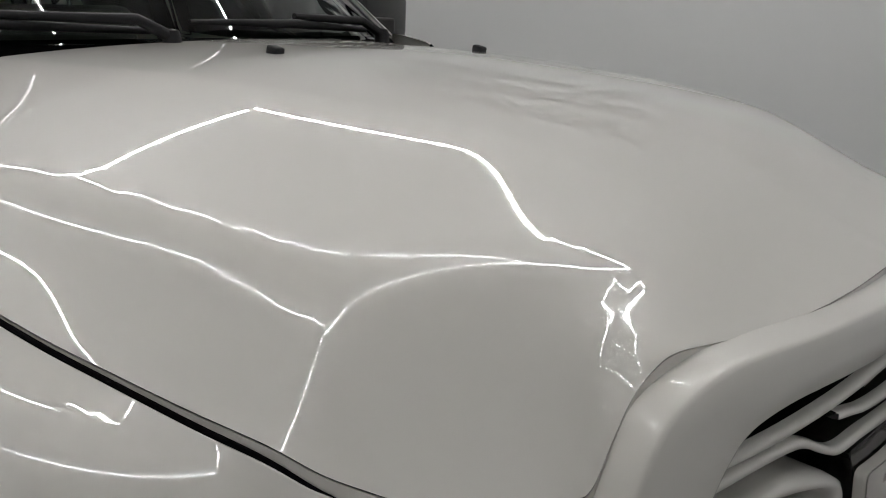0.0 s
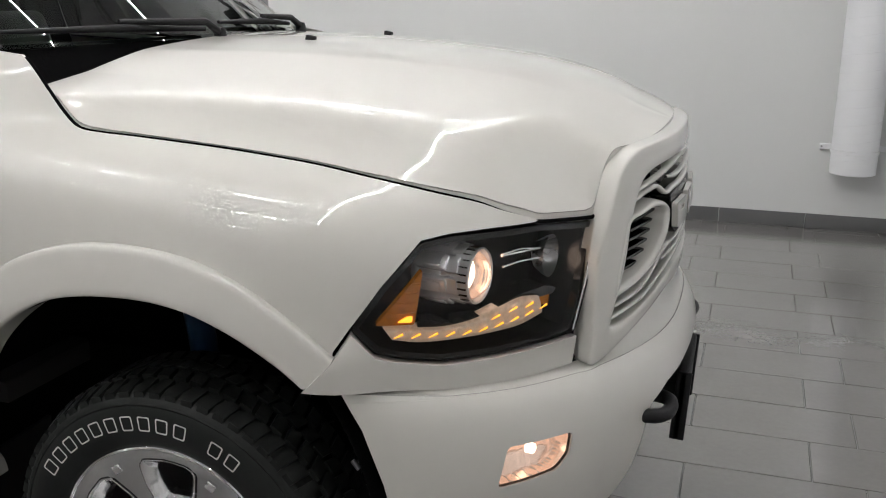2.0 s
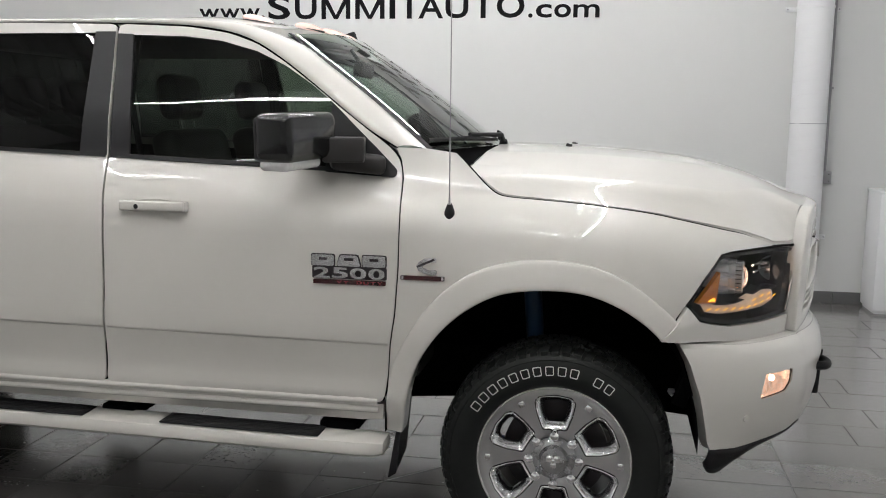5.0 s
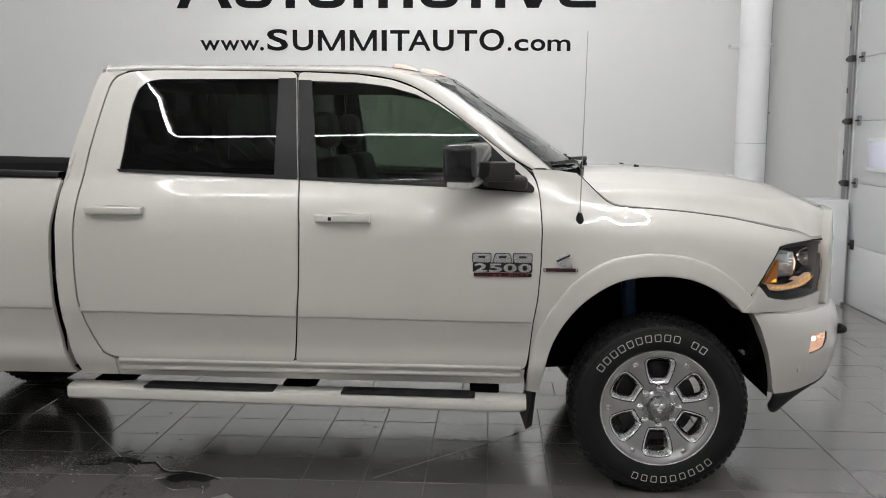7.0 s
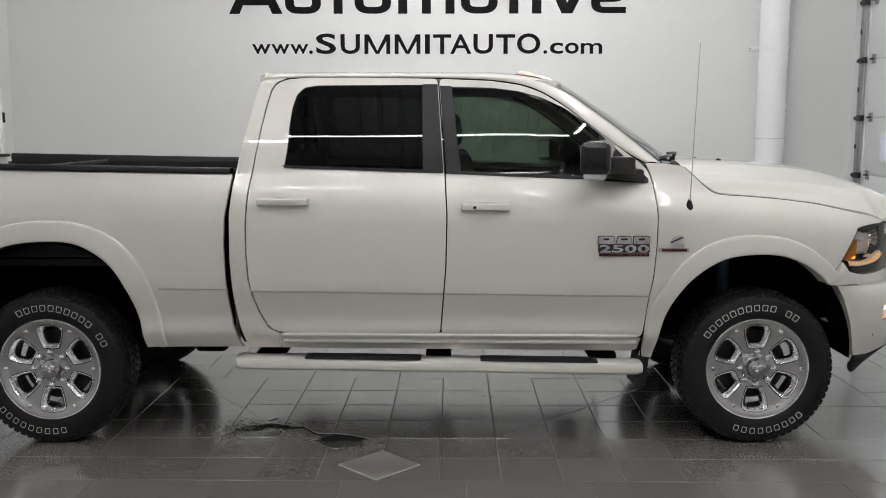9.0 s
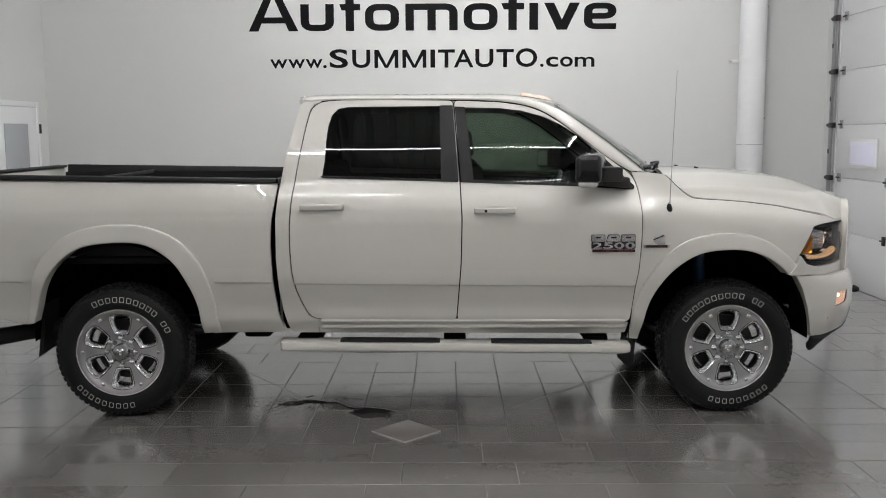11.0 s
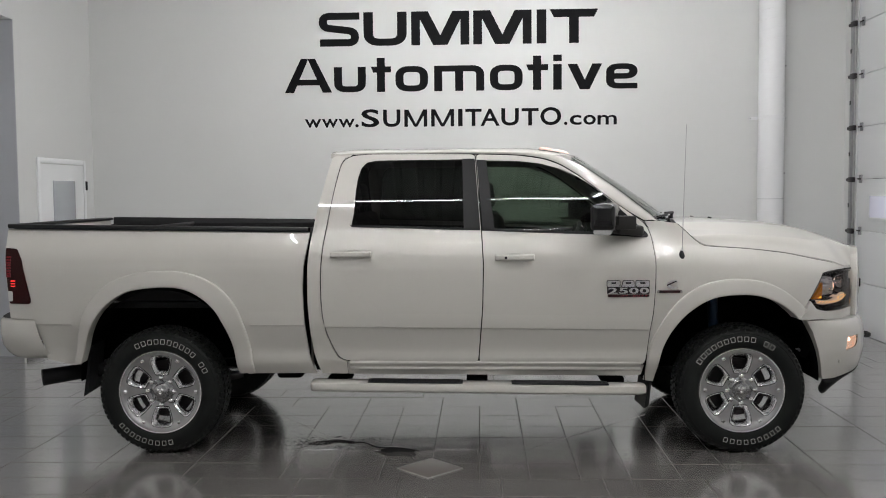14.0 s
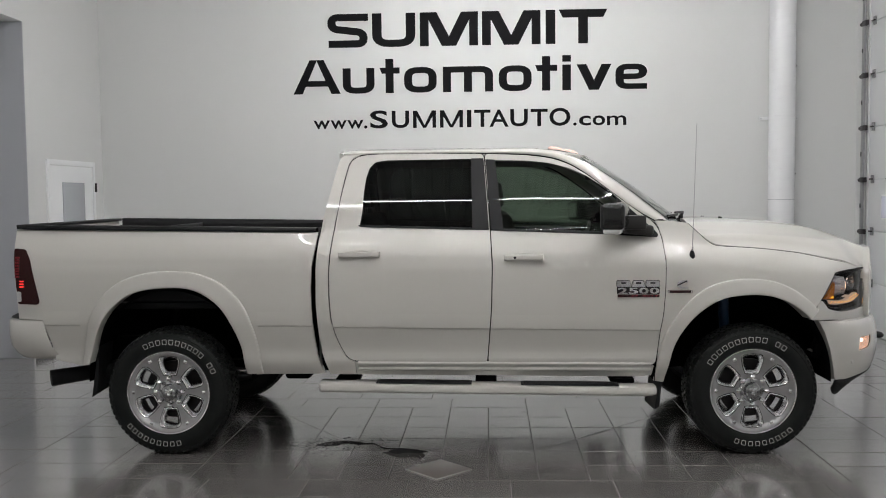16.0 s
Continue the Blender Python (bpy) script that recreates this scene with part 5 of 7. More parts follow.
RING = [((1.30, 0.940), (1.36, 0.994)), ((1.232, 0.925), (1.28, 0.978)), ((1.113, 0.892), (1.14, 0.945)), ((1.03, 0.862), (1.06, 0.935)), ((0.985, 0.858), (1.043, 0.942)), ((0.989, 0.92), (1.05, 0.965)),
        ((1.0, 1.02), (1.086, 1.05)), ((1.012, 1.12), (1.105, 1.135)), ((1.033, 1.179), (1.122, 1.18)), ((1.051, 1.224), (1.144, 1.218)), ((1.077, 1.267), (1.17, 1.241)), ((1.126, 1.296), (1.218, 1.253)),
        ((1.181, 1.304), (1.28, 1.257)), ((1.30, 1.307), (1.36, 1.258)), ((1.442, 1.308), (1.46, 1.257))]
G_OUT, G_IN = [[r[k] for r in RING] for k in (0, 1)]
G_OUT = [(a - 0.008 * smooth01((b - 0.95) / 0.1) * (b < 1.29), b + 0.006 * smooth01((b - 1.2) / 0.06)) for a, b in G_OUT]
go, gi = mirror_loop(G_OUT), mirror_loop(G_IN)
go, gi = loop_through(go + [go[0]], 4), loop_through(gi + [gi[0]], 4)
gr = new("grille")
gr.parent = truck
rows = []
for f, o in ((0.0, -0.03), (0.0, 0.014), (0.012, 0.0205), (0.035, 0.0235), (0.07, 0.025), (0.3, 0.0265), (0.6, 0.028), (0.90, 0.0285), (0.935, 0.0268), (0.96, 0.022), (0.985, 0.009), (1.0, -0.008), (1.02, -0.05)):
    rows.append([grille_skin(a[0] + (b[0] - a[0]) * f, a[1] + (b[1] - a[1]) * f, o) for a, b in zip(go, gi)])
sheet("surround", rows, PAINT, gr, "body-coloured grille surround")
panel("backing", shrink(gi[:-1], -0.01), lambda s, z, out=0.0: grille_skin(s, z, out - 0.075), DARK, gr, "black mesh backing", (), 0.06, 0.05, 0.005)


def grille_bar(name, pts, h, o, mat, deep=0.012, n=6):
    line = loop_through(pts, n)
    rows = []
    for dz, oo in ((-h, o - deep), (-h, o - 0.006), (-h * 0.7, o), (h * 0.7, o), (h, o - 0.006), (h, o - deep)):
        rows.append([grille_skin(s, z + dz, oo) for s, z in line])
    return sheet(name, rows, mat, gr)


N2 = 2 * S_NOSE
def both_ways(half):
    return half + [(N2 - a, b) for a, b in half[::-1]]


for pts, h in (([(1.130, 1.218), (1.204, 1.227), (1.288, 1.237), (1.405, 1.249), (1.50, 1.249)], 0.0052),
               ([(1.300, 1.221), (1.33, 1.2175), (1.367, 1.213), (1.477, 1.210), (1.53, 1.2085)], 0.004),
               ([(1.10, 1.194), (1.17, 1.207), (1.225, 1.212), (1.255, 1.205), (1.28, 1.193), (1.31, 1.184), (1.372, 1.187), (1.50, 1.183)], 0.0052),
               ([(1.055, 0.975), (1.095, 0.98), (1.152, 0.987), (1.2, 1.003), (1.24, 1.026), (1.27, 1.043), (1.32, 1.053), (1.368, 1.057), (1.482, 1.056)], 0.0042),
               ([(1.046, 0.950), (1.098, 0.957), (1.171, 0.966), (1.24, 0.985), (1.314, 1.003), (1.431, 1.021), (1.51, 1.024)], 0.004),
               ([(1.275, 1.032), (1.31, 1.033), (1.347, 1.033), (1.447, 1.036), (1.51, 1.037)], 0.004)):
    grille_bar("slat", both_ways(pts), h, 0.026, PAINT)
for mir in (False, True):
    mx = (lambda s: N2 - s) if mir else (lambda s: s)
    A = [(1.050, 0.990), (1.142, 1.005), (1.214, 1.024), (1.268, 1.054), (1.306, 1.09), (1.325, 1.126), (1.32, 1.148), (1.29, 1.166), (1.251, 1.178), (1.212, 1.184), (1.155, 1.174), (1.094, 1.163), (1.075, 1.12), (1.055, 1.04)]
    B = [(1.066, 1.018), (1.142, 1.034), (1.200, 1.051), (1.247, 1.080), (1.281, 1.105), (1.292, 1.132), (1.286, 1.147), (1.266, 1.156), (1.237, 1.162), (1.20, 1.165), (1.15, 1.160), (1.104, 1.152), (1.088, 1.11), (1.072, 1.05)]
    a3 = loop_through([(mx(s), z) for s, z in A + A[:1]], 4)
    b3 = loop_through([(mx(s), z) for s, z in B + B[:1]], 4)
    rows = []
    for f, o in ((0.0, -0.02), (0.0, 0.014), (0.12, 0.026), (0.4, 0.031), (0.75, 0.030), (0.95, 0.020), (1.0, -0.04)):
        rows.append([grille_skin(p[0] + (q[0] - p[0]) * f, p[1] + (q[1] - p[1]) * f, o) for p, q in zip(a3, b3)])
    sheet("side_loop", rows, PAINT, gr, "body-coloured loop")
    for k in range(6):
        z = 1.038 + k * 0.0205
        grille_bar("louvre", [(mx(1.070 + 0.006 * k), z), (mx(1.15), z + 0.002), (mx(1.205 + 0.016 * k), z + 0.005)], 0.0035, 0.002, GLOSS_BLACK, 0.03, 3)
# black centre piece in a Y, with three plain white badge blocks
Y = [(1.335, 1.172), (1.40, 1.176), (1.48, 1.174), (S_NOSE, 1.172), (N2 - 1.48, 1.174), (N2 - 1.40, 1.176), (N2 - 1.335, 1.172), (N2 - 1.345, 1.155), (N2 - 1.36, 1.09), (N2 - 1.40, 1.066), (1.40, 1.066), (1.36, 1.09), (1.345, 1.155)]
panel("centre_piece", round_loop(Y, 0.008, 2), grille_skin, GLOSS_BLACK, gr, "gloss black centre piece", (), 0.03, 0.02, 0.05, 0.024)
for k in (-1, 0, 1):
    s = S_NOSE + k * 0.160
    panel("badge_block", round_loop([(s - 0.062, 1.092), (s + 0.062, 1.092), (s + 0.062, 1.152), (s - 0.062, 1.152)], 0.010, 3), grille_skin, PAINT, gr, "plain white badge block", [round_loop([(s - 0.022, 1.126), (s + 0.022, 1.126), (s + 0.022, 1.138), (s - 0.022, 1.138)], 0.002, 2)], 0.02, 0.02, 0.014, 0.040)

# ---- front bumper ----
bump_out = softened([(0.36, -0.03), (0.42, 0.0), (0.47, 0.022), (0.55, 0.052), (0.65, 0.068), (0.74, 0.066), (0.80, 0.054), (0.84, 0.034), (0.865, 0.0), (0.90, -0.06)], 0.36, 0.9, 0.005, 0.012)


def bumper_skin(s, z, out=0.0):
    side = -1 if s <= S_NOSE else 1
    q = min(s, 2 * S_NOSE - s)
    (x, w), (nx, nw) = plan_at(q)
    k = 0.12 + 0.88 * smooth01((q - 0.40) / 0.42)
    front = 0.012 * smooth01((q - 1.0) / 0.35)
    # a soft upright ridge beside the middle section
    front += 0.007 * math.exp(-((q - 0.985) / 0.022) ** 2) * smooth01((z - 0.56) / 0.08)
    d = -(bump_out(z) * k + front + out)
    return (x + nx * d, side * max(0.0, w + nw * d), z)


bp = new("front_bumper")
bp.parent = truck
BUMP = [(0.439, 0.866), (0.48, 0.79), (0.52, 0.67), (0.558, 0.505), (0.575, 0.474), (0.676, 0.47), (0.80, 0.485), (0.95, 0.492), (1.04, 0.515), (1.10, 0.585), (1.134, 0.68), (1.158, 0.722), (1.24, 0.749), (1.404, 0.765), (S_NOSE, 0.765)]
BUMPT = [(S_NOSE, 0.848), (1.25, 0.848), (1.10, 0.848), (0.95, 0.848), (0.80, 0.848), (0.649, 0.850), (0.516, 0.860)]
half = BUMP
full = half + [(N2 - a, b) for a, b in half[-2::-1]] + [(N2 - a, b) for a, b in BUMPT[::-1]] + BUMPT[1:]
FOG = round_loop([(0.739, 0.652), (0.760, 0.742), (0.907, 0.742), (0.898, 0.692), (0.868, 0.665)], 0.012, 3)
FOGL = [(N2 - a, b) for a, b in FOG[::-1]]
PILLOW = [FOG, FOGL]
panel("bumper_shell", full, bumper_skin, PAINT, bp, "body-coloured steel bumper", PILLOW, 0.045, 0.022, 0.05)
# shelf between bumper and grille
chin_z = softened([(0.4, 0.858), (1.02, 0.858), (1.113, 0.892), (1.232, 0.925), (1.30, 0.940), (1.45, 0.95), (N2 - 1.45, 0.95), (N2 - 1.30, 0.940), (N2 - 1.232, 0.925), (N2 - 1.113, 0.892), (N2 - 1.02, 0.858), (N2 - 0.4, 0.858)], 0.4, N2 - 0.4, 0.01, 0.02)
rows = []
for u in np.linspace(0, 1, 9):
    row = []
    for s in np.linspace(0.46, N2 - 0.46, 110):
        a, b = Vector(bumper_skin(s, 0.846, 0.0)), Vector(grille_skin(s, chin_z(s), -0.012))
        q = a.lerp(b, u)
        q.z = a.z + (b.z - a.z) * u ** 2.4 + 0.006 * math.sin(math.pi * u) * (1 - u)
        row.append(tuple(q))
    rows.append(row)
sheet("bumper_top", rows, PAINT, bp)
# dark tube over the bumper paints in the shaded joint
for fl in SIDES:
    tube_part("joint_seal", [flip_y(skin(q, 0.872 - 0.004 * smooth01((q - 0.46) / 0.3), -0.012), fl) for q in np.linspace(0.445, 0.975, 22)], 0.009, DARK, bp, "dark tube drawn for the shade in the bumper joint", 8)
for fl in SIDES:
    fog = new("fog_lamp")
    fog.parent = truck
    panel("reflector", shrink(FOG, -0.004), lambda s, z, out=0.0: bumper_skin(s, z, out - 0.055 + 0.30 * abs(z - 0.70) + 0.05 * abs(s - 0.83) + 0.0025 * math.sin(s * 260)), FOG_LIT, fog, "lit reflector bowl", (), 0.012, 0.012, 0.004, 0.0, fl)
    panel("bezel", shrink(FOG, 0.0005), bumper_skin, GLOSS_BLACK, fog, "thin black bezel", [shrink(FOG, 0.0022)], 0.03, 0.02, 0.006, -0.004, fl)
    rows = [[bumper_skin(s, z, -d) for s, z in densify(FOG, 0.015) + [FOG[0]]] for d in (0.004, 0.025, 0.05)]
    sheet("bezel_wall", rows, FOG_LIT, fog, "", fl)
    panel("fog_lens", shrink(FOG, 0.001), bumper_skin, CLEAR, fog, "clear lens", (), 0.03, 0.02, 0.003, -0.006, fl)
    p = bumper_skin(0.822, 0.712, -0.045)
    v, f = lathe([(0.013, 0.006), (0.011, 0.020), (0.0005, 0.025)], 20, (0, 0, 0), "x")
    rt = Vector((0.9, -0.4, 0)).to_track_quat("X", "Z").to_matrix()
    mesh_part("bulb_glow", [tuple(Vector(p) + rt @ Vector(q)) for q in v], f, LAMP_LIT, fog, "", True, None, fl)
    # parking sensor
    q = Vector(bumper_skin(0.694, 0.585, 0.001))
    nrm = (q - Vector(bumper_skin(0.694, 0.585, -0.02))).normalized()
    q, nrm = Vector(flip_y(q, fl)), Vector(flip_y(nrm, fl))
    tube_part("parking_sensor", [q - nrm * 0.004, q + nrm * 0.003], [0.013, 0.012], PAINT, bp, "", 20)
    # dark air dam below
    rows = []
    TOP = loop_through([(0.574, 0.476), (0.590, 0.474), (0.62, 0.472), (0.66, 0.471), (0.71, 0.474), (0.80, 0.484), (0.85, 0.488), (0.95, 0.493), (1.04, 0.515)], 5)
    LOW = loop_through([(0.582, 0.420), (0.598, 0.385), (0.628, 0.369), (0.665, 0.374), (0.715, 0.404), (0.80, 0.446), (0.87, 0.462), (0.95, 0.472), (1.04, 0.495)], 5)
    for f, o in ((0.0, -0.008), (0.3, -0.012), (0.7, -0.02), (1.0, -0.03)):
        rows.append([bumper_skin(a[0] + (b[0] - a[0]) * f, a[1] + (b[1] - a[1]) * f, o) for a, b in zip(TOP, LOW)])
    sheet("air_dam", rows, BLACK_PLASTIC, bp, "black plastic air dam", fl, 0.012)
    # tow hook
    hk = new("tow_hook")
    hk.parent = truck
    pts = [(0.90, -0.450, 0.700), (0.985, -0.446, 0.700), (1.015, -0.435, 0.699), (1.032, -0.405, 0.698), (1.036, -0.365, 0.698), (1.024, -0.330, 0.698), (0.985, -0.318, 0.699), (0.90, -0.316, 0.70)]
    tube_part("loop", [flip_y(q, fl) for q in loop_through(pts, 4)], 0.017, BLACK_PLASTIC, hk, "", 10)
# lower opening and number-plate carrier
panel("lower_opening", [(0.98, 0.46), (1.30, 0.46), (N2 - 1.30, 0.46), (N2 - 0.98, 0.46), (N2 - 1.08, 0.70), (N2 - 1.16, 0.79), (1.16, 0.79), (1.08, 0.70)], lambda s, z, out=0.0: bumper_skin(s, z, out - 0.10), DARK, bp, "dark lower opening", (), 0.06, 0.04, 0.005)
pl = new("plate_carrier")
pl.parent = truck
bm = bmesh.new()
add_box(bm, (-0.014, -0.155, -0.095), (0.014, 0.155, 0.095), 0.008, pose(1.044, 0.0, 0.602, 0, 3, 0), 3)
add_box(bm, (-0.019, -0.155, -0.095), (0.019, -0.143, 0.095), 0.004, pose(1.046, 0.0, 0.602, 0, 3, 0), 2)
add_box(bm, (-0.019, 0.143, -0.095), (0.019, 0.155, 0.095), 0.004, pose(1.046, 0.0, 0.602, 0, 3, 0), 2)
part("plate", bm, BLACK_PLASTIC, pl, "blank black number plate carrier", smooth=40)
box_part("bracket", (0.93, -0.09, 0.60), (1.04, 0.09, 0.64), BLACK_PLASTIC, pl)

# ---- mirrors ----
for fl in SIDES:
    mr = new("side_mirror")
    mr.parent = truck
    M_AT = pose(-0.890, -1.045, 1.553, 2, 0, -14)
    for nm, lo, hi, mat, bev, m in (("shell", (-0.062, -0.165, -0.080), (0.085, 0.150, 0.085), GLOSS_BLACK, 0.034, M_AT),
                                    ("shell_band", (-0.066, -0.158, -0.077), (-0.010, 0.143, 0.072), BLACK_PLASTIC, 0.018, M_AT),
                                    ("glass", (-0.070, -0.118, -0.060), (-0.062, 0.110, 0.060), CHROME, 0.003, M_AT),
                                    ("turn_lens", (-0.052, -0.148, -0.108), (0.062, 0.075, -0.068), CLEAR_SOLID, 0.019, M_AT),
                                    ("hinge", (-0.060, -0.060, -0.048), (0.085, 0.075, 0.040), ARM_PLASTIC, 0.008, pose(-0.765, -0.915, 1.512, 0, 0, 12)),
                                    ("arm", (-0.11, -0.050, -0.050), (0.085, 0.060, 0.020), ARM_PLASTIC, 0.022, pose(-0.700, -0.872, 1.475, 0, 6, 22))):
        bm = bmesh.new()
        add_box(bm, lo, hi, bev, m, 4)
        if fl:
            bmesh.ops.scale(bm, vec=(1, -1, 1), verts=bm.verts[:])
            bmesh.ops.reverse_faces(bm, faces=bm.faces[:])
        part(nm, bm, mat, mr, {"turn_lens": "clear turn lamp", "shell": "gloss black shell"}.get(nm, ""), smooth=45)

# antenna on the right wing
an = new("mast_antenna")
an.parent = truck
bm = bmesh.new()
r = bmesh.ops.create_uvsphere(bm, u_segments=16, v_segments=10, radius=1.0)
for v in bm.verts:
    v.co = Vector((v.co.x * 0.021 * (1.0 if v.co.z < 0 else 1 - 0.45 * v.co.z), v.co.y * 0.020, v.co.z * 0.045)) + Vector((-0.372, -0.904, 1.288))
part("base", bm, BLACK_PLASTIC, an, "", smooth=60)
tube_part("ferrule", [(-0.372, -0.910, 1.315), (-0.371, -0.915, 1.355)], [0.006, 0.004], CHROME, an, "", 10)
tube_part("mast", [(-0.371, -0.915, 1.35), (-0.362, -0.975, 2.13)], [0.0024, 0.0016], STEEL, an, "", 8)

# ---- badges on the right and left flanks ----
for fl in SIDES:
    bd = new("door_badge")
    bd.parent = truck
    z1, z2 = 1.136, 1.094
    xs = [(-0.857, -0.775), (-0.765, -0.678), (-0.672, -0.588)]
    for k, (a, b) in enumerate(xs):
        hole = [(a + 0.026, z2 + 0.022), (b - 0.026, z2 + 0.022), (b - 0.026, z2 + 0.032), (a + 0.026, z2 + 0.032)]
        panel("badge_block", round_loop([(a, z2 + 0.002), (b, z2 + 0.002), (b - (0.012 if k == 1 else 0), z1), (a + (0.012 if k == 1 else 0), z1)], 0.008, 2), skin, EMBOSSED, bd, "plain chrome block", [hole], 0.03, 0.02, 0.008, 0.009, fl)
        # added dark plate, a little larger, paints the shadowed outline of the chrome
        panel("badge_backing", round_loop([(a - 0.003, z2 - 0.001), (b + 0.003, z2 - 0.001), (b + 0.003 - (0.012 if k == 1 else 0), z1 + 0.003), (a - 0.003 + (0.012 if k == 1 else 0), z1 + 0.003)], 0.008, 2), skin, DARK_METAL, bd, "", (), 0.03, 0.02, 0.004, 0.004, fl)
    panel("badge_backing", round_loop([(-0.857, 1.049), (-0.585, 1.049), (-0.585, 1.0945), (-0.857, 1.0945)], 0.006, 2), skin, DARK_METAL, bd, "", (), 0.05, 0.03, 0.003, 0.0015, fl)
    p0 = skin(-0.72, 1.07)
    for k, ch in enumerate("2500"):
        a = -0.852 + k * 0.067
        if fl:
            m = pose(-0.852 + (3 - k) * 0.067 + 0.060, -p0[1] + 0.003, 1.052, 90, 0, 180)
        else:
            m = pose(a, p0[1] - 0.003, 1.052, 90, 0, 0)
        font_letter("digit", ch, 0.060, 0.040, m, EMBOSSED, bd, "", 0.005, 0.03)
    panel("red_bar", round_loop([(-0.852, 1.030), (-0.588, 1.030), (-0.588, 1.047), (-0.852, 1.047)], 0.003, 2), skin, NAME_BAR, bd, "dark red name bar", (), 0.06, 0.03, 0.006, 0.006, fl)
    w = 0.0235
    for k, ch in enumerate("HEAVY DUTY"):
        if ch == " ":
            continue
        a = -0.842 + k * 0.0248
        m = pose(-0.842 + (9 - k) * 0.0248 + 0.020, -p0[1] + 0.0065, 1.0335, 90, 0, 180) if fl else pose(a, p0[1] - 0.0065, 1.0335, 90, 0, 0)
        font_letter("bar_letter", ch, 0.019, 0.0105, m, RED_BADGE, bd, "", 0.0012, 0.02)
    bd = new("engine_badge")
    bd.parent = truck
    C = [(-0.448, 1.136), (-0.408, 1.136), (-0.408, 1.122), (-0.438, 1.118), (-0.458, 1.104), (-0.438, 1.094), (-0.405, 1.094), (-0.405, 1.078), (-0.440, 1.077), (-0.470, 1.090), (-0.480, 1.105), (-0.470, 1.122)]
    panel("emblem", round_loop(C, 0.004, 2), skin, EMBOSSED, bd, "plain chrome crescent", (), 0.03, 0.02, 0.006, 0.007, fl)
    tube_part("emblem_stroke", [flip_y(skin(-0.475, 1.105, 0.010), fl), flip_y(skin(-0.415, 1.132, 0.010), fl)], 0.004, DARK_METAL, bd, "", 8)
    panel("red_bar", round_loop([(-0.535, 1.056), (-0.378, 1.056), (-0.378, 1.072), (-0.535, 1.072)], 0.003, 2), skin, NAME_BAR, bd, "dark red plain bar", (), 0.06, 0.03, 0.006, 0.006, fl)
    for a, b in ((-0.532, -0.524), (-0.389, -0.381)):
        panel("bar_end", [(a, 1.057), (b, 1.057), (b, 1.071), (a, 1.071)], skin, CHROME, bd, "", (), 0.03, 0.02, 0.004, 0.0075, fl)

# ---- running boards ----
for fl in SIDES:
    rb = new("running_board")
    rb.parent = truck
    prof = [(-0.835, 0.445), (-0.845, 0.467), (-0.945, 0.465), (-0.965, 0.457), (-0.973, 0.437), (-0.970, 0.414), (-0.955, 0.402), (-0.855, 0.402), (-0.835, 0.412)]
    rows = []
    for x, k, dz in ((-2.795, 0.0, 0.0), (-2.793, 0.75, 0.0), (-2.78, 0.95, 0.0), (-2.74, 1.0, 0.0), (-1.7, 1.0, 0.0), (-0.70, 1.0, 0.0), (-0.635, 0.9, 0.0), (-0.602, 0.70, 0.0), (-0.598, 0.0, 0.0)):
        zc = 0.4345
        rows.append([(x, -0.835 + (y + 0.835) * (0.35 + 0.65 * k) if k else -0.90, zc + (z - zc) * min(1, k * 1.15) + 0.012 * (-(x + 1.7))) for y, z in prof + prof[:1]])
    ob = sheet("step_beam", rows, PAINT, rb, "body-coloured step beam", fl)
    smooth_by_angle(ob, 35)
    for a, b in ((-2.418, -1.793), (-1.474, -0.843)):
        bm = bmesh.new()
        add_box(bm, ((a - b) / 2, -0.960, -0.002), ((b - a) / 2, -0.850, 0.006), 0.004, pose((a + b) / 2, 0, 0.4665 - 0.012 * ((a + b) / 2 + 1.7), 0, 0.69, 0))
        mm = pose((a + b) / 2, 0, 0.4665 - 0.012 * ((a + b) / 2 + 1.7), 0, 0.69, 0)
        for k in range(6):
            y0 = -0.952 + k * 0.017
            lo_, hi_ = ((a - b) / 2 + 0.02, (-y0 - 0.009 if fl else y0), 0.005), ((b - a) / 2 - 0.02, (-y0 if fl else y0 + 0.009), 0.0085)
            box_part("tread_rib", lo_, hi_, BLACK_PLASTIC, rb, "", 0.0015, mm, 1)
        if fl:
            bmesh.ops.scale(bm, vec=(1, -1, 1), verts=bm.verts[:])
            bmesh.ops.reverse_faces(bm, faces=bm.faces[:])
        part("step_pad", bm, BLACK_PLASTIC, rb, "ribbed black tread pad", smooth=35)
    for x in (-2.63, -1.70, -0.80):
        y0, y1 = ((0.55, 0.86) if fl else (-0.86, -0.55))
        box_part("bracket", (x - 0.07, y0, 0.435), (x + 0.07, y1, 0.485), DARK, rb, "", 0.008)

# ---- the bed ----
def bed_skin(s, z, out=0.0):
    return skin(s, z - 0.012, out)


midr = [((a[0] + b[0]) / 2, (a[1] + b[1]) / 2) for a, b in ((along(RR_OUT, t), along(RR_IN, t)) for t in np.linspace(0, 1, 44))]
TAIL = round_loop([(-4.830, 1.385), (-4.752, 1.376), (-4.715, 1.305), (-4.655, 1.03), (-4.665, 1.008), (-4.80, 1.012)], 0.014, 3)
BED = [(-4.838, 1.497), (-2.80, 1.461), (-2.815, 1.35), (-2.834, 1.247), (-2.842, 1.1), (-2.838, 0.914), (-2.826, 0.78), (-2.81, 0.66), (-2.782, 0.56), (-2.765, 0.53), (-3.16, 0.528)] + midr[::-1] + [(-4.40, 0.592), (-4.575, 0.633), (-4.60, 0.75), (-4.64, 0.905), (-4.80, 0.915), (-4.805, 1.0)]
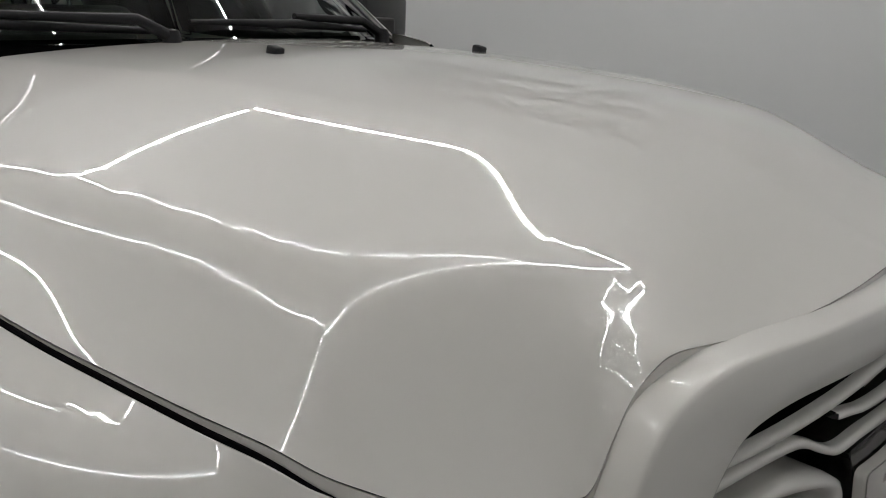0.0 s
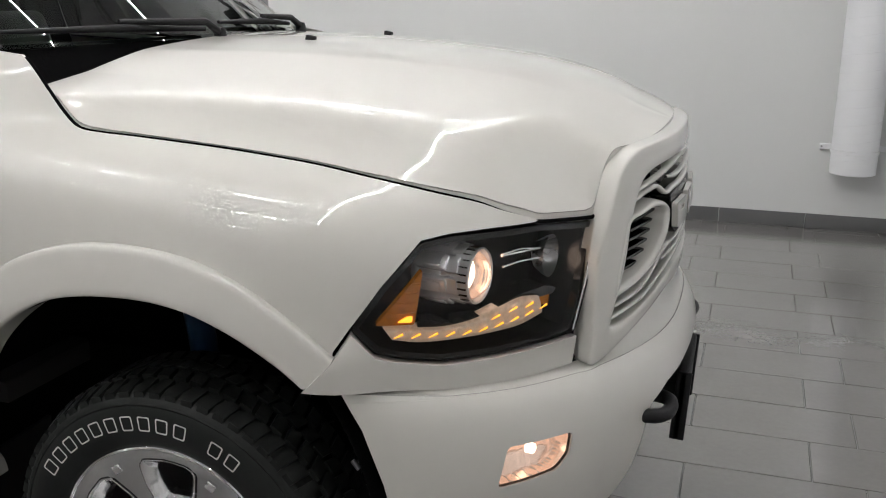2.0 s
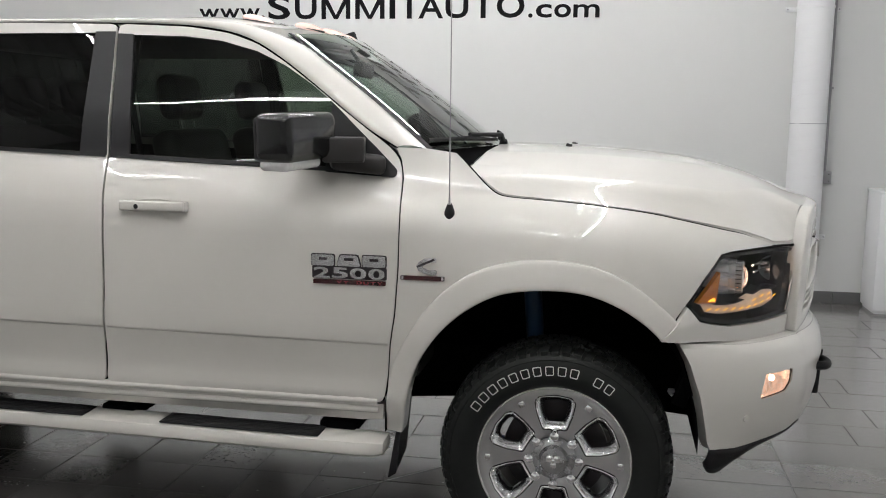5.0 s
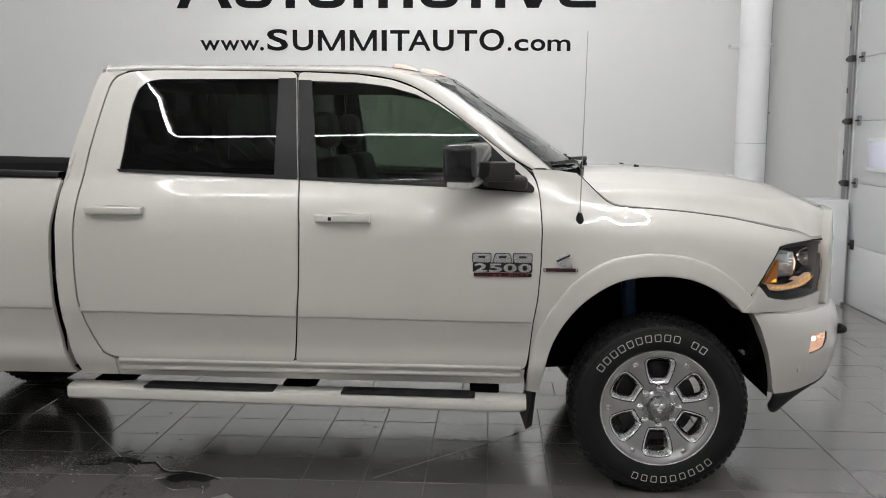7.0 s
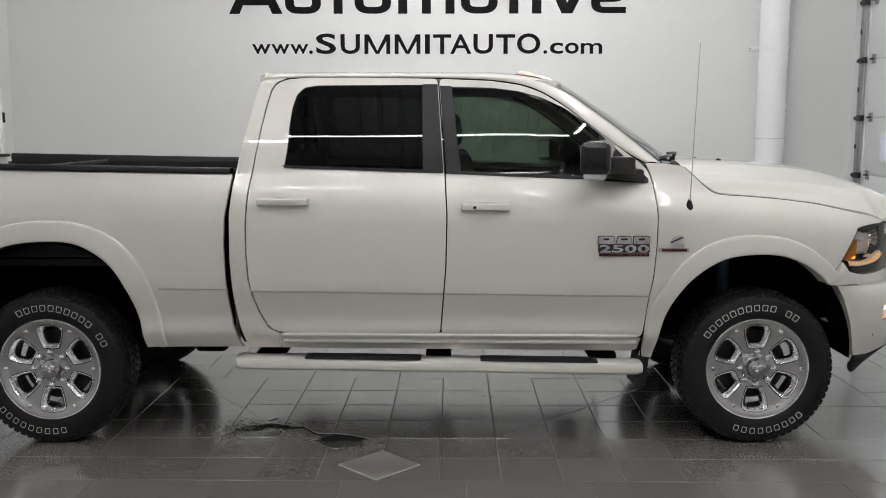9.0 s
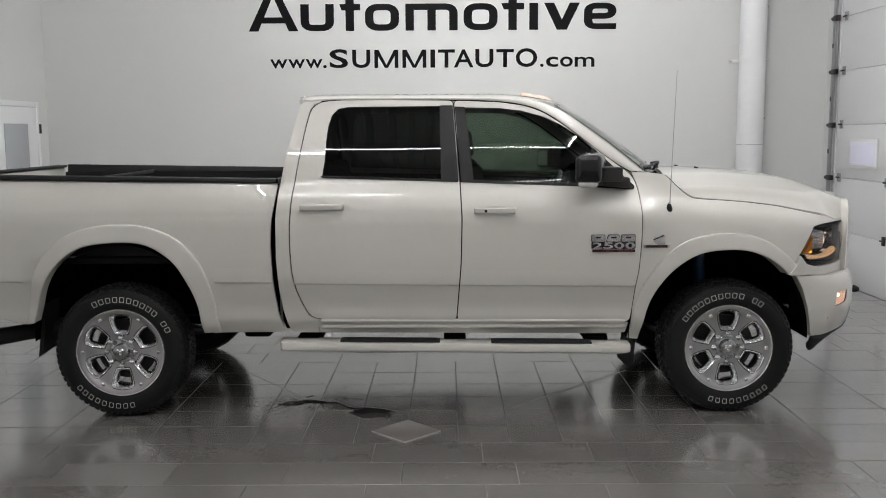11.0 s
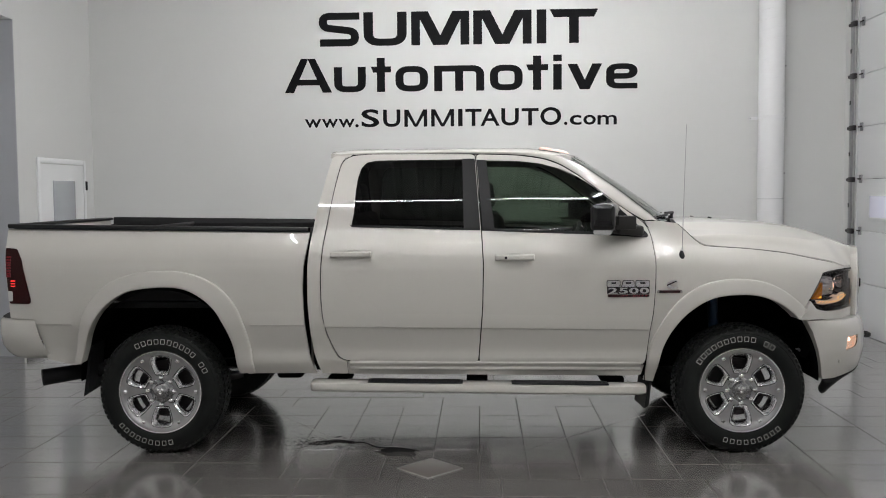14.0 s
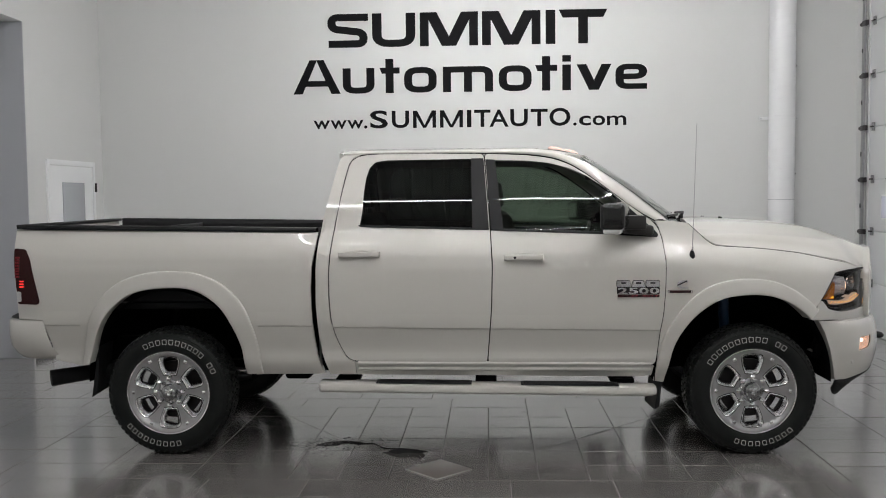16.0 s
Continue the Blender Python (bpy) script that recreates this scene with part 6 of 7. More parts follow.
for fl in SIDES:
    bs = panel("bed_side", BED, bed_skin, PAINT, truck, "", [TAIL], 0.06, 0.03, 0.03, 0.0, fl)
    flare(RR_OUT, RR_IN, fl)
    # rolled top edge and black cap
    rows = []
    for dz, o in ((-0.006, 0.0005), (0.004, -0.002), (0.009, -0.010), (0.010, -0.03)):
        rows.append([bed_skin(s, 1.461 + (1.497 - 1.461) * (s + 2.80) / (-2.038) + dz, o) for s in np.linspace(-4.838, -2.80, 30)])
    sheet("bed_top_edge", rows, PAINT, bs, "", fl)
    rows = []
    for dz, o in ((0.004, -0.006), (0.022, -0.006), (0.030, -0.014), (0.031, -0.07), (0.024, -0.085), (-0.05, -0.085)):
        rows.append([bed_skin(s, 1.461 + (1.497 - 1.461) * (s + 2.80) / (-2.038) + dz, 0)[0:1] + (bed_skin(s, 1.45, o)[1], 1.461 + (1.497 - 1.461) * (s + 2.80) / (-2.038) + dz) for s in np.linspace(-4.83, -2.81, 16)])
    sheet("rail_cap", rows, BLACK_PLASTIC, truck, "black bed rail cap", fl)
    rows = [[(s, -0.80, z) for s in np.linspace(-4.80, -2.84, 12)] for z in (1.47, 1.0)]
    sheet("bed_inner_wall", rows, BLACK_PLASTIC, truck, "black bed liner", fl)
    for a, b in ((-4.83, -4.39), (-3.195, -2.835)):
        rows = []
        for dz, o in ((0.10, -0.0006), (0.06, 0.0016), (0.002, 0.0062), (0.0, 0.0062), (-0.003, 0.0050), (-0.010, -0.001), (-0.011, -0.004)):
            rows.append([bed_skin(s, 0.862 - 0.0118 * (s + 2.68) * 0.6 + dz, o) for s in np.linspace(a + 0.2 if a < -4.5 else a, b, 10)])
        sheet("body_crease", rows, PAINT, bs, "", fl)
    # tail lamp
    tl = new("tail_lamp")
    tl.parent = truck
    panel("lens", shrink(TAIL, 0.002), bed_skin, RED_LENS, tl, "dark red lens", (), 0.03, 0.03, 0.03, 0.006, fl)
    panel("lit_block", round_loop([(-4.808, 1.12), (-4.77, 1.12), (-4.765, 1.175), (-4.808, 1.175)], 0.004, 2), bed_skin, RED_LENS, tl, "", (), 0.02, 0.02, 0.004, 0.008, fl)
    for k in range(3):
        z = 1.125 + k * 0.018
        panel("led_bar", [(-4.785, z), (-4.757, z), (-4.757, z + 0.008), (-4.785, z + 0.008)], bed_skin, RED_LIT, tl, "lit red bar", (), 0.02, 0.02, 0.003, 0.0085, fl)
    for k in range(8):
        z = 1.19 + k * 0.018
        panel("led_cell", [(-4.815, z), (-4.785, z), (-4.785, z + 0.012), (-4.815, z + 0.012)], bed_skin, RED_DIM, tl, "", (), 0.02, 0.02, 0.003, 0.008, fl)
    panel("reverse_lens", round_loop([(-4.802, 1.03), (-4.775, 1.03), (-4.775, 1.095), (-4.804, 1.10)], 0.008, 2), bed_skin, CLEAR_SOLID, tl, "clear reversing lamp", (), 0.02, 0.02, 0.003, 0.0085, fl)
    # near-black sheet painting in the shade of the slot between bed and cab
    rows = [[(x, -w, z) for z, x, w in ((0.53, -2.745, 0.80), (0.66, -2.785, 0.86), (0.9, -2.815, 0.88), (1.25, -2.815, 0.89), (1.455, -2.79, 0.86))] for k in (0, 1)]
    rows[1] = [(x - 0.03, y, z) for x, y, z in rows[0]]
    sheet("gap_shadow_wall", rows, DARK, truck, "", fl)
box_part("tailgate", (-4.855, -0.80, 0.93), (-4.80, 0.80, 1.505), PAINT, truck, "", 0.012)
box_part("tailgate_cap", (-4.862, -0.81, 1.505), (-4.785, 0.81, 1.525), BLACK_PLASTIC, truck, "black tailgate cap", 0.006)
box_part("bed_bulkhead", (-2.865, -0.85, 0.95), (-2.835, 0.85, 1.478), BLACK_PLASTIC, truck, "", 0.006)
box_part("bed_floor", (-4.80, -0.80, 0.95), (-2.86, 0.80, 0.99), BLACK_PLASTIC, truck, "", 0.004)
box_part("bed_divider", (-4.10, -0.80, 1.46), (-4.085, 0.80, 1.485), DARK_METAL, truck, "", 0.004)

# rear bumper: wraps the corner
rbp = new("rear_bumper")
rbp.parent = truck
plan_r = [(-4.610, 0.98), (-4.69, 0.99), (-4.77, 0.978), (-4.85, 0.93), (-4.91, 0.82), (-4.96, 0.60), (-4.98, 0.30), (-4.985, 0.0)]
plan_r = plan_r + [(x, -w) for x, w in plan_r[-2::-1]]
plan_r = loop_through(plan_r, 5)
rows = []
for f, o in ((0.0, -0.03), (0.02, 0.0), (0.06, 0.010), (0.4, 0.014), (0.7, 0.004), (0.9, -0.03), (1.0, -0.06), (1.0, -0.12)):
    row = []
    for i, (x, w) in enumerate(plan_r):
        top = 0.905
        side = smooth01((-4.585 - x) / 0.12)
        bot = 0.635 + 0.03 * smooth01((-4.75 - x) / 0.2)
        xx = x + (0.085 * f * (1 - smooth01((-4.585 - x) / 0.25)))
        l = math.hypot(x + 4.3, w)
        ux, uw = (x + 4.3) / l, w / l
        row.append((xx + ux * o, -(w + uw * o), top + (bot - top) * f))
    rows.append(row)
sheet("bumper_shell", rows, PAINT, rbp, "body-coloured rear bumper")
rows = [[(x * 1.0 + (0.11 if k else 0) * 1.0, -w * (0.86 if k else 0.985), 0.907 + 0.004 * k) for x, w in plan_r[6:-6]] for k in (0, 1)]
sheet("step_pad", rows, BLACK_PLASTIC, rbp, "black bumper step pad")
tube_part("tailpipe", [(-4.25, -0.60, 0.50), (-4.45, -0.72, 0.50), (-4.64, -0.84, 0.485)], [0.045, 0.052, 0.056], BLACK_PLASTIC, truck, "dark exhaust tip", 24)
v, f = lathe([(0.054, 0.0), (0.047, 0.001), (0.046, -0.12), (0.001, -0.12)], 24, (0, 0, 0), "x")
rt = Vector((-0.19, -0.12, -0.015)).to_track_quat("X", "Z").to_matrix()
mesh_part("tailpipe_bore", [tuple(Vector((-4.642, -0.841, 0.485)) + rt @ Vector(q)) for q in v], f, DARK, truck)

# ---- wheels ----
def wheel_meshes():
    """Builds one wheel about the origin, outer face towards -y; returns (name, mesh, label) for each part."""
    out = []
    top = bpy.data.objects.new("w", None)
    prof = [(0.268, 0.115), (0.282, 0.128), (0.312, 0.140), (0.350, 0.142), (0.375, 0.132), (0.396, 0.118), (0.4055, 0.102), (0.409, 0.05), (0.410, 0.0), (0.409, -0.05), (0.4055, -0.102), (0.396, -0.118), (0.382, -0.130), (0.375, -0.1325), (0.372, -0.1315), (0.352, -0.141), (0.330, -0.143), (0.312, -0.141), (0.292, -0.134), (0.284, -0.130), (0.278, -0.126), (0.272, -0.115), (0.268, -0.10)]
    v, f = lathe(prof, 96, (0, 0, 0), "y")
    bm = bmesh.new()
    tv = [bm.verts.new(p) for p in v]
    for q in f:
        bm.faces.new([tv[i] for i in q])
    bmesh.ops.recalc_face_normals(bm, faces=bm.faces[:])
    out.append((part("tyre", bm, RUBBER, None, "", smooth=30), "black all-terrain tyre with raised white lettering bars"))
    bm = bmesh.new()
    # tread blocks: five rows, the outer ones reach over the shoulder
    rnd = random.Random(4)
    for k in range(64):
        for row, (a0, a1, r0, r1) in enumerate(((-0.124, -0.078, 0.398, 0.4165), (-0.072, -0.026, 0.404, 0.4205), (-0.020, 0.020, 0.404, 0.421), (0.026, 0.072, 0.404, 0.4205), (0.078, 0.124, 0.398, 0.4165))):
            t0 = 2 * math.pi * (k + (0.5 if row % 2 else 0.0)) / 64
            dt = 2 * math.pi / 64 * (0.36 if row in (0, 4) else 0.40)
            sk = 0.012 if row in (1, 3) else -0.010
            c8 = []
            for rr, sh in ((r0 - 0.006, 1.0), (r1, 0.9)):
                for aa, s in ((a0, -1), (a1, 1)):
                    drop = 0.014 if (row == 0 and s < 0) or (row == 4 and s > 0) else 0.0
                    for e in (-1, 1):
                        t = t0 + e * dt * sh + s * sk
                        r = rr - drop
                        c8.append(bm.verts.new((r * math.cos(t), aa, r * math.sin(t))))
            i = c8
            for q in ((0, 1, 3, 2), (4, 6, 7, 5), (0, 4, 5, 1), (2, 3, 7, 6), (0, 2, 6, 4), (1, 5, 7, 3)):
                bm.faces.new([i[j] for j in q])
        # shoulder lugs on the outer side wall
        if k % 2 == 0:
            t0 = 2 * math.pi * (k + 0.5) / 64
            c8 = []
            for rr, y in ((0.398, -0.112), (0.376, -0.1275)):
                for lift in (0.0, 0.006):
                    for e in (-1, 1):
                        t = t0 + e * 2 * math.pi / 64 * 0.55
                        c8.append(bm.verts.new(((rr) * math.cos(t), y - lift, (rr) * math.sin(t))))
            i = c8
            for q in ((0, 1, 3, 2), (4, 6, 7, 5), (0, 4, 5, 1), (2, 3, 7, 6), (0, 2, 6, 4), (1, 5, 7, 3)):
                bm.faces.new([i[j] for j in q])
    bmesh.ops.recalc_face_normals(bm, faces=bm.faces[:])
    blocks = part("tread_block", bm, RUBBER, None, "", smooth=30)
    blocks["kind"] = "stuff"
    out.append((blocks, "chunky black tread blocks"))
    # rim face: a dished disc with six windows
    def dish(a, b, o=0.0):
        r = math.hypot(a, b)
        y = -0.105 + 0.020 * (1 - smooth01((r - 0.07) / 0.15)) - 0.020 * smooth01((r - 0.205) / 0.04) + 0.030 * smooth01((0.075 - r) / 0.02)
        return (a, y - o, b)
    ring = [(0.247 * math.cos(t), 0.247 * math.sin(t)) for t in np.linspace(0, 2 * math.pi, 96, endpoint=False)]
    wins = []
    for k in range(6):
        c = math.pi / 2 + k * math.pi / 3
        w = []
        for r, da in ((0.110, -18.5), (0.16, -18.8), (0.202, -17), (0.2145, -12.5), (0.2165, 0), (0.2145, 12.5), (0.202, 17), (0.16, 18.8), (0.110, 18.5), (0.105, 0)):
            t = c + radians(da)
            w.append((r * math.cos(t), r * math.sin(t)))
        wins.append(round_loop(w, 0.007, 3))
    out.append((panel("rim_face", ring, dish, RIM_ALLOY, None, "", wins, 0.018, 0.018, 0.012), "polished six-window alloy face"))
    # bright pockets round the windows
    for w in wins:
        lw = densify(w, 0.012)
        rows = []
        cx, cy = sum(p[0] for p in w) / len(w), sum(p[1] for p in w) / len(w)
        for f_, d in ((1.11, 0.001), (1.10, -0.003), (1.05, -0.0035), (1.0, -0.001), (0.94, 0.004), (0.72, 0.020), (0.69, 0.026), (0.68, 0.05)):
            row = []
            for a, b in lw + lw[:1]:
                x, z = cx + (a - cx) * f_, cy + (b - cy) * f_
                p = dish(x, z)
                row.append((x, p[1] + d, z))
            rows.append(row)
        out.append((smooth_by_angle(sheet("window_pocket", rows, POCKET_CHROME), 50), "chromed pocket"))
        # thin black tube traces the groove round the window
        groove = []
        for a, b in lw + lw[:1]:
            x, z = cx + (a - cx) * 1.135, cy + (b - cy) * 1.135
            groove.append((x, dish(x, z)[1] + 0.0006, z))
        out.append((tube_part("groove", groove, 0.0021, BLACK_PLASTIC, None, "", 6), "thin dark groove line"))
    out.append((lathe_part("rim_lip", [(0.2455, -0.122), (0.248, -0.127), (0.253, -0.1285), (0.2568, -0.124), (0.255, -0.112), (0.246, -0.09)], CHROME, None, "", 96), "chrome rim lip"))
    out.append((lathe_part("rim_barrel", [(0.246, -0.10), (0.228, -0.08), (0.222, 0.06), (0.246, 0.112)], DARK_METAL, None, "", 64), ""))
    out.append((lathe_part("brake_disc", [(0.06, 0.0), (0.175, 0.0), (0.175, 0.02), (0.06, 0.02)], DARK_METAL, None, "", 48), ""))
    out.append((lathe_part("hub", [(0.001, -0.08), (0.075, -0.08), (0.085, -0.03), (0.08, 0.1), (0.001, 0.1)], DARK, None, "", 32), ""))
    out.append((lathe_part("centre_cap", [(0.0005, -0.128), (0.030, -0.127), (0.042, -0.122), (0.047, -0.112), (0.049, -0.098), (0.060, -0.094), (0.072, -0.086)], ALLOY, None, "", 40), "domed centre cap"))
    bm = bmesh.new()
    for a, b, s in ((-0.012, 0.010, 0.013), (0.012, 0.010, 0.013), (0.0, -0.012, 0.011), (0.0, 0.004, 0.009)):
        r = bmesh.ops.create_uvsphere(bm, u_segments=12, v_segments=8, radius=1)
        for q in r["verts"]:
            q.co = Vector((a + q.co.x * s, -0.1255 + q.co.y * 0.007, b + q.co.z * s * 1.15))
    out.append((part("cap_emblem", bm, CHROME, None, "", smooth=60), "plain raised emblem"))
    for k in range(8):
        t = math.pi / 8 + k * math.pi / 4 + 0.39
        ox, oz = 0.0825 * math.cos(t), 0.0825 * math.sin(t)
        out.append((lathe_part("lug_nut", [(0.0005, -0.122), (0.009, -0.121), (0.015, -0.115), (0.0162, -0.095), (0.0175, -0.082)], CHROME, None, "", 12, (ox, 0, oz)), "chrome lug nut"))
    for k in range(6):
        t = math.pi / 2 + math.pi / 6 + k * math.pi / 3
        m = Matrix.Rotation(-t, 4, "Y")
        bm = bmesh.new()
        add_box(bm, (0.207, -0.1265, -0.011), (0.226, -0.118, 0.011), 0.003, m)
        out.append((part("rim_notch", bm, CHROME, None, "", smooth=40), ""))
    # white outlined bars standing for the tyre's words
    for words, c0, r, st, up in (((10, 2), 101, 0.338, 7.4, True), ((9,), -78, 0.338, 7.6, False)):
        total = sum(words) + (len(words) - 1)
        i = 0
        for wi, cnt in enumerate(words):
            for j in range(cnt):
                ang = c0 - (i - (total - 1) / 2) * st * (1 if up else -1)
                i += 1
                t = radians(ang)
                hw, hh, th = 0.0150 if up else 0.0140, 0.0170 if up else 0.0160, 0.0034
                def at(u, w):
                    rr = r + w
                    tt = t - u / r
                    return (rr * math.cos(tt), -0.1445, rr * math.sin(tt))
                o4 = round_loop([(-hw, -hh), (hw, -hh), (hw, hh), (-hw, hh)], 0.005, 2)
                i4 = round_loop([(-hw + th, -hh + th), (hw - th, -hh + th), (hw - th, hh - th), (-hw + th, hh - th)], 0.003, 2)
                rows = [[at(*p) for p in o4 + o4[:1]], [at(*p) for p in i4 + i4[:1]]]
                out.append((sheet("white_bar", rows, WHITE_RUBBER), ""))
            i += 1
    return out


WHEEL = wheel_meshes()
for (x, y, turn) in ((0.018, -0.795, 0), (-3.79, -0.845, 31), (0.018, 0.795, 20), (-3.79, 0.845, 40)):
    w = new("wheel")
    w.parent = truck
    for o, lab in WHEEL:
        c = o.copy()
        scene.collection.objects.link(c)
        c.parent = w
        if o.name.split(".")[0] not in ("tyre", "tread_block", "white_bar", "hub"):
            c.scale = (1.09, 1.0, 1.09)
        if o.name.split(".")[0] in ("tyre", "tread_block", "white_bar"):
            c.matrix_basis = pose(0, 0, 0, 0, turn, 0)
        if lab:
            c["label"] = lab
    w.matrix_basis = pose(x, y, 0.414, 0, 0, 180 if y > 0 else 0) 
for o, lab in WHEEL:
    bpy.data.objects.remove(o)

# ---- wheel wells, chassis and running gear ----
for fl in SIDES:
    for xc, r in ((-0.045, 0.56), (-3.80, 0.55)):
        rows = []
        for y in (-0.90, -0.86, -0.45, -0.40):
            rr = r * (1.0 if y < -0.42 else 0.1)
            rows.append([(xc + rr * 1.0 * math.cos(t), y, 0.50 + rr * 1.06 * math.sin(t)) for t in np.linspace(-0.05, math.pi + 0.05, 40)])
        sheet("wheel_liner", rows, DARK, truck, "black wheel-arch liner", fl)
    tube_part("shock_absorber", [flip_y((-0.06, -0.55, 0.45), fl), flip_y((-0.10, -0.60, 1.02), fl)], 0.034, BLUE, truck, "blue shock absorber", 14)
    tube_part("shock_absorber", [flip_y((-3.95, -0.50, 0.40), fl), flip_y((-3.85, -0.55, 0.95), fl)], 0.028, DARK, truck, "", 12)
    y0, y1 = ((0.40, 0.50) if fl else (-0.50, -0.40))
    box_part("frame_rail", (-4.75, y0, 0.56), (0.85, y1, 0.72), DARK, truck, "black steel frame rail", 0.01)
    mf = new("mud_flap")
    mf.parent = truck
    for xa, za, xb, zb in ((-0.560, 0.53, -0.605, 0.28), (-4.300, 0.70, -4.355, 0.36)):
        bm = bmesh.new()
        wide = 0.13
        pts = [(xa, za), (xa + 0.012, za), (xb + 0.035, zb + 0.02), (xb + 0.004, zb)]
        vs0 = [bm.verts.new((x, -0.865, z)) for x, z in pts]
        vs1 = [bm.verts.new((x - 0.02, -0.865 + 0.27, z)) for x, z in pts]
        bm.faces.new(vs0)
        bm.faces.new(vs1[::-1])
        for i in range(4):
            bm.faces.new((vs0[i], vs1[i], vs1[(i + 1) % 4], vs0[(i + 1) % 4]))
        if fl:
            bmesh.ops.scale(bm, vec=(1, -1, 1), verts=bm.verts[:])
        bmesh.ops.recalc_face_normals(bm, faces=bm.faces[:])
        part("flap", bm, BLACK_PLASTIC, mf, "black mud flap")
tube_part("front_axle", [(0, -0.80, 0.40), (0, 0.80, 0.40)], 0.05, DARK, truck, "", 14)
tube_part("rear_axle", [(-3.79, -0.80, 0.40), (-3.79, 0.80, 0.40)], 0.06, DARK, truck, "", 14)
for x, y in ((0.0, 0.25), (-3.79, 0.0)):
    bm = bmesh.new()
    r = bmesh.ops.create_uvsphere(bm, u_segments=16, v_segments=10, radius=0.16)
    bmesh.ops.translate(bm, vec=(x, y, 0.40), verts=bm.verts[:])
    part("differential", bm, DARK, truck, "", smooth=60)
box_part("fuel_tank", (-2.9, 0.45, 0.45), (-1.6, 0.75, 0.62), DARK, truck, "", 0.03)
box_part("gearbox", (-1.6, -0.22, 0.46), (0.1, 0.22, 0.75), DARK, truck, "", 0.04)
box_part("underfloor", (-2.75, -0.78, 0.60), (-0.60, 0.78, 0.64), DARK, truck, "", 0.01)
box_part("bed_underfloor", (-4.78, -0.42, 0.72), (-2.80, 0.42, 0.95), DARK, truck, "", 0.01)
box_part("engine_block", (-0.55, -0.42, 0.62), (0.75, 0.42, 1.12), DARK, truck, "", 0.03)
tube_part("exhaust_pipe", [(-0.6, -0.3, 0.52), (-2.6, -0.34, 0.52), (-3.3, -0.36, 0.56), (-4.0, -0.56, 0.62), (-4.3, -0.60, 0.52)], 0.045, DARK_METAL, truck, "", 12)
for fl in SIDES:
    y0, y1 = ((0.72, 0.80) if fl else (-0.80, -0.72))
    box_part("bumper_bracket", (-0.026, y0, -0.085), (0.026, y1, 0.085), DARK, truck, "black bumper bracket", 0.010, pose(0.476, 0, 0.690, 0, 20, 0))
    box_part("bracket_tab", (0.415, y0 + 0.02, 0.652), (0.447, y1 - 0.02, 0.660), STEEL, truck, "bright steel tab", 0.002)
    tube_part("tab_edge", [(0.413, y0 if not fl else y1, 0.668), (0.428, y0 if not fl else y1, 0.650)], 0.006, STEEL, truck, "", 8)
box_part("hitch", (-4.9, -0.06, 0.50), (-4.5, 0.06, 0.58), DARK, truck, "", 0.006)
box_part("spring_hanger", (-3.05, -0.80, 0.47), (-2.88, -0.50, 0.56), DARK, truck, "", 0.02)

# ---- cab interior ----
box_part("cabin_floor", (-2.70, -0.80, 0.66), (-0.50, 0.80, 0.72), CLOTH, truck, "", 0.01)
box_part("headliner", (-2.60, -0.66, 1.915), (-1.15, 0.66, 1.93), LINER, truck, "pale headliner", 0.006)
rows = [[(-0.62 + 0.10 * (1 - u * u) - dx, 0.78 * u, z) for u in np.linspace(-1, 1, 15)] for dx, z in ((-0.10, 1.49), (0.05, 1.48), (0.22, 1.44), (0.30, 1.36), (0.30, 1.0))]
sheet("dashboard", rows, CLOTH, truck, "dark dashboard")
v, f = [], []
sw = bmesh.new()
cst, ax = Vector((-0.98, 0.40, 1.30)), Vector((-0.88, 0, 0.47)).normalized()
e1, e2 = Vector((0, 1, 0)), ax.cross(Vector((0, 1, 0)))
add_tube(sw, [cst + 0.19 * (math.cos(t) * e1 + math.sin(t) * e2) for t in np.linspace(0, 2 * math.pi, 33)], 0.016, 10, False)
add_tube(sw, [cst - e1 * 0.18, cst + e1 * 0.18], 0.02, 8)
add_tube(sw, [cst, cst - ax * 0.30], 0.03, 8)
part("steering_wheel", sw, LEATHER, truck, "dark steering wheel", smooth=60)
bm = bmesh.new()
add_box(bm, (-0.02, -0.11, -0.035), (0.02, 0.11, 0.035), 0.012, pose(-0.93, 0.0, 1.83, 0, 10, 0))
add_tube(bm, [(-0.93, 0, 1.83), (-0.99, 0, 1.92)], 0.008, 8)
part("rear_view_mirror", bm, BLACK_PLASTIC, truck, "", smooth=40)


def seat(x, y, w, bench=False):
    st = new("bench_seat" if bench else "front_seat")
    st.parent = truck
    box_part("cushion", (x - 0.02, y - w / 2, 0.86), (x + 0.48, y + w / 2, 1.05), LEATHER, st, "", 0.05, None, 3)
    bm = bmesh.new()
    add_box(bm, (-0.07, -w / 2, 0.0), (0.06, w / 2, 0.60), 0.05, pose(x - 0.02, y, 0.98, 0, -14, 0), 3)
    part("backrest", bm, LEATHER, st, "", smooth=50)
    for yy in ((y - w / 2 + 0.24, y, y + w / 2 - 0.24) if bench else (y,)):
        hr = box_part("headrest", (-0.05, -0.135, 0.0), (0.05, 0.135, 0.19), LEATHER, st, "", 0.045, pose(x - 0.19, yy, 1.60, 0, -8, 0), 4)
        for d in (-0.06, 0.06):
            tube_part("post", [(x - 0.165, yy + d, 1.54), (x - 0.185, yy + d, 1.63)], 0.007, CHROME, hr, "", 8)


seat(-1.42, -0.40, 0.52)
seat(-1.42, 0.40, 0.52)
seat(-2.42, 0.0, 1.42, True)
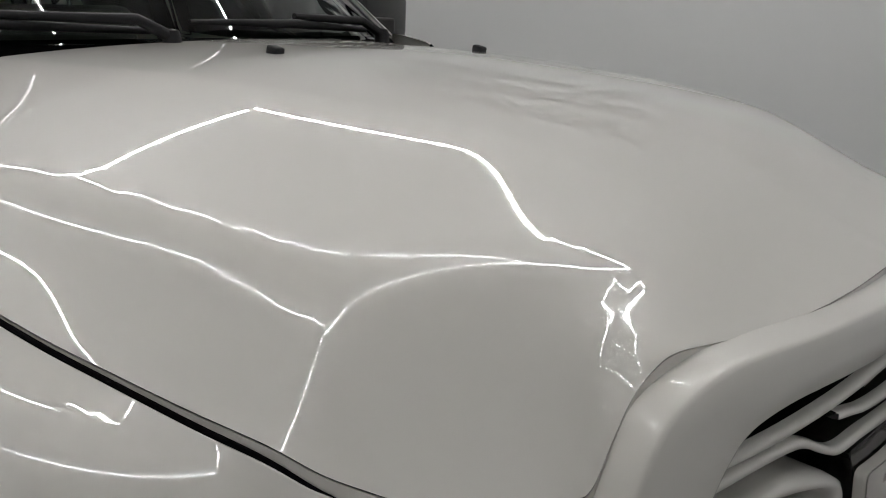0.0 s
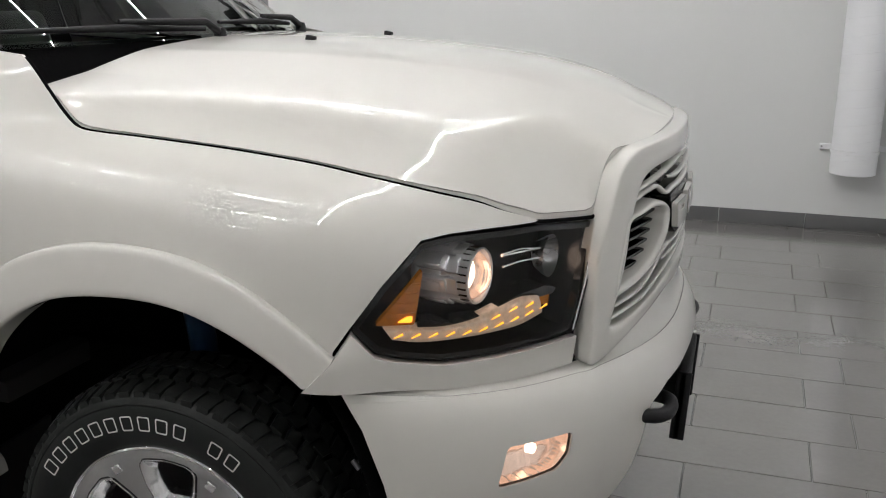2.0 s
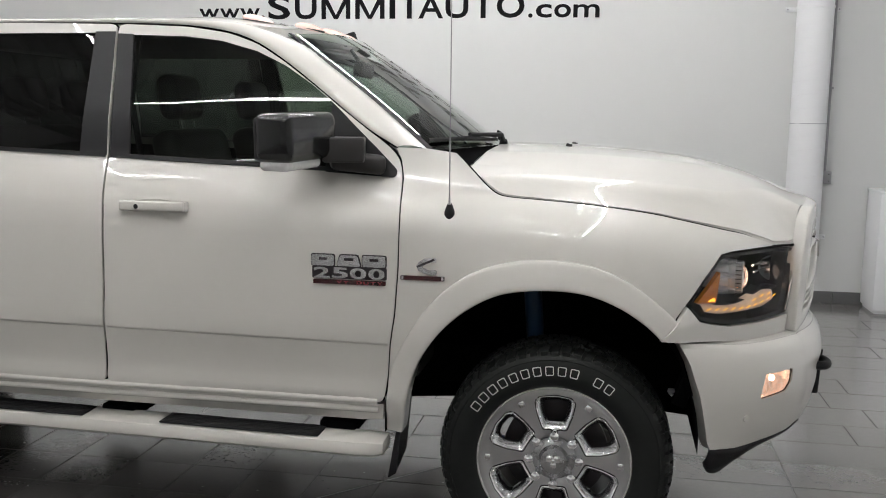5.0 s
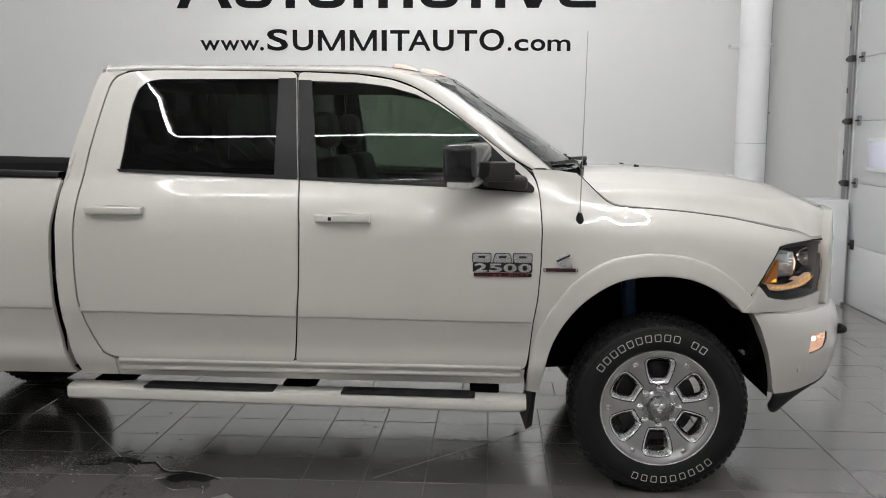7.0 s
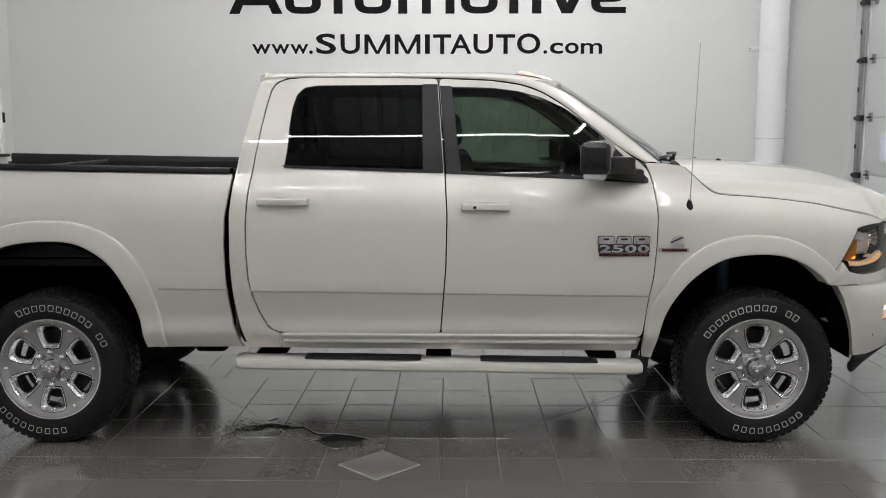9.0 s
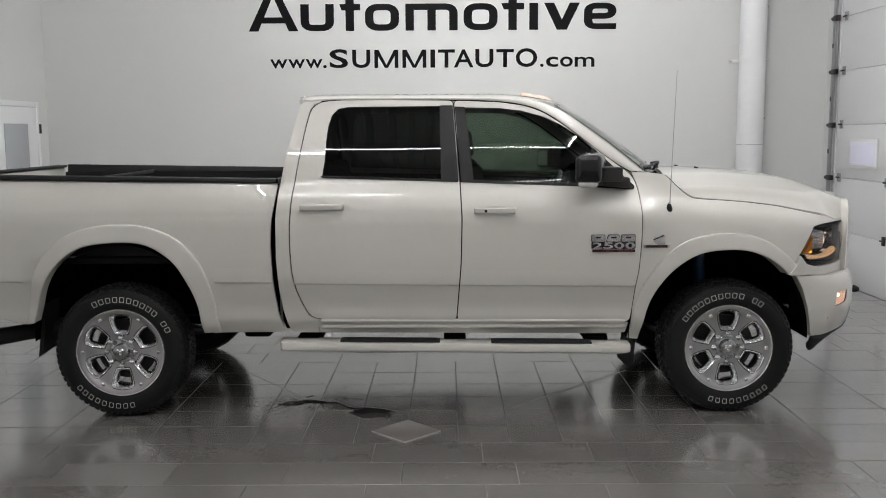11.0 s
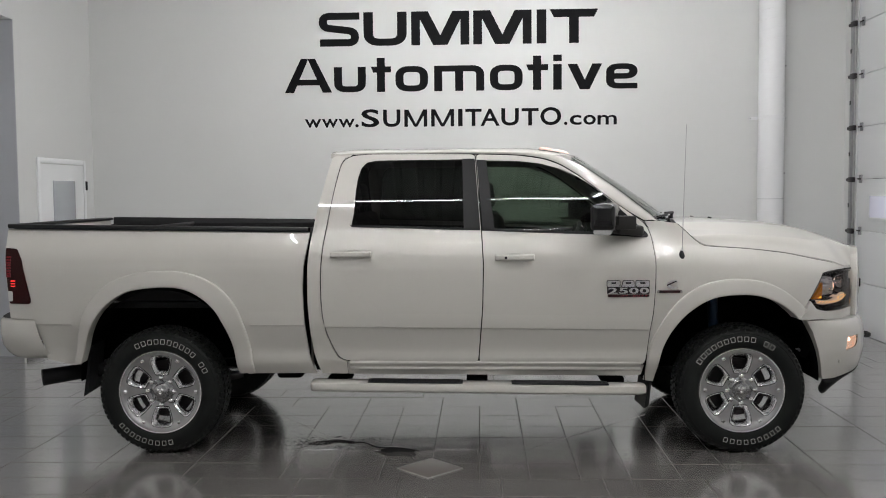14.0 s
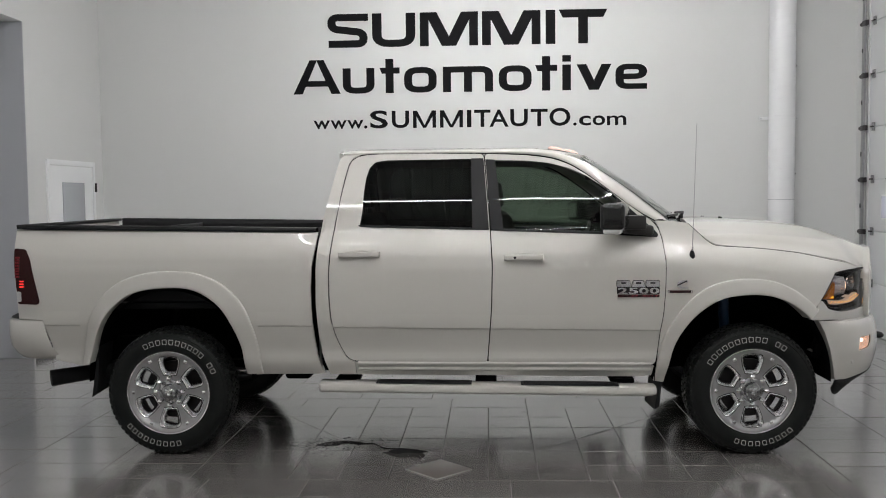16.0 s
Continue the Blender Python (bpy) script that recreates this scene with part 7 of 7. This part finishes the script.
for sg in (-1, 1):
    tube_part("seat_belt", [(-1.70, sg * 0.70, 1.80), (-1.66, sg * 0.68, 1.45), (-1.55, sg * 0.62, 0.95)], 0.012, CLOTH, truck, "", 6)

# ---- floor ----
PX, PY = 0.302, 0.3135
GX, GY = -1.687, 0.394          # a crossing of the joints
slab("floor", (LEFT - 0.6, FRONT - 0.2, -0.12), (RIGHT + 0.2, BACK + 0.2, -0.004), GROUT, "grey porcelain tile floor with dark joints", "floor")
FLOOR = bpy.data.objects["floor"]


def tile_mesh_of(w, d):
    me = bpy.data.meshes.new("tile")
    b, t = 0.0019, 0.0
    c = 0.0016
    vs = [(b, b, -0.006), (w - b, b, -0.006), (w - b, d - b, -0.006), (b, d - b, -0.006),
          (b, b, t - c), (w - b, b, t - c), (w - b, d - b, t - c), (b, d - b, t - c),
          (b + c, b + c, t), (w - b - c, b + c, t), (w - b - c, d - b - c, t), (b + c, d - b - c, t)]
    fs = [(8, 9, 10, 11)] + [(i, (i + 1) % 4, 4 + (i + 1) % 4, 4 + i) for i in range(4)] + [(4 + i, 4 + (i + 1) % 4, 8 + (i + 1) % 4, 8 + i) for i in range(4)]
    me.from_pydata(vs, [], fs)
    me.materials.append(TILE)
    return me


LONG, SHORT = tile_mesh_of(2 * PX, PY), tile_mesh_of(PX, PY)
rest_v, rest_f = [], []
rnd = random.Random(11)
laid = []
for row in range(-36, 14):
    y = GY + row * PY
    if y > BACK or y + PY < FRONT:
        continue
    small = -6 <= row <= -1
    shift = {0: 0.302, 1: 0.13}.get(row % 2, 0) if not small else 0.0
    x = GX - 40 * PX + shift
    while x < RIGHT:
        wide = not (small and -3.25 < x < -0.45)
        w = 2 * PX if wide else PX
        if x + w > LEFT - 0.4:
            laid.append((x, y, wide, abs(x + w / 2 + 1.7) / 3.4 + abs(y + 1.6) / 2.1))
        x += w
near = sorted(laid, key=lambda q: q[3])[:290]
chosen = {(q[0], q[1]) for q in near}
for x, y, wide, _ in laid:
    me = LONG if wide else SHORT
    dz = rnd.uniform(-0.0007, 0.0007)
    if (x, y) in chosen:
        o = new("tile", me)
        o.parent, o.location = FLOOR, (x, y, dz)
        o.rotation_euler = (rnd.uniform(-0.0012, 0.0012), rnd.uniform(-0.0012, 0.0012), 0)
    else:
        k = len(rest_v)
        rest_v += [(x + v.co.x, y + v.co.y, v.co.z + dz) for v in me.vertices]
        rest_f += [tuple(k + i for i in p.vertices) for p in me.polygons]
far = mesh_part("tiles", rest_v, rest_f, TILE_REST, FLOOR, "", False)
far["kind"] = "stuff"

# the slanting joints of the old inlay, the loose square tile and the damp crack
inlay = thing("inlay_joint", "thin pale slanting joints of a diamond inlay in the floor", "floor joint", "", "structure")
for a, b in (((-2.0, -1.49), (-3.25, 0.12)), ((-2.0, -1.49), (-0.42, 0.12))):
    d = Vector((b[0] - a[0], b[1] - a[1], 0))
    m = Matrix.Translation((a[0], a[1], 0.0006)) @ d.to_track_quat("X", "Z").to_matrix().to_4x4()
    box_part("joint_strip", (d.length * 0.42, -0.002, -0.003), (d.length, 0.002, 0.0008), GROUT_PALE, inlay, "", 0.0, m)
plate = box_part("floor_tile", (0, 0, 0.0005), (0.295, 0.295, 0.007), BROWN_TILE, None, "", 0.002, pose(-1.995, -1.488, 0, 0, 0, 45))
for lo, hi in (((-0.001, -0.001, 0.0005), (0.293, 0.005, 0.0076)), ((-0.001, 0.005, 0.0005), (0.005, 0.293, 0.0076))):
    box_part("tile_edge", lo, hi, GROUT_PALE, plate, "pale chipped edge", 0.001, pose(-1.995, -1.488, 0, 0, 0, 45))
tagged(plate, "brownish square tile lying corner-wise on the grey floor", "tile")

crack = thing("floor_crack", "jagged dark crack in the wet floor tiles", "crack", "", "structure")
rnd = random.Random(5)


def blotch(name, pts, z, mat, wob, n=5):
    line = loop_through(pts + pts[:1], n)[:-1]
    ring = [(x + rnd.uniform(-wob, wob), y + rnd.uniform(-wob, wob)) for x, y in line]
    vs, tris, rims = flat_mesh(ring, [], 0.05)
    return mesh_part(name, [(a, b, z) for a, b in vs], [t if (vs[t[1]][0] - vs[t[0]][0]) * (vs[t[2]][1] - vs[t[0]][1]) - (vs[t[1]][1] - vs[t[0]][1]) * (vs[t[2]][0] - vs[t[0]][0]) > 0 else t[::-1] for t in tris], mat, crack)


def ragged_line(name, pts, wide, z, mat):
    """A dark broken line of uneven width on the floor."""
    line = loop_through(pts, 7)
    m = len(line)
    verts = []
    for i, (x, y) in enumerate(line):
        w = wide * (0.35 + 0.65 * math.sin(math.pi * i / (m - 1))) * rnd.uniform(0.35, 1.5)
        verts += [(x + rnd.uniform(-0.004, 0.004), y + w, z), (x + rnd.uniform(-0.004, 0.004), y - w * 0.7, z)]
    return mesh_part(name, verts, [(2 * i, 2 * i + 1, 2 * i + 3, 2 * i + 2) for i in range(m - 1)], mat, crack, "", False)


ragged_line("split", [(-2.861, -0.733), (-2.73, -0.651), (-2.552, -0.69), (-2.478, -0.679)], 0.030, 0.0022, GRIT)
blotch("hole", [(-2.84, -0.735), (-2.77, -0.715), (-2.735, -0.645), (-2.66, -0.625), (-2.56, -0.668), (-2.58, -0.700), (-2.68, -0.682), (-2.72, -0.745)], 0.0023, GRIT, 0.006, 3)
ragged_line("split", [(-2.478, -0.679), (-2.379, -0.804), (-2.273, -0.811), (-2.16, -0.85), (-2.084, -0.894)], 0.013, 0.0022, GRIT)
ragged_line("split", [(-2.704, -0.564), (-2.68, -0.545), (-2.656, -0.518)], 0.016, 0.0022, GRIT)
blotch("broken_face", [(-2.383, -0.901), (-2.273, -0.820), (-2.18, -0.86), (-2.116, -0.929), (-2.115, -1.060), (-2.157, -1.001), (-2.252, -1.031), (-2.299, -1.004)], 0.0019, BROKEN, 0.010, 3)
blotch("broken_hollow", [(-2.365, -0.880), (-2.273, -0.812), (-2.18, -0.848), (-2.110, -0.885), (-2.150, -0.925), (-2.230, -0.915), (-2.295, -0.940)], 0.0024, GRIT, 0.009, 3)
# pale raw edges where the glaze has chipped off
ragged_line("chipped_edge", [(-2.478, -0.662), (-2.379, -0.786), (-2.273, -0.794), (-2.16, -0.834), (-2.06, -0.884)], 0.0055, 0.0029, GROUT_PALE)
ragged_line("chipped_edge", [(-2.40, -0.905), (-2.345, -0.888)], 0.008, 0.0029, GROUT_PALE)
ragged_line("chipped_edge", [(-2.299, -1.010), (-2.252, -1.037), (-2.200, -1.022)], 0.004, 0.0029, GROUT_PALE)
ragged_line("chipped_edge", [(-2.135, -0.985), (-2.118, -1.030), (-2.112, -1.068)], 0.006, 0.0029, GROUT_PALE)
ragged_line("chipped_edge", [(-2.70, -0.545), (-2.63, -0.575), (-2.56, -0.585)], 0.004, 0.0029, GROUT_PALE)
# wet specks, and pale ones that paint in the bright glints among them
for name, mat, count in (("damp_spots", WET, 260), ("pale_specks", GROUT_PALE, 240)):
    spots_v, spots_f = [], []
    for k in range(count):
        x, y = rnd.gauss(-2.82, 0.15), rnd.gauss(-0.70, 0.10)
        if k > count - 40:
            x, y = rnd.uniform(-2.9, -0.4), rnd.uniform(-1.0, 0.3)
        elif k > count - 60:
            x, y = rnd.gauss(-2.42, 0.09), rnd.gauss(-0.60, 0.015)
        r = rnd.uniform(0.002, 0.008) if mat is WET else rnd.uniform(0.0015, 0.0045)
        b = len(spots_v)
        m = 7
        spots_v += [(x + r * 1.5 * math.cos(2 * math.pi * i / m) * rnd.uniform(0.7, 1.2), y + r * math.sin(2 * math.pi * i / m) * rnd.uniform(0.7, 1.2), 0.0020) for i in range(m)] + [(x, y, 0.0034)]
        spots_f += [(b + i, b + (i + 1) % m, b + m) for i in range(m)]
    sp = mesh_part(name, spots_v, spots_f, mat, None, "", True)
    tagged(sp, "scattered wet specks on the grey floor tiles" if mat is WET else "pale specks drawn as glints round the floor crack", "grit", "", "stuff")
